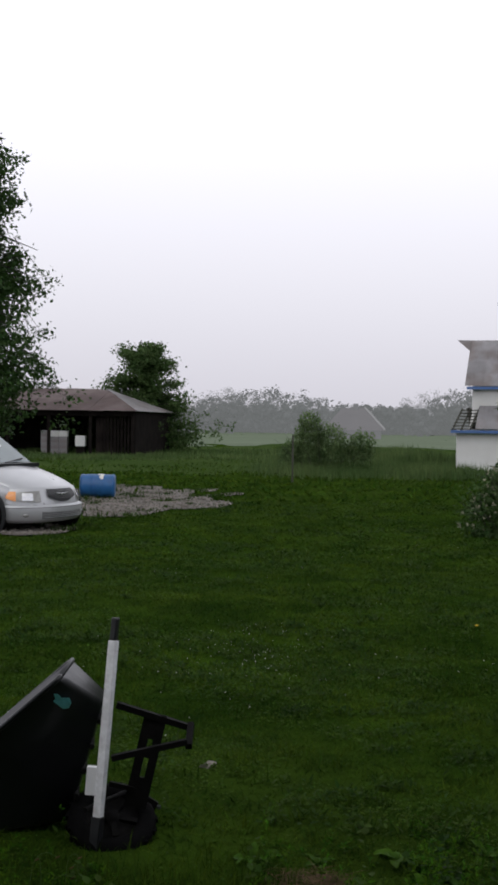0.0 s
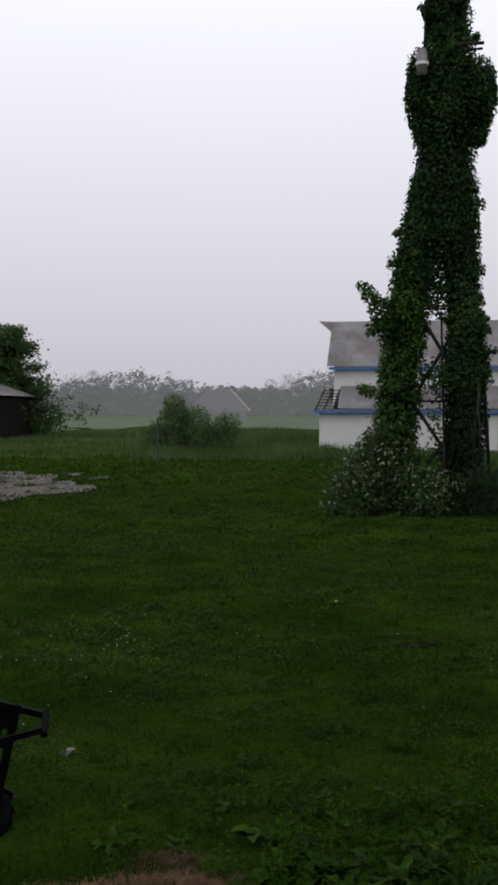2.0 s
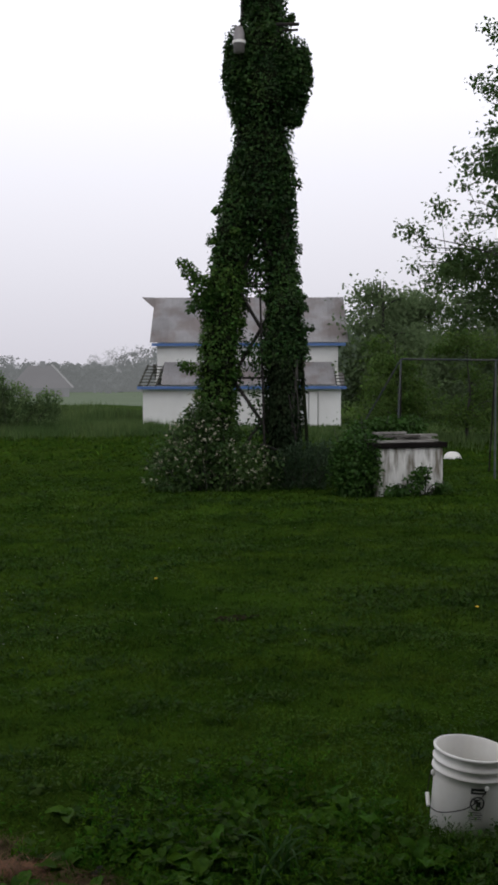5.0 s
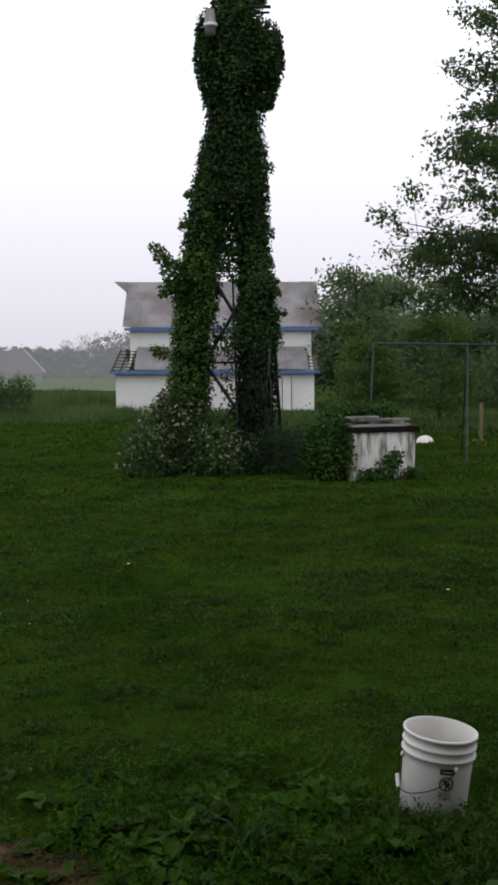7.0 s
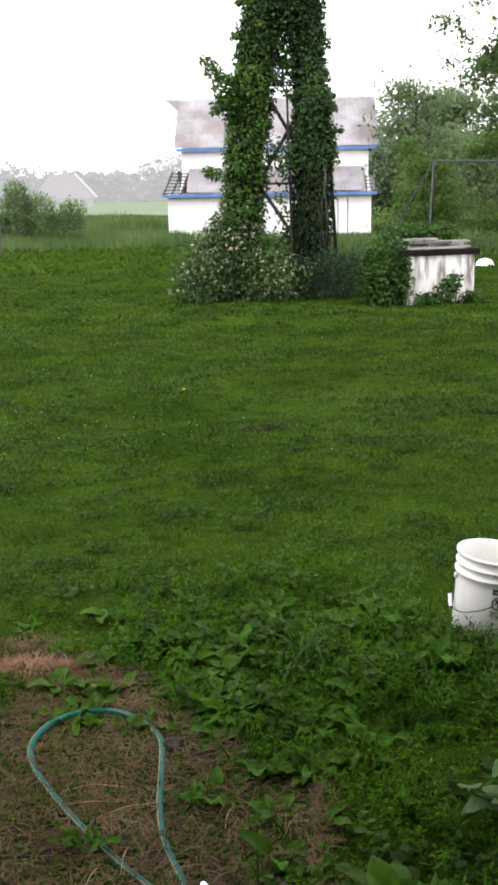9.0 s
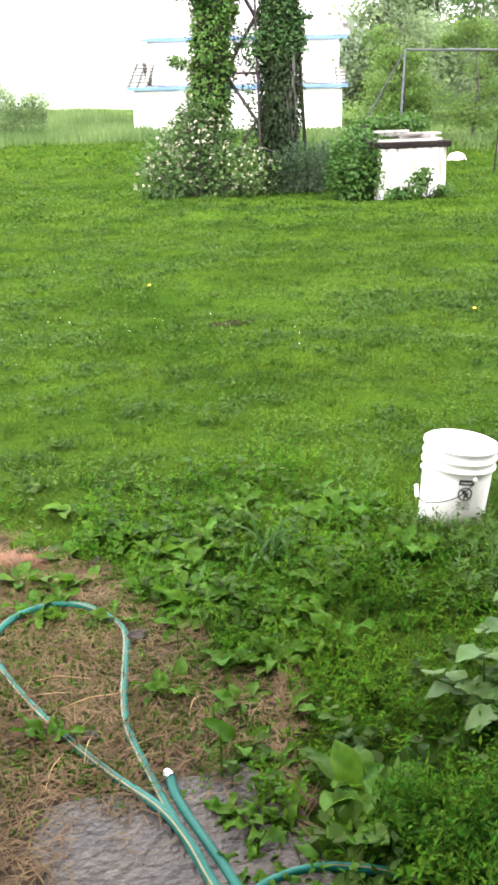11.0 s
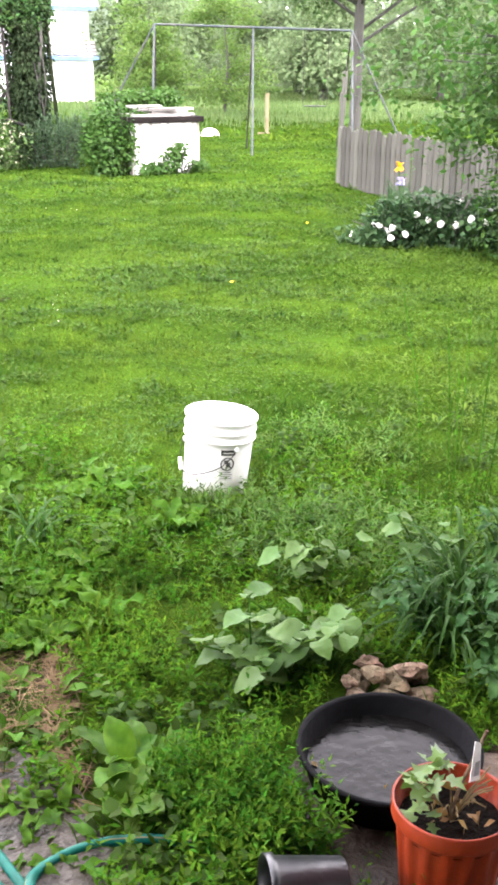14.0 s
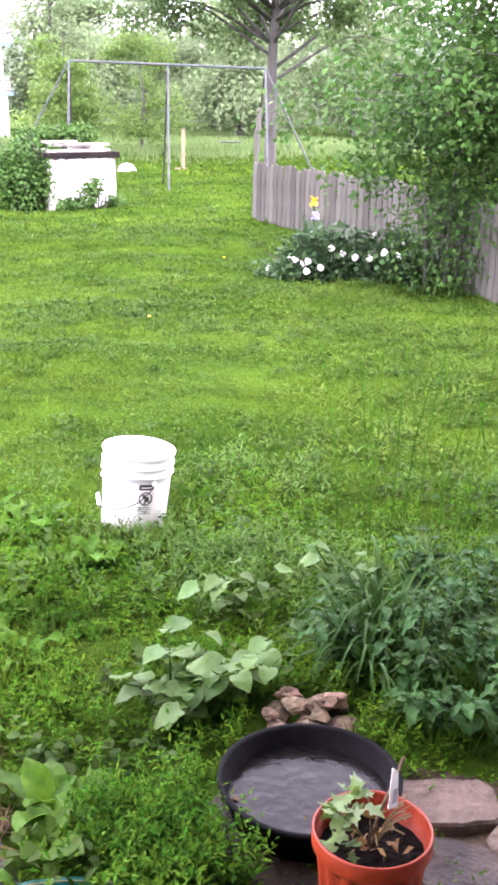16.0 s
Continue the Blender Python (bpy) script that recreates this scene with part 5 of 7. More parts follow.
def far_meadow():
    """The meadow beyond the lawn, and its far part with mist glow put in."""
    # Near ring greyed and east ring paled in colour, for haze.
    M_far_field = material("far_meadow", (0.034, 0.062, 0.016), (0.060, 0.092, 0.028), scale=0.05, rough=1.0, bump=0.3, fine=1.5, spec=0.0)
    M_east_field = material("east_meadow", (0.055, 0.095, 0.030), (0.095, 0.145, 0.056), scale=0.05, rough=1.0, bump=0.3, fine=1.5, spec=0.0)
    far = np.concatenate([[100, 108], np.geomspace(120, 3000, 24)])
    for name, radii, b0, b1, mat, label in (("ground_meadow", np.array([46, 50, 58, 66, 76, 88, 102.0]), -40, 75, M_far_field, "green meadow beyond the lawn"),
                                            ("backdrop_meadow", far, -40, 20, misty("mist_glow_meadow", (0.225, 0.275, 0.20), 0.42), "far meadow with mist glow in its colour"),
                                            ("ground_east_meadow", far, 20, 75, M_east_field, "pale meadow behind the trees")):
        na = 160
        ang = np.radians(np.linspace(b0, b1, na))
        wave = 1 + 0.05 * np.sin(ang * 23) + 0.04 * np.sin(ang * 51)
        x = (radii[:, None] * np.sin(ang) * wave).ravel()
        y = (radii[:, None] * np.cos(ang) * wave).ravel()
        v = np.column_stack([x, y, ground_z(x, y) + np.where(np.repeat(np.arange(len(radii)), na) == 0, -0.12, 0.035 if name == "ground_meadow" else 0.05)])
        i, j = np.meshgrid(np.arange(len(radii) - 1), np.arange(na - 1), indexing="ij")
        a = i * na + j
        q = np.stack([a, a + na, a + na + 1, a + 1], -1).reshape(-1, 4)
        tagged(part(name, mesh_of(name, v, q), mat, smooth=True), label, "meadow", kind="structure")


far_meadow()


def far_house():
    """A far farmhouse roof; glowing mist colours stand in for the haze."""
    # Wall, roof and gable edge glow to paint the haze over them.
    M_wall = misty("mist_glow_house", (0.25, 0.255, 0.265), 0.60)
    M_roof = misty("mist_glow_roof", (0.235, 0.232, 0.242), 0.60)
    M_edge = misty("mist_glow_gable", (0.36, 0.36, 0.37), 0.60)
    h = thing("farmhouse", 15.0, 150, gz(15.0, 150) - 0.9, "distant farmhouse roof with mist glow in its colours", "house", rz=-8)
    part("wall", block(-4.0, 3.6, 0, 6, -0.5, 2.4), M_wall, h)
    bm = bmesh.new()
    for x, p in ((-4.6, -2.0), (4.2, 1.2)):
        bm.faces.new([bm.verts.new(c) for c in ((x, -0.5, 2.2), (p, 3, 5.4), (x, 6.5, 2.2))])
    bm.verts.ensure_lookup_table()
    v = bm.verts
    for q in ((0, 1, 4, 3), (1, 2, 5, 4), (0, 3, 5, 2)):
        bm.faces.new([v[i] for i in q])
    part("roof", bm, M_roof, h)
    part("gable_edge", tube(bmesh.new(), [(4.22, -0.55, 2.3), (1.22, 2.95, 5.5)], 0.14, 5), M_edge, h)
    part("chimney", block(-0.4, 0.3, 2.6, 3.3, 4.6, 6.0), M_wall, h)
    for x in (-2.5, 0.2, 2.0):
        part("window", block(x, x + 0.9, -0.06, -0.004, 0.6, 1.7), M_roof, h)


far_house()


def field_post():
    x, y = 1.58, 38.1
    p = thing("fence_post", x, y, gz(x, y), "thin dark post at the lawn edge", "post")
    part("shaft", bar((0, 0, -0.3), (0, 0, 1.72), 0.033, 6), M_old_wood, p)


field_post()


# ---- left side of the yard: van, drum, shed, cart ----
def blob(rx, ry, rz, m=None, u=16, v=10):
    bm = bmesh.new()
    bmesh.ops.create_uvsphere(bm, u_segments=u, v_segments=v, radius=1.0)
    bmesh.ops.transform(bm, matrix=(m or Matrix()) @ Matrix.Diagonal((rx, ry, rz, 1)), verts=bm.verts[:])
    return bm


def plate(corners, thick=0.008):
    """A four-cornered sheet with thickness, its first face outwards."""
    bm = bmesh.new()
    c = [Vector(p) for p in corners]
    n = (c[1] - c[0]).cross(c[3] - c[0]).normalized() * thick
    a = [bm.verts.new(p) for p in c]
    b = [bm.verts.new(p + n) for p in c]
    bm.faces.new(a[::-1])
    bm.faces.new(b)
    for i in range(4):
        bm.faces.new((a[i], a[(i + 1) % 4], b[(i + 1) % 4], b[i]))
    return bm


M_glass_dark = material("tinted_glass", (0.015, 0.018, 0.02), (0.02, 0.024, 0.026), scale=2, rough=0.06, bump=0, coat=0.5)
# Sky reflection put into the base colour: far paler than the side glass.
M_sky_windshield = material("windscreen", (0.16, 0.20, 0.21), (0.20, 0.24, 0.25), scale=2, rough=0.06, bump=0, coat=0.5)
M_lens = material("headlight_lens", (0.17, 0.17, 0.16), (0.36, 0.36, 0.34), scale=8, rough=0.12, bump=0, coat=0.8)
M_amber = material("amber_lens", (0.70, 0.22, 0.02), (0.80, 0.30, 0.03), scale=8, rough=0.15, bump=0, coat=0.8)
M_chrome = material("chrome", (0.55, 0.56, 0.58), (0.65, 0.66, 0.68), scale=8, rough=0.15, bump=0, metal=0.9)
M_bumper = material("grey_bumper", (0.24, 0.245, 0.25), (0.30, 0.305, 0.31), scale=3, rough=0.4, bump=0)


def minivan():
    nx, ny, turn = -3.10, 17.6, -28.0
    gx, gy = nx - 1.2 * math.cos(radians(turn)), ny - 1.2 * math.sin(radians(turn))
    v = thing("minivan", nx, ny, gz(gx, gy) - 0.03, "silver-grey minivan parked on the gravel drive", "van", rz=turn)
    rows = [(-0.44, 0.88, 0.22, 0.74, 0.78, 0.70), (-0.70, 0.95, 0.20, 0.84, 0.86, 0.78), (-1.0, 0.985, 0.21, 0.91, 0.95, 0.80), (-1.28, 0.99, 0.21, 0.98, 1.06, 0.82), (-1.7, 0.995, 0.21, 1.03, 1.42, 0.74), (-2.15, 1.0, 0.21, 1.05, 1.70, 0.66), (-3.1, 1.0, 0.21, 1.06, 1.77, 0.68), (-4.4, 0.99, 0.23, 1.05, 1.74, 0.67), (-4.75, 0.96, 0.28, 1.03, 1.62, 0.64), (-4.95, 0.90, 0.34, 0.9, 1.05, 0.6)]
    bm = bmesh.new()
    rings = []
    for x, w, zb, zs, zt, wt in rows:
        half = [(0.0, zb), (w * 0.86, zb), (w * 0.97, zb + 0.07), (w, zb + (zs - zb) * 0.45), (w * 0.985, zs - 0.06), (w * 0.95, zs), ((w * 0.95 + wt * 2) / 3, zs + (zt - zs) * 0.72), (wt * 0.92, zt - 0.015), (wt * 0.5, zt + 0.01), (0.0, zt + 0.018)]
        ring = half + [(-y, z) for y, z in half[-2:0:-1]]
        rings.append([bm.verts.new((x, y, z)) for y, z in ring])
    k = len(rings[0])
    for a, b in zip(rings, rings[1:]):
        for i in range(k):
            bm.faces.new((a[i], a[(i + 1) % k], b[(i + 1) % k], b[i]))
    bm.faces.new(rings[0])
    bm.faces.new(rings[-1][::-1])
    body = part("body", bm, M_grey_paint, v, smooth=True)
    part("windshield", plate([(-1.30, -0.74, 1.13), (-1.30, 0.74, 1.13), (-2.10, 0.60, 1.70), (-2.10, -0.60, 1.70)]), M_sky_windshield, v, "wet tinted windscreen with sky reflection in its colour")
    part("cowl", block(-1.34, -1.08, -0.72, 0.72, 1.055, 1.125), M_black_plastic, v)
    for y0, y1 in ((-0.55, 0.02), (0.0, 0.6)):
        part("wiper", bar((-1.22, y0, 1.14), (-1.36, y1, 1.20), 0.012, 5), M_black_plastic, v)
    for s in (-1, 1):
        for x0, x1 in ((-1.95, -2.75), (-2.85, -3.75), (-3.85, -4.6)):
            q = [(x0, s * 0.96, 1.10), (x1, s * 0.96, 1.10), (x1 + 0.05, s * 0.775, 1.56), (x0 - 0.15, s * 0.775, 1.56)]
            part("side_window", plate(q if s < 0 else q[::-1]), M_glass_dark, v)
        part("mirror", blob(0.07, 0.13, 0.085, pose(-1.75, s * 1.07, 1.12)), M_grey_paint, v, "", True)
        for x in (-0.74, -3.95):
            # Black disc on the flank, standing in for the wheel arch's shaded hollow.
            part("wheel_arch", lathe([(0.0, 0), (0.40, 0), (0.40, 0.02), (0.36, 0.024), (0, 0.024)], 32, pose(x, s * 0.985, 0.36, -90 * s, 0, 0)), M_black_plastic, v)
            wheel = part("wheel", lathe([(0.0, 0.02), (0.10, 0.03), (0.20, 0.015), (0.215, 0.03), (0.0, -0.16)], 32, pose(x, s * 1.0, 0.325, -90 * s, 0, 0)), M_chrome, v, "silver wheel cover", True)
            part("tyre", lathe([(0.215, 0.0), (0.23, 0.03), (0.30, 0.035), (0.335, 0.005), (0.338, -0.15), (0.30, -0.19), (0.2, -0.18)], 36, pose(x, s * 1.0, 0.325, -90 * s, 0, 0)), M_rubber, wheel, "", True)
    # the nose: one curve in plan, lofted from the bumper's foot to the bonnet's edge
    line = smooth_line([(-0.62, -0.955, 0), (-0.48, -0.90, 0), (-0.34, -0.83, 0), (-0.19, -0.70, 0), (-0.05, -0.48, 0), (0.02, -0.22, 0), (0.035, 0, 0), (0.02, 0.22, 0), (-0.05, 0.48, 0), (-0.19, 0.70, 0), (-0.34, 0.83, 0), (-0.48, 0.90, 0), (-0.62, 0.955, 0)], 4)
    out = [Vector((p.x + 1.1, p.y * 1.1, 0)).normalized() for p in line]

    def on_nose(i, d, z):
        """A place on the nose: along its plan curve, d outwards, z up."""
        return line[i] + out[i] * d + Vector((0, 0, z))

    def band(name, i0, i1, profile, mat, parent, label="", shape=None):
        bm = bmesh.new()
        rows3 = []
        for i in range(i0, i1 + 1):
            f = (i - i0) / (i1 - i0)
            lo, hi = shape(f) if shape else (0, 1)
            rows3.append([bm.verts.new(on_nose(i, d, profile[0][1] + (profile[-1][1] - profile[0][1]) * (lo + (hi - lo) * k / (len(profile) - 1)) if shape else z)) for k, (d, z) in enumerate(profile)])
        for a, b in zip(rows3, rows3[1:]):
            for k in range(len(profile) - 1):
                bm.faces.new((a[k], a[k + 1], b[k + 1], b[k]))
        return part(name, bm, mat, parent, label, True)

    last = len(line) - 1
    bumper = band("bumper", 0, last, [(-0.10, 0.20), (0.00, 0.225), (0.045, 0.28), (0.055, 0.36), (0.058, 0.455), (0.050, 0.485), (0.012, 0.497), (0.0, 0.50)], M_grey_paint, v, "painted front bumper")
    fascia = band("fascia", 0, last, [(0.0, 0.50), (-0.004, 0.53), (-0.03, 0.63), (-0.065, 0.72), (-0.095, 0.765), (-0.13, 0.785)], M_grey_paint, v)
    band("bumper_line", 2, last - 2, [(0.058, 0.452), (0.062, 0.456), (0.062, 0.464), (0.058, 0.468)], M_bumper, bumper)
    # bonnet from its front edge up to the windscreen
    bm = bmesh.new()
    rows3 = []
    for i, p in enumerate(line):
        a, side = on_nose(i, -0.13, 0.785), p.y / 0.955
        c = Vector((-1.30, side * 0.86, 1.115 - 0.07 * side * side))
        rows3.append([bm.verts.new(a.lerp(c, f) + Vector((0, 0, (0.05 - 0.03 * abs(side)) * math.sin(f * math.pi) + 0.012 * min(1, f * 12)))) for f in [k / 8 for k in range(9)]])
    for a, b in zip(rows3, rows3[1:]):
        for k in range(8):
            bm.faces.new((a[k], a[k + 1], b[k + 1], b[k]))
    part("bonnet", bm, M_grey_paint, v, "silver bonnet", True)
    mid = last // 2
    dip = lambda f: (0.55 * (2 * f - 1) ** 2 * 0.8, 1.0)
    grille = band("grille", mid - 6, mid + 6, [(0.002, 0.535), (-0.010, 0.58), (-0.026, 0.64), (-0.052, 0.70), (-0.080, 0.748)], M_black_plastic, v, "dark mesh grille", dip)
    for k in range(5):
        z = 0.60 + 0.028 * k
        band("grille_bar", mid - 4, mid + 4, [(0.012 - 0.017 * k, z), (0.014 - 0.017 * k, z + 0.005)], M_bumper, grille)
    em = part("emblem", blob(0.012, 0.035, 0.024, pose(0.015, 0, 0.665)), M_chrome, grille, "plain chrome badge", True)
    for q in (-1, 1):
        part("badge_wing", blob(0.008, 0.07, 0.012, pose(0.008, q * 0.09, 0.672, q * 8, 0, 0)), M_chrome, grille, "", True)
    for i0, i1, turn_end in ((mid - 19, mid - 8, 0), (mid + 8, mid + 19, 1)):
        tip = (lambda f: (0.35 * (1 - f) ** 2, 1 - 0.12 * (1 - f))) if not turn_end else (lambda f: (0.35 * f * f, 1 - 0.12 * f))
        hl = band("headlight", i0, i1, [(0.010, 0.545), (0.0, 0.59), (-0.018, 0.64), (-0.042, 0.69), (-0.064, 0.725)], M_lens, v, "clear headlight with amber corner", tip)
        a0, a1 = (i0, i0 + 4) if not turn_end else (i1 - 4, i1)
        band("turn_signal", a0, a1, [(0.016, 0.560), (0.006, 0.60), (-0.012, 0.645), (-0.036, 0.69), (-0.058, 0.718)], M_amber, hl, "amber turn signal", (lambda f: (0.3 * (1 - f), 1)) if not turn_end else (lambda f: (0.3 * f, 1)))
        b0, b1 = (i0 + 6, i1 - 2) if not turn_end else (i0 + 2, i1 - 6)
        band("reflector", b0, b1, [(0.014, 0.575), (0.004, 0.61), (-0.014, 0.65), (-0.036, 0.69)], M_chrome, hl)
        fog = mid - 12 if not turn_end else mid + 12
        part("fog_lamp", blob(0.02, 0.05, 0.028, Matrix.Translation(on_nose(fog, 0.05, 0.335)) @ Matrix.Rotation(math.atan2(out[fog].y, out[fog].x), 4, "Z")), M_lens, bumper, "", True)
    intake = band("intake", mid - 8, mid + 8, [(0.050, 0.275), (0.058, 0.30), (0.060, 0.385)], M_black_plastic, bumper, "dark lower intake")
    for k in range(4):
        band("intake_slat", mid - 8, mid + 8, [(0.058, 0.285 + 0.027 * k), (0.066, 0.288 + 0.027 * k), (0.066, 0.296 + 0.027 * k), (0.058, 0.299 + 0.027 * k)], M_bumper, intake)
    return v


minivan()


def drum():
    x, y = -3.87, 27.2
    d = thing("plastic_drum", x, y, gz(x, y) + 0.05, "blue plastic drum lying on its side on gravel", "drum", rz=2)
    prof = [(0.0, -0.44), (0.25, -0.44), (0.285, -0.42), (0.295, -0.37), (0.285, -0.34), (0.29, -0.15), (0.298, -0.13), (0.298, -0.10), (0.29, -0.08), (0.29, 0.08), (0.298, 0.10), (0.298, 0.13), (0.29, 0.15), (0.285, 0.34), (0.295, 0.37), (0.285, 0.42), (0.25, 0.44), (0.0, 0.44)]
    part("shell", lathe(prof, 36, pose(0, 0, 0.295, 0, 90, 0)), M_blue_drum, d, smooth=True)
    part("bung", lathe([(0, 0), (0.035, 0), (0.035, 0.02), (0, 0.02)], 14, pose(-0.44, 0.12, 0.45, 0, -90, 0)), M_black_plastic, d)
    for x0, x1, a0, a1 in ((0.02, 0.17, 66, 84), (0.09, 0.16, 36, 66), (0.05, 0.10, 44, 58)):
        bm = bmesh.new()
        rows = [[bm.verts.new((xx, -0.3005 * math.cos(radians(a0 + (a1 - a0) * k / 5)), 0.295 + 0.3005 * math.sin(radians(a0 + (a1 - a0) * k / 5)))) for xx in (x0, x1)] for k in range(6)]
        for p, q in zip(rows, rows[1:]):
            bm.faces.new((p[0], p[1], q[1], q[0]))
        part("label_patch", bm, M_white_plastic, d, "torn white label")


drum()


def shed():
    """A long open-fronted machine shed with a rusty hipped roof."""
    x, y = -7.8, 71.5
    s = thing("machine_shed", x, y, gz(x, y), "long open-fronted dark wooden shed with a rusty tin roof", "shed", rz=-8.5)
    W, D, H = 18.0, 11.0, 3.0
    sheets, w = 16, W / 16
    ridge_x = -3.5

    def sheet(pts, mat=M_rust_roof):
        bm = bmesh.new()
        a = [bm.verts.new(p) for p in pts]
        bm.faces.new(a)
        part("roof_sheet", bm, mat, s)

    for side in (0, 1):
        for k in range(sheets):
            x1, x0 = 0.35 - (W + 0.35) * k / sheets, 0.35 - (W + 0.35) * (k + 1) / sheets
            ye, yr = (-0.5, D / 2) if not side else (D + 0.5, D / 2)
            lift = 0.015 * (k % 2)

            def top(xx):
                f = min(1.0, max(0.0, (0.35 - xx) / (0.35 - ridge_x)))
                return (xx, ye + (yr - ye) * f, H + 0.12 + 1.65 * f + lift)

            sheet([(x0, ye, H + 0.12 + lift), (x1, ye, H + 0.12 + lift), top(x1), top(x0)])
    for k in range(8):
        a0, a1 = -0.5 + (D + 1) * k / 8, -0.5 + (D + 1) * (k + 1) / 8

        def hip(yy):
            f = 1 - abs(yy - D / 2) / (D / 2 + 0.5)
            return (0.35 + (ridge_x - 0.35) * f, yy, H + 0.13 + 1.65 * f)

        sheet([(0.35, a0, H + 0.125), (0.35, a1, H + 0.125), hip(a1), hip(a0)], M_tin)
    # Posts, walls, boards and floor near-black: their colour carries the inside shade.
    for k in range(7):
        px = -0.1 - 2.95 * k
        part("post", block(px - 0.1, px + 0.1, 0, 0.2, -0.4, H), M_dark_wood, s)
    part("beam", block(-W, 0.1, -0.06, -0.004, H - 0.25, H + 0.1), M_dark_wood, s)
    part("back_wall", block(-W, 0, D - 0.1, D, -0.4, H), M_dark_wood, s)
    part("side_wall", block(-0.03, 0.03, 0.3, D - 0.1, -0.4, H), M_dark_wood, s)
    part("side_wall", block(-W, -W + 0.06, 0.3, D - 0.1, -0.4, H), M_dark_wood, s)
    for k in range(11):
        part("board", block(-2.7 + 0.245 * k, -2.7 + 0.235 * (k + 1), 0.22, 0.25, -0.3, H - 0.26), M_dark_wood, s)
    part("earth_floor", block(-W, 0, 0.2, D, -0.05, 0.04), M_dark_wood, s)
    # white crates stacked inside
    z0 = gz(x, y)
    r2 = random.Random(3)
    for k in range(12):
        cx = -8.50 + 0.62 * (k % 3)
        c = thing("crate", x + cx + 2.2, y + 1.9, z0 + 0.04 + 0.42 * (k // 3), "pale weathered box stacked inside the shed", "crate", "boxes in the shed", rz=r2.uniform(-3, 3))
        part("box", block(-0.29, 0.29, -0.25, 0.25, 0, 0.40, bevel=0.02), M_white_paint if k > 9 else M_tin, c)
        part("lid", block(-0.30, 0.30, -0.26, 0.26, 0.401, 0.42), M_tin, c)
    a = thing("appliance", x - 3.8, y + 1.5, z0 + 0.04, "small white metal box on a stand in the shed", "appliance")
    part("cabinet", block(-0.35, 0.35, -0.3, 0.3, 0.62, 1.35, bevel=0.03), M_white_paint, a)
    part("stand", block(-0.3, 0.3, -0.25, 0.25, 0, 0.619), M_dark_wood, a)
    return s


shed()


def yard_cart():
    """A black poly cart tipped over, with a pale square post leaning on it."""
    x, y = -0.49, 4.2
    c = thing("yard_cart", x, y, gz(x, y) - 0.012, "tipped black plastic yard cart with one wheel up", "cart")
    # tub between its mouth (left, up) and its floor (right)
    def ring(a, b, y0, y1, n=6, r=0.028):
        """A rounded rectangle between two places of the x-z plane."""
        a, b = Vector((a[0], 0, a[1])), Vector((b[0], 0, b[1]))
        d = (b - a).normalized()
        out = []
        for base, sy, along in ((a, y0, 1), (b, y0, -1), (b, y1, -1), (a, y1, 1)):
            s = 1 if sy == y0 else -1
            p, q = Vector((0, s * r, 0)), d * along * r
            pts = [base + Vector((0, sy, 0)) + p * (1 - math.sin(t)) + q * (1 - math.cos(t)) for t in [k * math.pi / 2 / n for k in range(n + 1)]]
            out += pts if along * s == 1 else pts[::-1]
        return out

    def loft(rings):
        bm = bmesh.new()
        vs = [[bm.verts.new(p) for p in r] for r in rings]
        k = len(vs[0])
        for a, b in zip(vs, vs[1:]):
            for i in range(k):
                bm.faces.new((a[i], a[(i + 1) % k], b[(i + 1) % k], b[i]))
        return bm, vs

    mouth_a, mouth_b = (-0.235, 0.655), (-1.02, -0.03)
    lip_a, lip_b = (-0.215, 0.645), (-0.98, -0.05)
    floor_a, floor_b = (-0.085, 0.54), (-0.22, 0.05)
    bm, vs = loft([ring(floor_a, floor_b, 0.03, 0.20), ring(lip_a, lip_b, -0.04, 0.24), ring(mouth_a, mouth_b, -0.06, 0.26), ring((mouth_a[0] - 0.012, mouth_a[1] + 0.004), (mouth_b[0], mouth_b[1] + 0.03), -0.06, 0.26), ring((-0.255, 0.61), (-0.95, 0.01), -0.01, 0.21), ring((-0.12, 0.515), (-0.25, 0.09), 0.05, 0.18)])
    bm.faces.new(vs[0][::-1])
    bm.faces.new(vs[-1])
    part("tub", bm, M_black_plastic, c, "glossy black plastic tub", True)
    # pale maker's sticker on the slanted side
    n = Vector((0.12, -0.98, 0.15)).normalized()
    p0 = Vector((-0.235, -0.005, 0.555))
    M_teal = material("teal_sticker", (0.16, 0.62, 0.70), (0.24, 0.72, 0.78), scale=20, rough=0.4, bump=0)
    bm = bmesh.new()
    outline = [(-0.035, -0.02), (-0.01, -0.036), (0.025, -0.03), (0.036, -0.005), (0.03, 0.018), (0.0, 0.016), (-0.012, 0.034), (-0.03, 0.036), (-0.025, 0.012), (-0.034, 0.004)]
    st = part("sticker", bmesh.new(), M_teal, c, "torn teal sticker")
    for dz, a in ((0.0, 1.0),):
        bm.faces.new([bm.verts.new((p0.x + u * 1.0, p0.y - 0.02 - 0.55 * v, p0.z + v)) for u, v in outline])
    ext = bmesh.ops.extrude_face_region(bm, geom=bm.faces[:])
    for vert in [e for e in ext["geom"] if isinstance(e, bmesh.types.BMVert)]:
        vert.co.y -= 0.003
    bm.to_mesh(st.data)
    bm.free()
    # post and its grip
    a, b = Vector((-0.074, -0.12, 0.13)), Vector((-0.034, -0.02, 0.80))
    up = (b - a).normalized()
    frame_m = Matrix.Translation(a) @ up.to_track_quat("Z", "Y").to_matrix().to_4x4()
    L = (b - a).length
    post = part("post", block(-0.0165, 0.0165, -0.0165, 0.0165, 0, L, frame_m, bevel=0.003), M_aluminium, c, "pale square metal post")
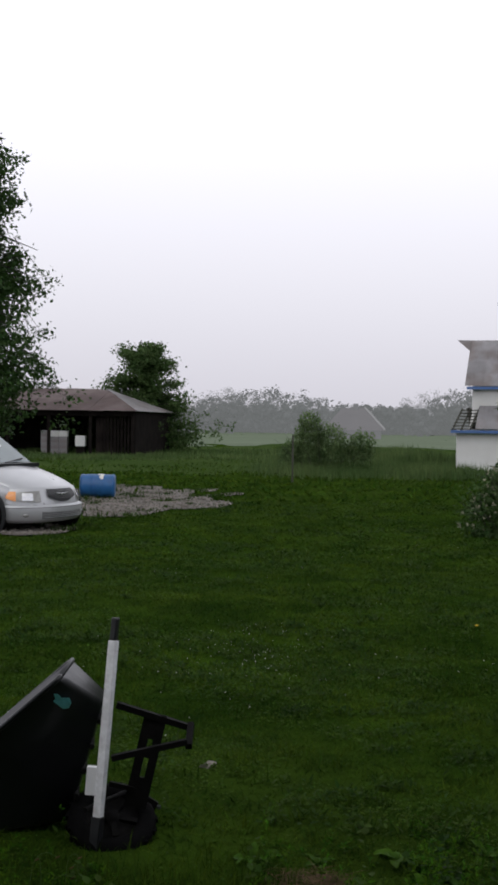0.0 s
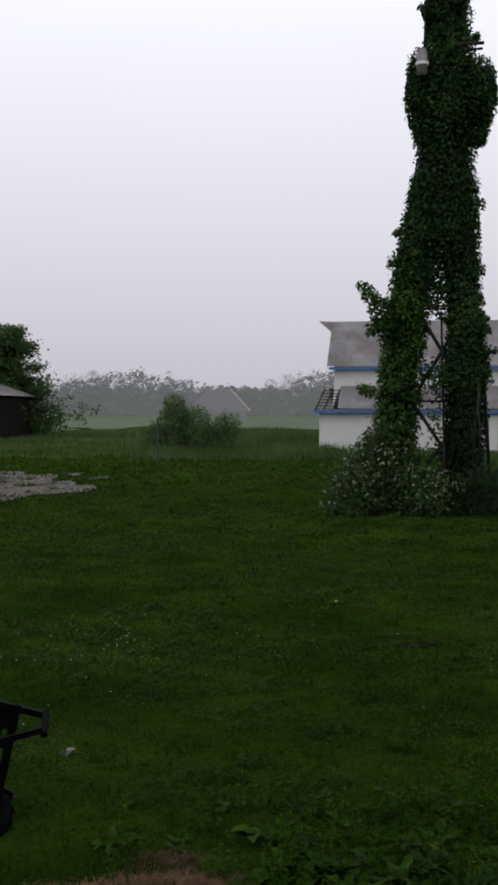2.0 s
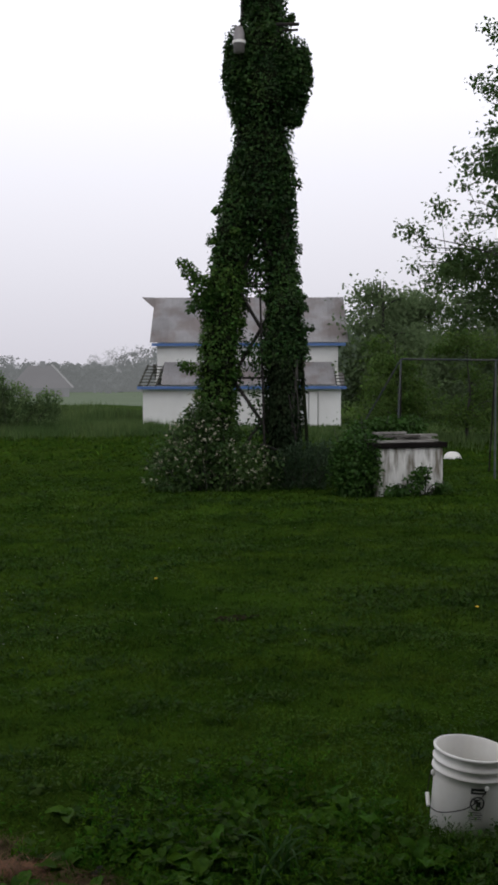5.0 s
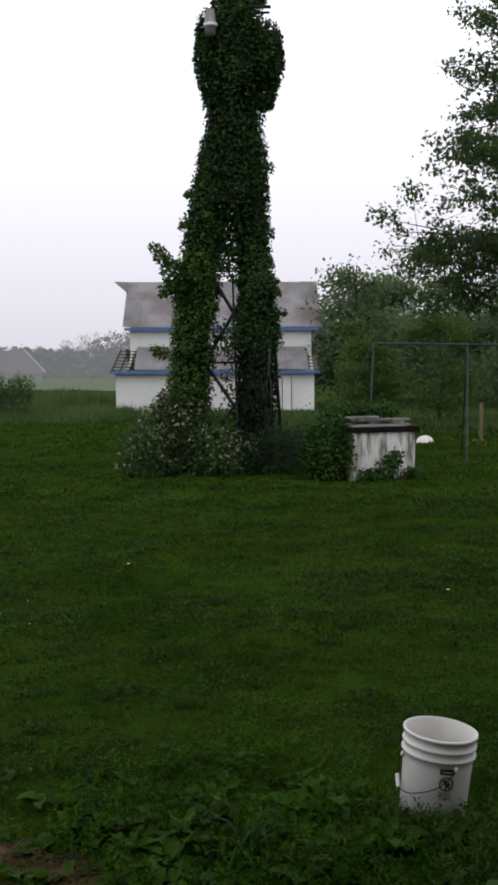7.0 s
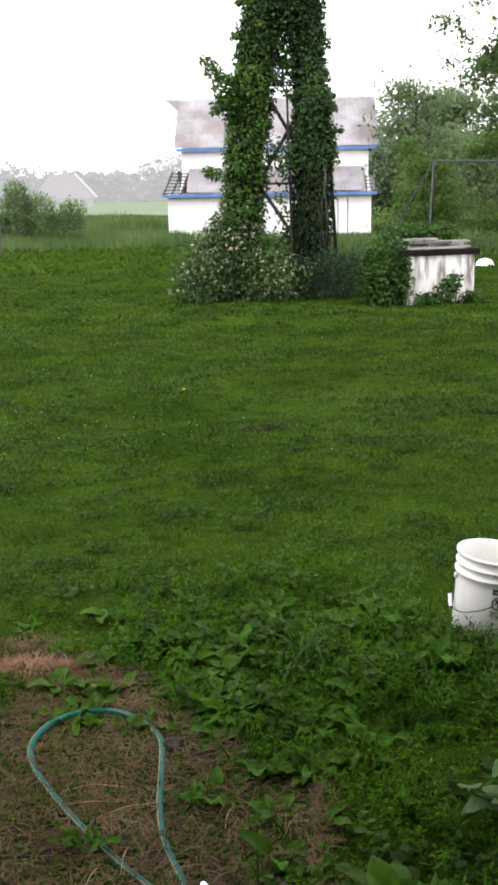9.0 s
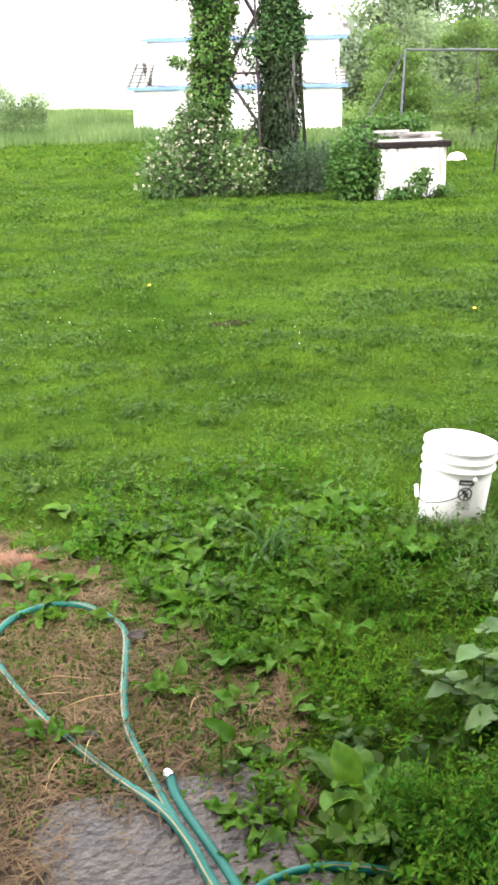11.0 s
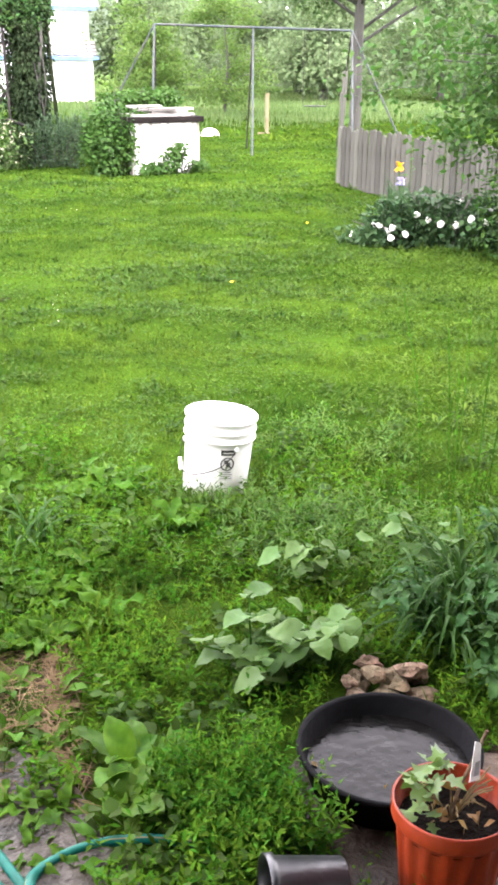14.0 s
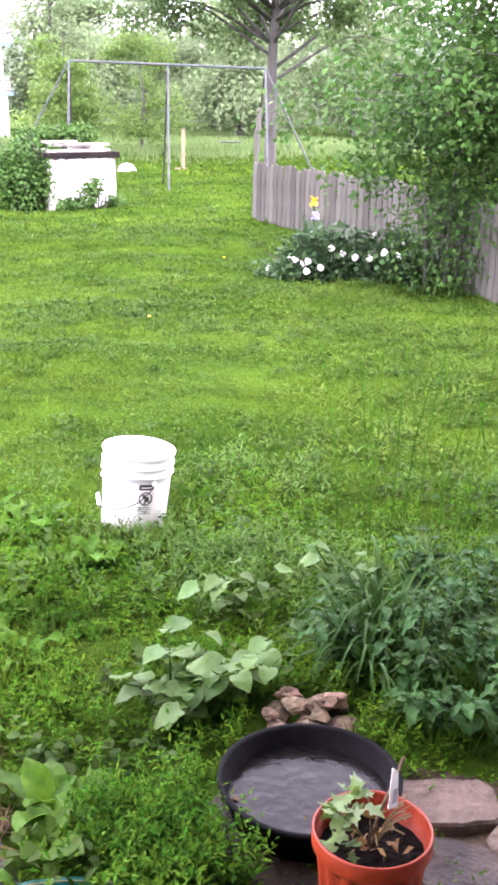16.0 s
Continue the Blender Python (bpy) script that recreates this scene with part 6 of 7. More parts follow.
    part("grip", block(-0.014, 0.014, -0.014, 0.014, L, L + 0.09, frame_m, bevel=0.006), M_black_plastic, post)
    part("shoe", block(-0.020, 0.020, -0.020, 0.020, -0.14, 0.004, frame_m, bevel=0.004), M_black_plastic, post)
    for k in (-0.03, -0.10):
        part("bolt", blob(0.006, 0.006, 0.006, frame_m @ Matrix.Translation((0, -0.024, k))), M_chrome, post)
    part("strut", block(-0.022, 0.022, -0.012, 0.012, 0, 0.11, pose(-0.112, -0.06, 0.20, 0, 4, 0)), M_bright_steel, c, "short pale metal strut")
    # black tow frame
    def flat(pts, w, name="frame_bar"):
        bm = bmesh.new()
        tube(bm, pts, w, 4)
        part(name, bm, M_black_steel, c)
    flat([(-0.02, -0.02, 0.545), (0.275, 0.02, 0.445)], 0.017)
    flat([(-0.02, -0.16, 0.375), (0.265, -0.10, 0.425)], 0.016)
    flat([(0.275, 0.02, 0.46), (0.272, -0.10, 0.405)], 0.018)
    def across(u, t):
        """A place on the slotted plate: u over its width, t down its length."""
        return (0.092 + 0.088 * u - 0.078 * t, 0.012 - 0.03 * t, 0.512 - 0.018 * u - 0.365 * t)

    for u0, u1, t0, t1 in ((0, 0.4, 0, 1), (0.62, 1, 0, 1), (0.4, 0.62, 0, 0.27), (0.4, 0.62, 0.38, 0.47), (0.4, 0.62, 0.68, 1)):
        part("strap", plate([across(u0, t0), across(u0, t1), across(u1, t1), across(u1, t0)], 0.012), M_black_steel, c, "flat slotted steel plate")
    lip = ring((mouth_a[0] - 0.006, mouth_a[1] + 0.004), mouth_b, -0.07, 0.27)
    part("rolled_lip", tube(bmesh.new(), lip + lip[:1], 0.011, 8), M_black_plastic, c, "", True)
    for k in range(4):
        part("tub_rib", bar((-0.088 - 0.03 * k, -0.005, 0.47 - 0.10 * k), (-0.115 - 0.03 * k, 0.19, 0.47 - 0.10 * k), 0.012, 6), M_black_steel, c)
    flat([(-0.04, -0.05, 0.24), (0.05, -0.02, 0.21), (0.145, 0.0, 0.14)], 0.013)
    part("axle", bar((-0.12, -0.15, 0.17), (0.02, 0.10, 0.16), 0.010), M_black_steel, c)
    part("axle_cap", blob(0.010, 0.008, 0.010, pose(0.152, -0.01, 0.135)), M_steel, c)
    # leaning wheel
    wm = pose(-0.035, 0.0, 0.075, 27, 9, 0) @ Matrix.Scale(1.1, 4)
    rim = part("wheel", lathe([(0.0, 0.03), (0.025, 0.032), (0.03, 0.012), (0.085, 0.006), (0.10, 0.022), (0.10, -0.022), (0.085, -0.006), (0.0, -0.02)], 30, wm), M_black_steel, c, "dirty black wheel with a knobbly tyre", True)
    tyre = part("tyre", lathe([(0.095, 0.022), (0.11, 0.034), (0.14, 0.032), (0.158, 0.018), (0.162, 0.0), (0.158, -0.018), (0.14, -0.032), (0.11, -0.034), (0.095, -0.022)], 44, wm), M_rubber, rim, "", True)
    for k in range(5):
        am = wm @ Matrix.Rotation(k * 2 * math.pi / 5, 4, "Z")
        part("spoke", block(0.025, 0.09, -0.010, 0.010, 0.008, 0.024, am), M_black_steel, rim)
    bm = bmesh.new()
    for k in range(36):
        am = wm @ Matrix.Rotation(k * 2 * math.pi / 36, 4, "Z")
        box(bm, 0.154, 0.166, -0.006, 0.006, -0.02 + 0.02 * (k % 2), 0.02 * (k % 2), am)
    part("tread", bm, M_rubber, tyre)
    return c


yard_cart()


# ---- near the house: bucket, basin, pots, hose ----
def bucket():
    x, y = 1.96, 3.41
    b = thing("bucket", x, y, -0.012, "white plastic five-gallon bucket leaning in the weeds", "bucket")
    b.scale = (0.905, 0.905, 0.905)
    lean = Matrix.Rotation(radians(5.5), 4, Vector((0.51, 0.86, 0)))
    prof = [(0.0, 0.012), (0.128, 0.012), (0.130, 0.0), (0.134, 0.004), (0.1415, 0.25), (0.143, 0.282), (0.152, 0.284), (0.152, 0.292), (0.1435, 0.294), (0.1440, 0.320), (0.152, 0.322), (0.152, 0.330), (0.1445, 0.332), (0.146, 0.362), (0.153, 0.364), (0.153, 0.374), (0.146, 0.376), (0.142, 0.372), (0.139, 0.26), (0.128, 0.018), (0.0, 0.018)]
    bm = lathe(prof, 48, lean)
    part("shell", bm, M_white_plastic, b, "scuffed white plastic shell", True)
    face = math.atan2(-0.86, -0.51)

    def on(a, z, r=None):
        r = (0.134 + 0.03 * z) if r is None else r
        return lean @ Vector((r * math.cos(a), r * math.sin(a), z))

    ear0, ear1 = face - 1.25, face + 1.9
    for a in (ear0, face + 0.55):
        part("ear", blob(0.009, 0.009, 0.013, Matrix.Translation(on(a, 0.262, 0.148))), M_white_plastic, b, "", True)
    # wire handle hanging down in front
    pts = [on(face + 0.55, 0.262, 0.152), on(face + 0.35, 0.225, 0.156), on(face + 0.05, 0.185, 0.160), on(face - 0.35, 0.155, 0.164), on(face - 0.8, 0.13, 0.156), on(face - 1.25, 0.135, 0.158), on(face - 1.45, 0.165, 0.158), on(face - 1.6, 0.25, 0.152)]
    h = part("handle", tube(bmesh.new(), smooth_line(pts, 6), 0.0022, 6), M_iron, b, "thin wire handle")
    part("grip", bar(on(face - 1.15, 0.128, 0.158), on(face - 1.42, 0.165, 0.158), 0.008, 10), M_white_plastic, h)
    # warning label: a dark header, a ringed mark and bars for the small print
    M_ink = material("black_ink", (0.015, 0.015, 0.015), (0.02, 0.02, 0.02), scale=20, rough=0.5, bump=0)
    M_paper = material("label_paper", (0.62, 0.61, 0.58), (0.68, 0.67, 0.64), scale=20, rough=0.5, bump=0)
    la, lw = face + 0.33, 0.22

    def strip(name, a0, a1, z0, z1, mat, parent, lift, label=""):
        bm = bmesh.new()
        k = 8
        lo = [bm.verts.new(on(a0 + (a1 - a0) * i / k, z0, 0.134 + 0.03 * z0 + lift)) for i in range(k + 1)]
        hi = [bm.verts.new(on(a0 + (a1 - a0) * i / k, z1, 0.134 + 0.03 * z1 + lift)) for i in range(k + 1)]
        for i in range(k):
            bm.faces.new((lo[i], lo[i + 1], hi[i + 1], hi[i]))
        return part(name, bm, mat, parent, label)

    lab = strip("label", la - lw, la + lw, 0.125, 0.245, M_paper, b, 0.0012, "printed warning label")
    strip("header", la - lw, la + lw, 0.238, 0.262, M_ink, lab, 0.0022)
    strip("header_text", la - lw * 0.7, la + lw * 0.7, 0.247, 0.251, M_paper, lab, 0.0030)
    ringp = [on(la + 0.19 * math.cos(t), 0.200 + 0.027 * math.sin(t), 0.1415) for t in [k * math.pi / 12 for k in range(25)]]
    part("ring", tube(bmesh.new(), ringp, 0.0032, 5, False), M_ink, lab)
    part("slash", bar(on(la - 0.13, 0.219, 0.142), on(la + 0.13, 0.181, 0.142), 0.003, 5), M_ink, lab)
    strip("mark", la - 0.04, la + 0.09, 0.186, 0.208, M_ink, lab, 0.0024)
    strip("mark", la - 0.10, la + 0.0, 0.202, 0.218, M_ink, lab, 0.0026)
    for k in range(4):
        strip("print_line", la - lw * 0.85, la + lw * (0.8 - 0.15 * (k % 2)), 0.134 + 0.009 * k, 0.137 + 0.009 * k, M_ink, lab, 0.0022)
    return b


bucket()


def basin():
    x, y = 1.50, 1.665
    t = thing("rubber_basin", x, y, 0.012, "round black rubber basin half full of rainwater", "basin")
    t.scale = (1.0, 1.0, 0.80)
    part("shell", lathe([(0.0, 0.0), (0.170, 0.0), (0.180, 0.006), (0.205, 0.106), (0.213, 0.110), (0.213, 0.122), (0.205, 0.124), (0.198, 0.118), (0.178, 0.022), (0.168, 0.014), (0.0, 0.014)], 64), M_rubber, t, smooth=True)
    M_water = material("rain_water", (0.003, 0.0029, 0.0027), (0.008, 0.0076, 0.0068), scale=16, rough=0.16, bump=0.16, fine=38, spec=0.05, stain=(0.006, 0.006, 0.006), stain_scale=12, stain_amount=0.6)
    part("water", lathe([(0.0, 0.062), (0.05, 0.0624), (0.10, 0.0618), (0.150, 0.0622), (0.1862, 0.062)], 64), M_water, t, "still dark rainwater", True)
    bm = bmesh.new()
    for q in [(0, 0, 0), (0.008, 0.014, 0.001), (0, 0.026, 0), (-0.008, 0.012, 0.002)]:
        bm.verts.new((q[0] - 0.155, q[1] + 0.06, q[2] + 0.066))
    bm.faces.new(bm.verts[:])
    part("fallen_leaf", bm, M_straw, t)
    return t


basin()


def flower_pot():
    x, y = 1.402, 1.335
    p = thing("flower_pot", x, y, 0.012, "orange plastic nursery pot with a wilting plant", "flower pot")
    p.scale = (0.97, 0.97, 0.89)
    prof = [(0.0, 0.0), (0.092, 0.0), (0.096, 0.006), (0.112, 0.195), (0.1135, 0.198), (0.122, 0.200), (0.1235, 0.205), (0.1235, 0.238), (0.122, 0.242), (0.1185, 0.242), (0.117, 0.236), (0.109, 0.17), (0.0, 0.166)]
    bm = lathe(prof, 96)
    for v in bm.verts:
        if 0.005 < v.co.z < 0.196 and v.co.xy.length > 0.09:
            a = math.atan2(v.co.y, v.co.x)
            k = 1 + 0.018 * (1 if math.cos(a * 16) > 0 else -1)
            v.co.x, v.co.y = v.co.x * k, v.co.y * k
    part("shell", bm, M_terracotta, p, "ribbed orange plastic shell", True)
    part("soil", lathe([(0.0, 0.190), (0.04, 0.184), (0.08, 0.190), (0.1105, 0.181)], 32), M_soil, p, "dark wet potting soil", True)
    M_dry = foliage("dry_leaves", (0.10, 0.052, 0.015), (0.19, 0.125, 0.03), island=0.3, rough=0.8)
    M_fresh = foliage("maple_leaves", (0.045, 0.105, 0.010), (0.08, 0.15, 0.018), island=0.25)
    r2 = np.random.default_rng(4)
    stem = [(-0.005, 0.0, 0.17), (0.005, -0.005, 0.26), (0.03, -0.01, 0.33), (0.062, -0.012, 0.405)]
    part("stem", tube(bmesh.new(), smooth_line(stem, 4), 0.004, 6), M_rock, p, "bare reddish stem")
    for k in range(14):
        a = r2.uniform(0, 6.28)
        e = (0.08 * math.cos(a), 0.07 * math.sin(a), 0.25 + r2.uniform(0, 0.06))
        part("twig", tube(bmesh.new(), smooth_line([(0, 0, 0.18), (e[0] * 0.5, e[1] * 0.5, 0.255), e], 4), 0.0018, 5), M_straw, p)
    n = 44
    pos = np.column_stack([r2.normal(-0.01, 0.045, n), r2.normal(0.0, 0.045, n), r2.uniform(0.20, 0.275, n)])
    part("dry_foliage", scatter("dry", LEAF, pos, turns(n, rng.uniform(-1.4, 0.4, n), None, 0.8), rng.uniform(0.016, 0.04, n)), M_dry, p, "curled brown leaves")
    n = 30
    c = np.array([(-0.07, 0.045, 0.30), (-0.05, 0.06, 0.27), (-0.03, 0.02, 0.31), (-0.085, 0.0, 0.26), (0.0, 0.05, 0.27)])[r2.integers(0, 5, n)]
    part("foliage", scatter("fresh", MAPLE, c + r2.normal(0, 0.018, (n, 3)), turns(n, rng.uniform(-0.4, 0.5, n), None, 0.4), rng.uniform(0.028, 0.052, n)), M_fresh, p, "fresh light green leaves")
    tag = part("plant_tag", plate([(0.010, -0.03, 0.305), (0.038, -0.028, 0.300), (0.040, -0.02, 0.385), (0.022, -0.022, 0.40)], 0.0012), M_white_plastic, p, "white plastic plant tag")
    part("tag_print", plate([(0.018, -0.0325, 0.318), (0.032, -0.0315, 0.316), (0.034, -0.0285, 0.35), (0.022, -0.0295, 0.35)], 0.0006), M_bumper, tag)
    return p


flower_pot()


def fallen_pot():
    t = thing("nursery_pot", 1.10, 1.395, 0.024, "black plastic nursery pot lying on its side", "flower pot", rz=-18)
    prof = [(0.0, 0.0), (0.056, 0.0), (0.060, 0.004), (0.072, 0.155), (0.078, 0.156), (0.078, 0.175), (0.074, 0.176), (0.070, 0.15), (0.057, 0.006), (0.0, 0.006)]
    part("shell", lathe([(r * 0.9, z * 0.9) for r, z in prof], 40, pose(0.08, 0, 0.064, 0, -86, 0)), M_black_plastic, t, smooth=True)


fallen_pot()


def hose_line(points, lift=0.0):
    return smooth_line([(x, y, 0.020 + z + lift) for x, y, z in points], 8)


def hose():
    h = thing("garden_hose", 0.45, 2.5, 0.012, "green garden hose with a yellow stripe looped on bare ground", "hose")
    o = Vector((0.45, 2.5, 0.012))
    main = [(0.72, 1.35, 0.0), (0.66, 1.55, 0), (0.62, 1.70, 0), (0.598, 1.81, 0.004), (0.58, 1.93, 0.012), (0.545, 2.06, 0.012), (0.46, 2.24, 0), (0.37, 2.44, 0), (0.29, 2.66, 0), (0.235, 2.88, 0), (0.243, 3.0, 0.01), (0.31, 3.095, 0.015), (0.42, 3.14, 0.015), (0.525, 3.11, 0.01), (0.60, 3.01, 0), (0.62, 2.9, 0), (0.585, 2.72, 0), (0.55, 2.55, 0), (0.535, 2.4, 0), (0.55, 2.2, 0), (0.565, 2.05, 0), (0.585, 1.9, 0), (0.60, 1.75, 0), (0.58, 1.5, 0), (0.5, 1.3, 0)]
    end = [(0.592, 2.165, 0.012), (0.590, 2.115, 0.005), (0.600, 2.04, 0), (0.612, 1.97, 0), (0.636, 1.841, 0), (0.655, 1.72, 0), (0.70, 1.5, 0), (0.8, 1.3, 0)]
    tail = [(1.05, 1.66, -0.004), (0.95, 1.73, 0), (0.882, 1.764, 0), (0.843, 1.777, 0), (0.78, 1.784, 0), (0.73, 1.777, 0), (0.69, 1.757, 0.006), (0.66, 1.715, 0.024), (0.62, 1.62, 0.03), (0.55, 1.45, 0.01), (0.4, 1.3, 0)]
    for pts in (main, end, tail):
        line = [p - o for p in hose_line(pts)]
        body = part("hose_run", tube(bmesh.new(), line, 0.0115, 12), M_hose, h, smooth=True)
        if pts is end:
            continue
        stripe = [p + Vector((-0.007, -0.002, 0.0086)) for p in line]
        part("stripe", tube(bmesh.new(), stripe, 0.0024, 5), M_yellow, body)
    d = (Vector((0.592, 2.165, 0)) - Vector((0.606, 2.09, 0))).normalized()
    e = Vector((0.592, 2.165, 0.034)) - o
    f = part("coupling", bar(e - d * 0.004, e + d * 0.016, 0.0130, 12), M_chrome, h, "pale metal hose coupling")
    part("tip", bar(e + d * 0.016, e + d * 0.024, 0.009, 12), M_chrome, f)


hose()


# ---- plants near the house ----
def big_leaf(length, width, fold=0.25, sag=0.3, wavy=0.05, n=16, heart=False, seed=0):
    """A broad leaf along +y on a short stalk, folded at its rib and bent down at its tip."""
    r2 = random.Random(seed)
    bm = bmesh.new()
    rows = []
    stalk = 0.22 * length
    for i in range(n + 1):
        t = i / n
        u = min(1.0, (0.16 if heart else 0.07) + (0.84 if heart else 0.93) * t)
        w = width / 2 * math.sin(math.pi * u ** (0.8 if heart else 0.9)) ** 0.75
        w = max(w, 0.004)
        z = 0.35 * length * (t * 0.6) - sag * length * t * t
        row = []
        for s in (-1, -0.5, 0, 0.5, 1):
            edge = 0.010 * length * math.sin(t * 30 - abs(s) * 4.2) * min(1, abs(s) * 2) + wavy * length * math.sin(t * 11 + s * 2 + seed) * abs(s) + r2.uniform(-0.0015, 0.0015) * length
            row.append(bm.verts.new((s * w, stalk + t * length - (0.06 * length * (abs(s) if heart and i == 0 else 0)), z + fold * abs(s) * w + edge + 0.09 * length)))
        rows.append(row)
    for a, b in zip(rows, rows[1:]):
        for k in range(4):
            bm.faces.new((a[k], a[k + 1], b[k + 1], b[k]))
    base = rows[0][2].co.copy()
    tube(bm, [(0, 0, 0), (0, stalk * 0.55, base.z * 0.65), base], [0.010 * length / 0.1 * 0.3 + 0.001, 0.003, 0.0025], 5)
    me = bpy.data.meshes.new("leaf")
    bm.to_mesh(me)
    bm.free()
    me.polygons.foreach_set("use_smooth", [True] * len(me.polygons))
    return me


def rosette(name, x, y, label, mat, leaves, shapes, scale, tilt=(5, 35), group="", z=0.0, spread=0.01, category="plant"):
    t = thing(name, x, y, gz(x, y) + z, label, category, group)
    r2 = random.Random(int(x * 1000 + y * 77))
    for k in range(leaves):
        me = shapes[r2.randrange(len(shapes))]
        if not me.materials:
            me.materials.append(mat)
        ob = new("leaf", me)
        ob.parent = t
        s = scale * r2.uniform(0.65, 1.15)
        a = k * 2.4 + r2.uniform(-0.4, 0.4)
        ob.matrix_basis = Matrix.Translation((r2.gauss(0, spread), r2.gauss(0, spread), 0)) @ Matrix.Rotation(a, 4, "Z") @ Matrix.Rotation(radians(r2.uniform(*tilt)), 4, "X") @ Matrix.Rotation(radians(r2.uniform(-20, 20)), 4, "Y") @ Matrix.Scale(s, 4)
    return t


dock = [big_leaf(0.18, 0.115, 0.26, 0.26, 0.03, seed=k) for k in range(6)]
dock_low = [big_leaf(0.19, 0.12, 0.28, 0.34, 0.035, seed=k + 7) for k in range(4)]
plantain = [big_leaf(0.10, 0.050, 0.35, 0.35, 0.03, seed=k) for k in range(4)]
ragged = [big_leaf(0.11, 0.034, 0.3, 0.45, 0.10, n=16, seed=k) for k in range(4)]
heart = [big_leaf(0.074, 0.070, 0.16, 0.45, 0.03, heart=True, seed=k) for k in range(4)]
for x, y, n, s in ((0.99, 1.995, 8, 0.68), (0.94, 1.87, 5, 0.72), (1.09, 1.91, 6, 0.56), (1.02, 2.62, 7, 0.5), (0.86, 3.02, 8, 0.6), (0.74, 3.2, 6, 0.55), (1.05, 3.02, 6, 0.5), (0.80, 2.87, 7, 0.5), (0.87, 2.67, 7, 0.5), (1.0, 2.69, 6, 0.5), (0.91, 3.58, 7, 0.40), (1.19, 3.66, 7, 0.40), (1.34, 3.44, 7, 0.38), (0.36, 3.38, 7, 0.5), (0.46, 3.26, 7, 0.5), (0.57, 3.31, 6, 0.45), (1.18, 3.27, 6, 0.5), (0.93, 3.3, 7, 0.55)):
    rosette("dock_plant", x, y, "broad-leaved dock plant in the weeds", M_dock if y < 2.2 else M_broad, n, dock if y < 2.2 else dock_low, s, (8, 46) if y < 2.2 else (-2, 34), "dock plants", category="weed")
r3 = random.Random(12)
spots = [(0.99, 2.67), (0.82, 2.94), (1.0, 2.55), (0.9, 2.78), (0.73, 2.02), (1.26, 2.98), (1.01, 3.71), (1.12, 3.56), (0.49, 3.52), (0.40, 3.30), (0.46, 3.24), (0.52, 3.30), (0.36, 3.34), (0.78, 3.3), (0.95, 3.25), (1.1, 3.1), (0.86, 3.55), (1.3, 3.4), (1.4, 3.7), (0.85, 2.45), (0.92, 2.36), (0.80, 2.28),
         (0.7, 3.75), (1.25, 3.85), (0.25, 3.9), (0.05, 3.95), (1.6, 3.8), (0.6, 3.95), (0.95, 4.05), (1.5, 3.2), (1.65, 3.45), (0.74, 2.62)]
for x, y in spots:
    rosette("plantain", x + r3.uniform(-0.03, 0.03), y + r3.uniform(-0.03, 0.03), "low rosette of plantain leaves on bare earth", M_broad, r3.randrange(6, 10), plantain, r3.uniform(0.6, 1.0), (-5, 38), "plantains by the hose", category="weed")
for k in range(80):
    x, y = r3.uniform(0.30, 1.75), r3.uniform(2.5, 3.75)
    if float(bare(x, y)) > 0.55 or float(taken(x, y)) or math.hypot(x - 1.96, y - 3.41) < 0.3 or (x > 1.3 and y < 3.0):
        continue
    if k % 3:
        rosette("dock_plant", x, y, "broad-leaved dock plant in the weeds", M_broad, r3.randrange(5, 9), dock_low, r3.uniform(0.28, 0.52), (-2, 36), "dock plants", category="weed", z=r3.uniform(0, 0.04))
    else:
        rosette("dandelion", x, y, "ragged dandelion leaves among the weeds", M_broad, r3.randrange(7, 11), ragged, r3.uniform(0.8, 1.3), (5, 45), "dandelions by the hose", category="weed", z=r3.uniform(0, 0.03))
for x, y in ((0.75, 1.96), (0.70, 2.0), (0.80, 1.92), (0.62, 3.02), (0.84, 2.12), (0.66, 2.55), (0.34, 2.42), (0.70, 1.825), (0.76, 1.74), (0.40, 3.13), (0.45, 3.11), (0.36, 3.10)):
    rosette("dandelion", x, y, "ragged dandelion leaves on bare earth", M_broad, 9, ragged, r3.uniform(0.7, 1.0), (5, 40), "dandelions by the hose", category="weed")


def leafy_plant(name, x, y, label, mat, shapes, stems, height, reach, leaves, scale, lean=(0, 0), category="plant", group="", seed=0):
    """Upright stems with large leaves along them."""
    r2 = random.Random(seed)
    t = thing(name, x, y, gz(x, y), label, category, group)
    for k in range(stems):
        a = r2.uniform(0, 6.28)
        e = Vector((lean[0] + reach * math.cos(a) * r2.uniform(0.3, 1), lean[1] + reach * math.sin(a) * r2.uniform(0.3, 1), height * r2.uniform(0.65, 1.05)))
        line = smooth_line([(0, 0, -0.01), (e.x * 0.35, e.y * 0.35, e.z * 0.6), e], 4)
        part("stem", tube(bmesh.new(), line, [0.004, 0.004, 0.004, 0.0035, 0.0035, 0.003, 0.003, 0.0025, 0.002], 5), M_broad, t)
        for j in range(leaves):
            f = 0.35 + 0.65 * (j + 1) / leaves
            p = line[min(len(line) - 1, int(f * (len(line) - 1)))]
            me = shapes[r2.randrange(len(shapes))]
            if not me.materials:
                me.materials.append(mat)
            ob = new("leaf", me)
            ob.parent = t
            ob.matrix_basis = Matrix.Translation(p) @ Matrix.Rotation(j * 2.4 + a + r2.uniform(-0.5, 0.5), 4, "Z") @ Matrix.Rotation(radians(r2.uniform(-28, 8)), 4, "X") @ Matrix.Rotation(radians(r2.uniform(-15, 15)), 4, "Y") @ Matrix.Scale(scale * r2.uniform(0.6, 1.15), 4)
    return t


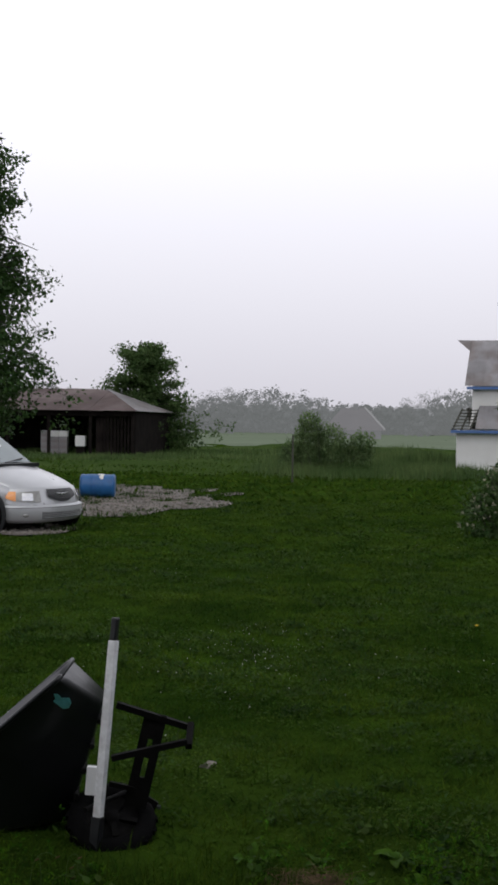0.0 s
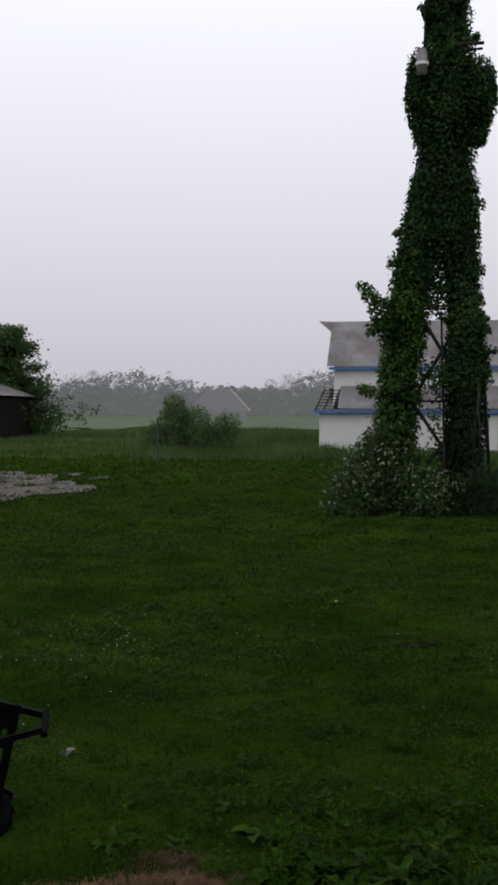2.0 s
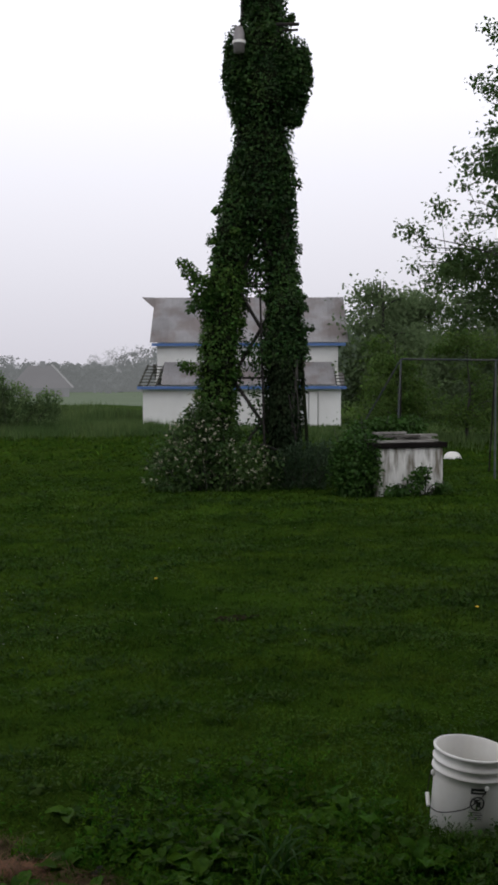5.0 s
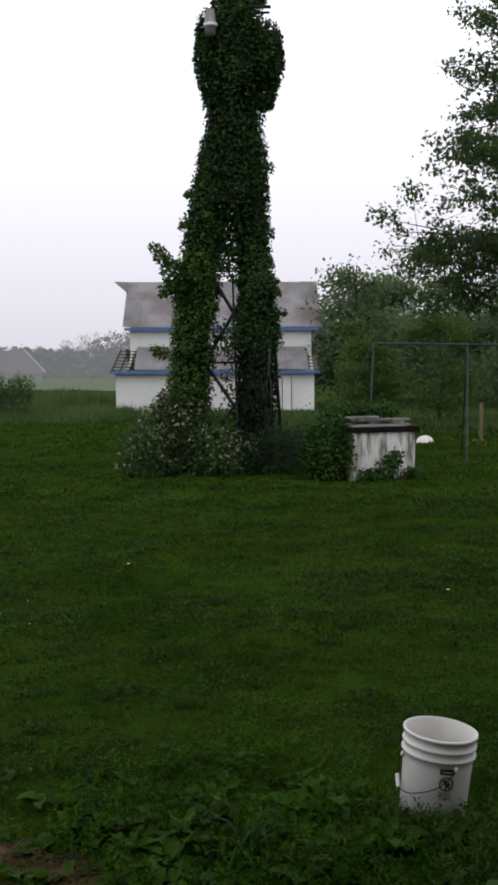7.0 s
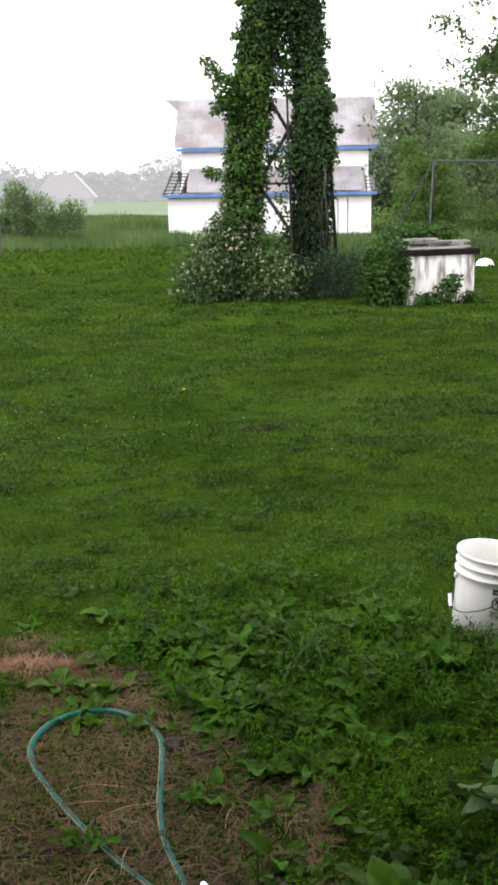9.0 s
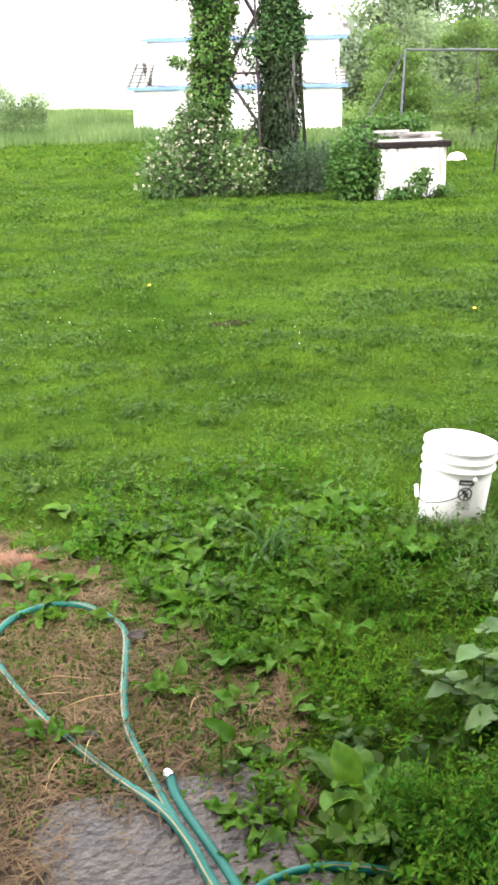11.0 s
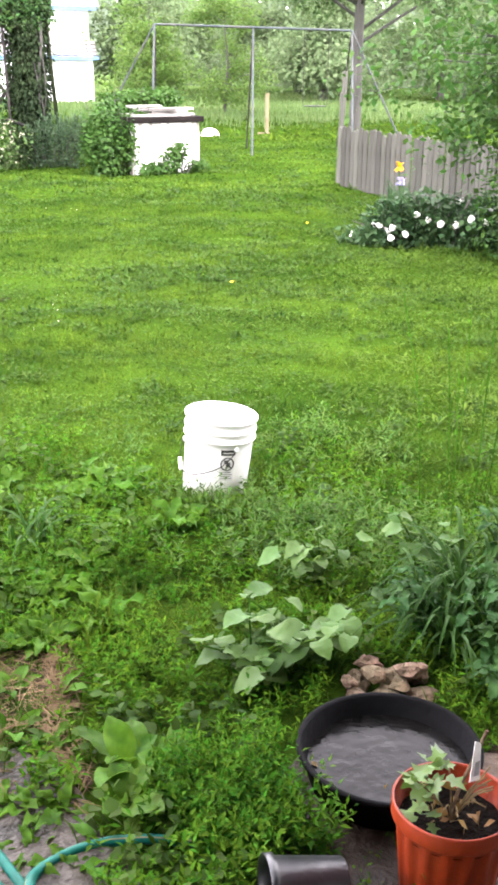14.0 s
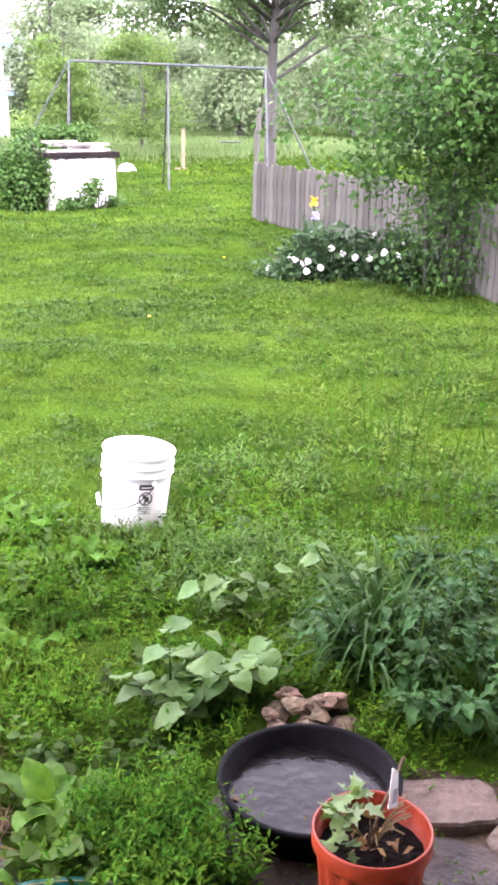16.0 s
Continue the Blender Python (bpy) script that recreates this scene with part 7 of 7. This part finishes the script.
leafy_plant("sunflower_seedling", 1.44, 2.20, "low plant with large pale green heart-shaped leaves", M_pale, heart, 11, 0.18, 0.19, 5, 1.0, lean=(0.02, -0.03), group="pale leafy plants", seed=14)
leafy_plant("sunflower_seedling", 1.62, 2.18, "low plant with large pale green heart-shaped leaves", M_pale, heart, 8, 0.18, 0.22, 5, 0.95, group="pale leafy plants", seed=5)
leafy_plant("sunflower_seedling", 1.91, 2.58, "low plant with large pale green heart-shaped leaves", M_pale, heart, 5, 0.17, 0.14, 3, 0.95, group="pale leafy plants", seed=8)
leafy_plant("sunflower_seedling", 2.18, 2.42, "low plant with large pale green heart-shaped leaves", M_pale, heart, 5, 0.26, 0.16, 4, 0.85, group="pale leafy plants", seed=9)
M_tall_weed = foliage("tall_weed_leaves", (0.018, 0.056, 0.010), (0.048, 0.112, 0.022), island=0.4, rough=0.6, scale=8, spec=0.12, leaf=0.35, each=0.25)
nettle = [big_leaf(0.07, 0.034, 0.3, 0.4, 0.08, seed=k + 20) for k in range(4)]
for k, (x, y, h) in enumerate(((1.95, 1.72, 0.20), (2.06, 1.62, 0.24), (2.0, 1.86, 0.26), (2.2, 1.78, 0.28), (2.15, 1.95, 0.3), (2.3, 1.6, 0.22), (2.32, 2.0, 0.3), (2.42, 1.82, 0.26), (2.1, 1.48, 0.16), (2.5, 2.1, 0.3), (1.96, 2.1, 0.25), (2.36, 2.22, 0.3))):
    leafy_plant("tall_weed", x, y, "bushy dark green weed beside the paving", M_tall_weed, nettle, 6, h, 0.12, 9, 0.85, group="weeds by the paving", category="weed", seed=30 + k)


def day_lily(x, y, n, length, label):
    t = thing("day_lily", x, y, gz(x, y), label, "plant", "day lilies")
    for k in range(n):
        bm = bmesh.new()
        a = rng.uniform(0, 6.28)
        reach, h, w = length * rng.uniform(0.3, 0.95), length * rng.uniform(0.35, 0.8), rng.uniform(0.003, 0.0065)
        d, s = Vector((math.cos(a), math.sin(a), 0)), Vector((-math.sin(a), math.cos(a), 0))
        o = Vector((rng.normal(0, 0.035), rng.normal(0, 0.035), 0))
        rows = []
        for i in range(9):
            f = i / 8
            c = o + d * reach * f + Vector((0, 0, h * (2.2 * f - 1.75 * f * f) + 0.0))
            ww = w * (1 - f ** 2.2) + 0.001
            rows.append((bm.verts.new(c - s * ww + Vector((0, 0, ww * 0.5))), bm.verts.new(c), bm.verts.new(c + s * ww + Vector((0, 0, ww * 0.5)))))
        for p, q in zip(rows, rows[1:]):
            bm.faces.new((p[0], p[1], q[1], q[0]))
            bm.faces.new((p[1], p[2], q[2], q[1]))
        part("leaf", bm, M_grassy, t, "", True)


M_grassy = foliage("strap_leaves", (0.015, 0.048, 0.005), (0.042, 0.094, 0.013), island=0.35, rough=0.6, scale=3, spec=0.1)
day_lily(2.02, 2.05, 100, 0.37, "dark green day lily clump arching over the stones")
day_lily(2.18, 2.19, 110, 0.44, "dark green day lily clump arching over the stones")
day_lily(1.17, 3.22, 20, 0.32, "coarse tuft of strap-like grass in the weeds")


def stalks():
    t = thing("tall_grass_stalks", 2.75, 2.8, gz(2.75, 2.8), "thin tall seeding grass stalks", "grass")
    for k in range(11):
        o = Vector((rng.normal(0, 0.22), rng.normal(0, 0.2), -0.01))
        h, lx, ly = rng.uniform(0.45, 0.85), rng.normal(0, 0.10), rng.normal(0, 0.10)
        line = smooth_line([o, o + Vector((lx * 0.3, ly * 0.3, h * 0.55)), o + Vector((lx, ly, h))], 5)
        st = part("stalk", tube(bmesh.new(), line, 0.0022, 5), M_weed, t)
        n = 26
        pts = np.array([line[int(f * (len(line) - 1))] for f in rng.uniform(0.25, 1, n)])
        tagged(part("seed_leaf", scatter("seed", SLIM, pts, turns(n, rng.uniform(0.2, 1.2, n)), rng.uniform(0.012, 0.035, n)), M_weed, st), kind="stuff")


stalks()


# ---- stones, paving, dead grass ----
def stone(name, x, y, z, size, label, group, mat=None, flat=0.7, seed=0):
    r2 = np.random.default_rng(seed)
    bm = bmesh.new()
    bmesh.ops.create_icosphere(bm, subdivisions=2, radius=1.0)
    f = r2.normal(0, 1, (3, 3)) * 2.1
    for v in bm.verts:
        p = np.array(v.co)
        k = 1 + 0.22 * math.sin(f[0] @ p) + 0.2 * math.sin(f[1] @ p * 1.9) + 0.12 * math.sin(f[2] @ p * 5) + r2.normal(0, 0.06)
        v.co = Vector(p * k)
        v.co.z = max(v.co.z, -0.75)
    bmesh.ops.transform(bm, matrix=Matrix.Rotation(r2.uniform(0, 6), 4, "Z") @ Matrix.Diagonal((size, size * r2.uniform(0.6, 0.9), size * flat, 1)), verts=bm.verts[:])
    ob = part(name, bm, mat or M_rock, None, "")
    ob.location = (x, y, z + 0.6 * size * flat)
    return tagged(ob, label, "stone", group)


for k, (x, y, z, s) in enumerate(((1.62, 1.96, 0.0, 0.045), (1.70, 1.93, 0.0, 0.05), (1.80, 1.90, 0.0, 0.045), (1.67, 2.02, 0.0, 0.06), (1.77, 2.0, 0.0, 0.06), (1.70, 1.99, 0.055, 0.045), (1.79, 1.96, 0.055, 0.05), (1.57, 1.93, 0.0, 0.032), (1.65, 1.90, 0.0, 0.028), (1.75, 1.95, 0.03, 0.035), (1.74, 1.90, 0.0, 0.03), (1.84, 1.98, 0.0, 0.05), (1.63, 2.0, 0.05, 0.03), (1.72, 2.05, 0.05, 0.04))):
    stone("rubble_stone", x, y, z * 0.8, s * 0.85, "broken tan stone heaped behind the basin", "stones behind the basin", flat=0.5, seed=k)
for k, (x, y, s) in enumerate(((0.445, 2.40, 0.032), (0.655, 2.88, 0.038), (0.42, 2.36, 0.014), (0.25, 3.55, 0.03), (0.62, 3.45, 0.03), (0.30, 2.3, 0.012))):
    stone("field_stone", x, y, 0.008, s, "small pinkish stone on the bare earth", "stones by the hose", M_paver, 0.55, seed=20 + k)
stone("field_stone", -0.165, 5.12, -0.02, 0.045, "pale flat stone in the lawn", "stones by the hose", M_gravel, 0.4, seed=40)


def slab(name, x, y, w, d, rz, label, mat, top=0.02, seed=0, kind="structure"):
    """A flat stone with a broken outline."""
    r2 = random.Random(seed)
    bm = bmesh.new()
    ring = []
    for k in range(22):
        a = 2 * math.pi * k / 22
        c, s = math.cos(a), math.sin(a)
        q = 1 / max(abs(c), abs(s)) ** 0.75
        ring.append((w / 2 * c * q * r2.uniform(0.93, 1.04), d / 2 * s * q * r2.uniform(0.93, 1.04)))
    lo = [bm.verts.new((p[0], p[1], -0.06)) for p in ring]
    hi = [bm.verts.new((p[0], p[1], top - 0.008)) for p in ring]
    inn = [bm.verts.new((p[0] * 0.95, p[1] * 0.95, top + r2.uniform(-0.001, 0.001))) for p in ring]
    for a, b in ((lo, hi), (hi, inn)):
        for k in range(22):
            bm.faces.new((a[k], a[(k + 1) % 22], b[(k + 1) % 22], b[k]))
    mid = bm.verts.new((0, 0, top + 0.001))
    for k in range(22):
        bm.faces.new((inn[k], inn[(k + 1) % 22], mid))
    ob = part(name, bm, mat)
    ob.matrix_basis = pose(x, y, gz(x, y), 0, 0, rz)
    return tagged(ob, label, "paving", kind=kind)


slab("pavement_slab", 0.56, 1.84, 0.62, 0.72, 4, "rain-wet grey concrete slab by the door", M_wet, 0.021, 1)
slab("pavement_basin_stone", 1.40, 1.52, 0.52, 0.66, 20, "wet brown flat stone under the basin", M_paver, 0.012, 2)
slab("pavement_stone", 1.78, 1.50, 0.26, 0.17, -32, "tan flat paving stone beside the pot", M_tan_stone, 0.034, 3)
slab("pavement_stone_two", 1.64, 1.10, 0.34, 0.26, 12, "tan flat paving stone beside the pot", M_tan_stone, 0.02, 4)
slab("pavement_stone_three", 1.88, 1.30, 0.24, 0.19, 14, "tan flat paving stone beside the pot", M_tan_stone, 0.026, 6)
slab("pavement_stone_four", 1.66, 1.33, 0.18, 0.20, 35, "brown flat paving stone beside the pot", M_paver, 0.018, 7)
slab("pavement_step", 0.2, 0.55, 3.2, 1.3, 0, "plain concrete step at the house door", M_wet, 0.03, 5)


def dead_grass():
    """Straw and dead grass on the trodden earth, and a heap at its far edge."""
    n = 10000
    x, y = rng.normal(0.36, 0.34, n), rng.uniform(1.9, 3.85, n)
    t = rng.uniform(1.9, 2.7, n // 14)
    x, y = np.concatenate([x, 0.87 + 0.42 * np.maximum(0, t - 2.2) + rng.normal(0, 0.022, n // 14)]), np.concatenate([y, t])
    n = len(x)
    keep = (bare(x, y) > 0.25) & ((y > 2.13 + 0.07 * np.sin(x * 23) + rng.normal(0, 0.03, n)) | (x < 0.30 + rng.normal(0, 0.03, n)) | (x > 0.83) | (rng.uniform(0, 1, n) < 0.05))
    x, y = x[keep], y[keep]
    m = len(x)
    size = np.column_stack([rng.uniform(0.002, 0.0035, m), rng.uniform(0.03, 0.11, m), np.full(m, 0.05)])
    me = scatter("straw", BLADE, np.column_stack([x, y, ground_z(x, y) + 0.022 + rng.uniform(0, 0.010, m)]), turns(m, rng.normal(0.03, 0.08, m)), size)
    tagged(part("dead_grass", me, M_straw), "scattered dead grass on the bare earth", "dead grass", kind="stuff")
    n = 5000
    t = rng.uniform(-0.25, 0.46, n)
    x, y = t, 3.54 + 0.03 * np.sin(t * 9) + rng.normal(0, 0.024, n)
    z = 0.012 + np.abs(rng.normal(0, 0.014, n))
    size = np.column_stack([np.full(n, 0.003), rng.uniform(0.03, 0.085, n), np.full(n, 0.05)])
    M_red = material("red_straw", (0.115, 0.048, 0.018), (0.195, 0.096, 0.042), scale=9, rough=0.85, bump=0, island=0.3)
    me = scatter("thatch", BLADE, np.column_stack([x, y, z]), turns(n, rng.normal(0.05, 0.13, n)), size)
    tagged(part("dead_grass_heap", me, M_red), "reddish heap of raked dead grass", "dead grass", kind="stuff")
    for k, (x, y, a, l) in enumerate(((0.40, 2.28, 70, 0.16), (0.62, 2.36, 200, 0.12), (0.36, 2.55, 10, 0.2), (0.3, 2.72, -10, 0.18), (0.70, 2.42, 60, 0.1), (0.45, 2.62, 170, 0.15), (0.30, 2.22, 65, 0.15))):
        s = thing("straw_stem", x, y, gz(x, y) + 0.02, "long yellow straw on the bare earth", "straw", "loose straws", rz=a)
        part("stem", tube(bmesh.new(), smooth_line([(0, 0, 0), (l * 0.5, 0.006, 0.012), (l, 0.0, 0.002)], 4), 0.0014, 5), M_yellow_straw, s)


M_yellow_straw = material("yellow_straw", (0.22, 0.145, 0.045), (0.32, 0.22, 0.08), scale=9, rough=0.7, bump=0)
dead_grass()


def sparse_tufts():
    """Grass coming through the trodden earth."""
    n = 820
    x, y = rng.uniform(-0.15, 0.95, n), rng.uniform(2.15, 3.9, n)
    keep = bare(x, y) > 0.2
    x, y = x[keep], y[keep]
    k = 22
    cx, cy = np.repeat(x, k) + rng.normal(0, 0.025, len(x) * k), np.repeat(y, k) + rng.normal(0, 0.025, len(x) * k)
    m = len(cx)
    size = np.column_stack([np.full(m, 0.0035), rng.uniform(0.02, 0.07, m), np.full(m, 0.05)])
    me = scatter("sprigs", BLADE, np.column_stack([cx, cy, ground_z(cx, cy) + 0.01]), turns(m, rng.normal(0.5, 0.35, m)), size)
    tagged(part("sparse_grass", me, M_grass), "thin grass tufts on the trodden earth", "grass", kind="stuff")


sparse_tufts()


# ---- smaller things over the lawn ----
M_mud = material("dark_earth", (0.008, 0.005, 0.003), (0.020, 0.012, 0.007), scale=14, rough=1.0, bump=0.8, fine=60, spec=0.02)


def worn_spot():
    bm = bmesh.new()
    c = bm.verts.new((0, 0, 0.006))
    ring = [bm.verts.new((0.19 * math.cos(a) * (1 + 0.3 * math.sin(3 * a) + 0.2 * math.sin(5 * a + 1)), 0.12 * math.sin(a) * (1 + 0.3 * math.cos(2 * a) + 0.2 * math.sin(7 * a)), 0.006)) for a in [k * math.pi / 10 for k in range(20)]]
    for k in range(20):
        bm.faces.new((c, ring[k], ring[(k + 1) % 20]))
    ob = part("ground_worn_spot", bm, M_mud, None, "", True)
    ob.location = (2.17, 7.36, gz(2.17, 7.36))
    tagged(ob, "small bare earth spot in the lawn", "bare ground", kind="structure")


worn_spot()
n = 150
a, r = rng.uniform(0, 2 * np.pi, n), rng.uniform(0.16, 0.42, n)
sprigs("spot_weeds", 2.17 + r * np.cos(a), 7.42 + 0.6 * r * np.sin(a), rng.uniform(0.03, 0.07, n), 7, 0.035, 0.45, M_tuft, "dark weeds round the bare earth spot")
n = 110
a, r = rng.uniform(-2.9, -0.9, n), rng.uniform(0.135, 0.24, n)
sprigs("bucket_weeds", 1.96 + r * np.cos(a), 3.41 + r * np.sin(a), rng.uniform(0.05, 0.105, n), 8, 0.036, 0.5, M_broad, "leafy weeds against the foot of the bucket")


def upturned_bowl():
    x, y = 13.4, 25.4
    d = thing("upturned_bowl", x, y, gz(x, y) + 0.03, "white upturned plastic bowl on the lawn", "bowl")
    part("shell", lathe([(0.24, 0.0), (0.235, 0.02), (0.21, 0.09), (0.15, 0.15), (0.07, 0.18), (0.0, 0.185)], 28), M_white_plastic, d, smooth=True)
    part("rim", lathe([(0.235, 0.0), (0.25, 0.0), (0.25, 0.012), (0.235, 0.012)], 28), M_white_plastic, d)


upturned_bowl()


def far_post():
    x, y = 15.4, 25.9
    p = thing("wooden_post", x, y, gz(x, y), "pale wooden post with a crosspiece in the meadow", "post")
    M_new_wood = material("new_wood", (0.12, 0.095, 0.05), (0.18, 0.14, 0.075), scale=4, rough=0.8, bump=0.3)
    part("shaft", block(-0.04, 0.04, -0.04, 0.04, -0.2, 1.05, bevel=0.01), M_new_wood, p)
    part("crosspiece", block(-0.32, 0.05, -0.085, -0.063, 0.0, 0.05), M_new_wood, p)
    x, y = 9.30, 13.42
    q = thing("wooden_post", x, y, gz(x, y), "tall weathered broken post behind the fence", "post")
    part("shaft", block(-0.03, 0.03, -0.03, 0.03, -0.2, 1.55, pose(0, 0, 0, 1, 2, 20), bevel=0.012), M_old_wood, q)
    part("splint", block(0.045, 0.07, -0.03, 0.03, 0.3, 1.25, pose(0, 0, 0, 1, -3, 20)), M_old_wood, q)


far_post()


def dandelion_heads():
    M_gold = material("dandelion_yellow", (0.75, 0.48, 0.01), (0.8, 0.55, 0.02), scale=9, rough=0.6, bump=0)
    for x, y in ((3.94, 6.89), (6.2, 9.4), (1.9, 8.7)):
        d = thing("dandelion_flower", x, y, gz(x, y), "single yellow dandelion flower in the lawn", "flower", "dandelion flowers")
        part("stem", bar((0, 0, -0.01), (0, 0, 0.075), 0.002, 5), M_weed, d)
        part("bloom", blob(0.014, 0.014, 0.007, pose(0, 0, 0.078)), M_gold, d, "", True)


dandelion_heads()


def unseen_house():
    """Unseen house with a doorway; walls and porch roof added to shade the ground."""
    # Siding is grey but pale, so the unseen walls bounce light forward.
    M_siding = material("bounce_siding", (0.34, 0.34, 0.33), (0.42, 0.415, 0.41), scale=1.5, rough=0.8, bump=0.2)
    for name, x0, x1, z0, z1 in (("wall_house_left", -5.0, -0.75, -0.2, 5.2), ("wall_house_right", 1.05, 6.0, -0.2, 5.2), ("wall_house_over_door", -0.75, 1.05, 2.35, 5.2)):
        tagged(part(name, block(x0, x1, -0.62, -0.42, z0, z1), M_siding), "plain unseen house wall, added to block sky light", "wall", kind="structure")
    tagged(part("wall_house_back", block(-5.0, 6.0, -5.6, -5.4, -0.2, 5.2), M_siding), "plain unseen house wall", "wall", kind="structure")
    tagged(part("wall_house_end", block(-5.0, -4.8, -5.39, -0.63, -0.2, 5.2), M_siding), "plain unseen house wall", "wall", kind="structure")
    tagged(part("wall_house_far_end", block(5.8, 6.0, -5.39, -0.63, -0.2, 5.2), M_siding), "plain unseen house wall", "wall", kind="structure")
    tagged(part("roof_house", block(-5.3, 6.3, -5.9, -0.2, 5.21, 5.4), M_dark_wood), "plain unseen house roof", "roof", kind="structure")
    # Unseen porch roof, reaching out to darken the ground by the door.
    tagged(part("ceiling_porch", block(-5.0, 6.0, -0.41, 1.85, 2.52, 2.68), M_dark_wood), "plain unseen porch roof, added to shade the ground", "porch roof", kind="structure")
    tagged(part("floor_house", block(-4.79, 5.79, -5.39, -0.1, -0.1, 0.06), M_old_wood), "plain house floor", "floor", kind="structure")


unseen_house()


def seed_stems():
    """Bent seeding stems of plantain in the grass before the cart."""
    for k, (x, y, h, l) in enumerate(((-0.74, 3.62, 0.16, 0.10), (-0.70, 3.66, 0.13, -0.02), (-0.62, 3.66, 0.14, 0.05), (-0.66, 3.58, 0.10, 0.08), (-0.56, 3.62, 0.12, -0.03))):
        s = thing("seeding_plantain", x, y, gz(x, y), "thin pale seeding stem in the grass by the cart", "weed", "stems by the cart")
        part("stem", tube(bmesh.new(), smooth_line([(0, 0, -0.01), (l * 0.2, 0, h * 0.8), (l * 0.6, 0.01, h), (l, 0.01, h * 0.9)], 5), 0.0011, 5), M_tall, s)
        part("seed_head", blob(0.003, 0.003, 0.010, pose(l, 0.01, h * 0.9, 0, 60, 0), 10, 8), M_straw, s, "", True)
    n = 500
    x, y = rng.uniform(-0.85, 0.2, n), rng.normal(3.72, 0.12, n)
    me = scatter("edge", BLADE, np.column_stack([x, y, ground_z(x, y)]), turns(n, rng.normal(1.1, 0.25, n)), np.column_stack([rng.uniform(0.003, 0.006, n), rng.uniform(0.05, 0.13, n), np.full(n, 0.1)]))
    tagged(part("long_grass", me, M_grass), "longer grass left round the cart", "grass", kind="stuff")


seed_stems()
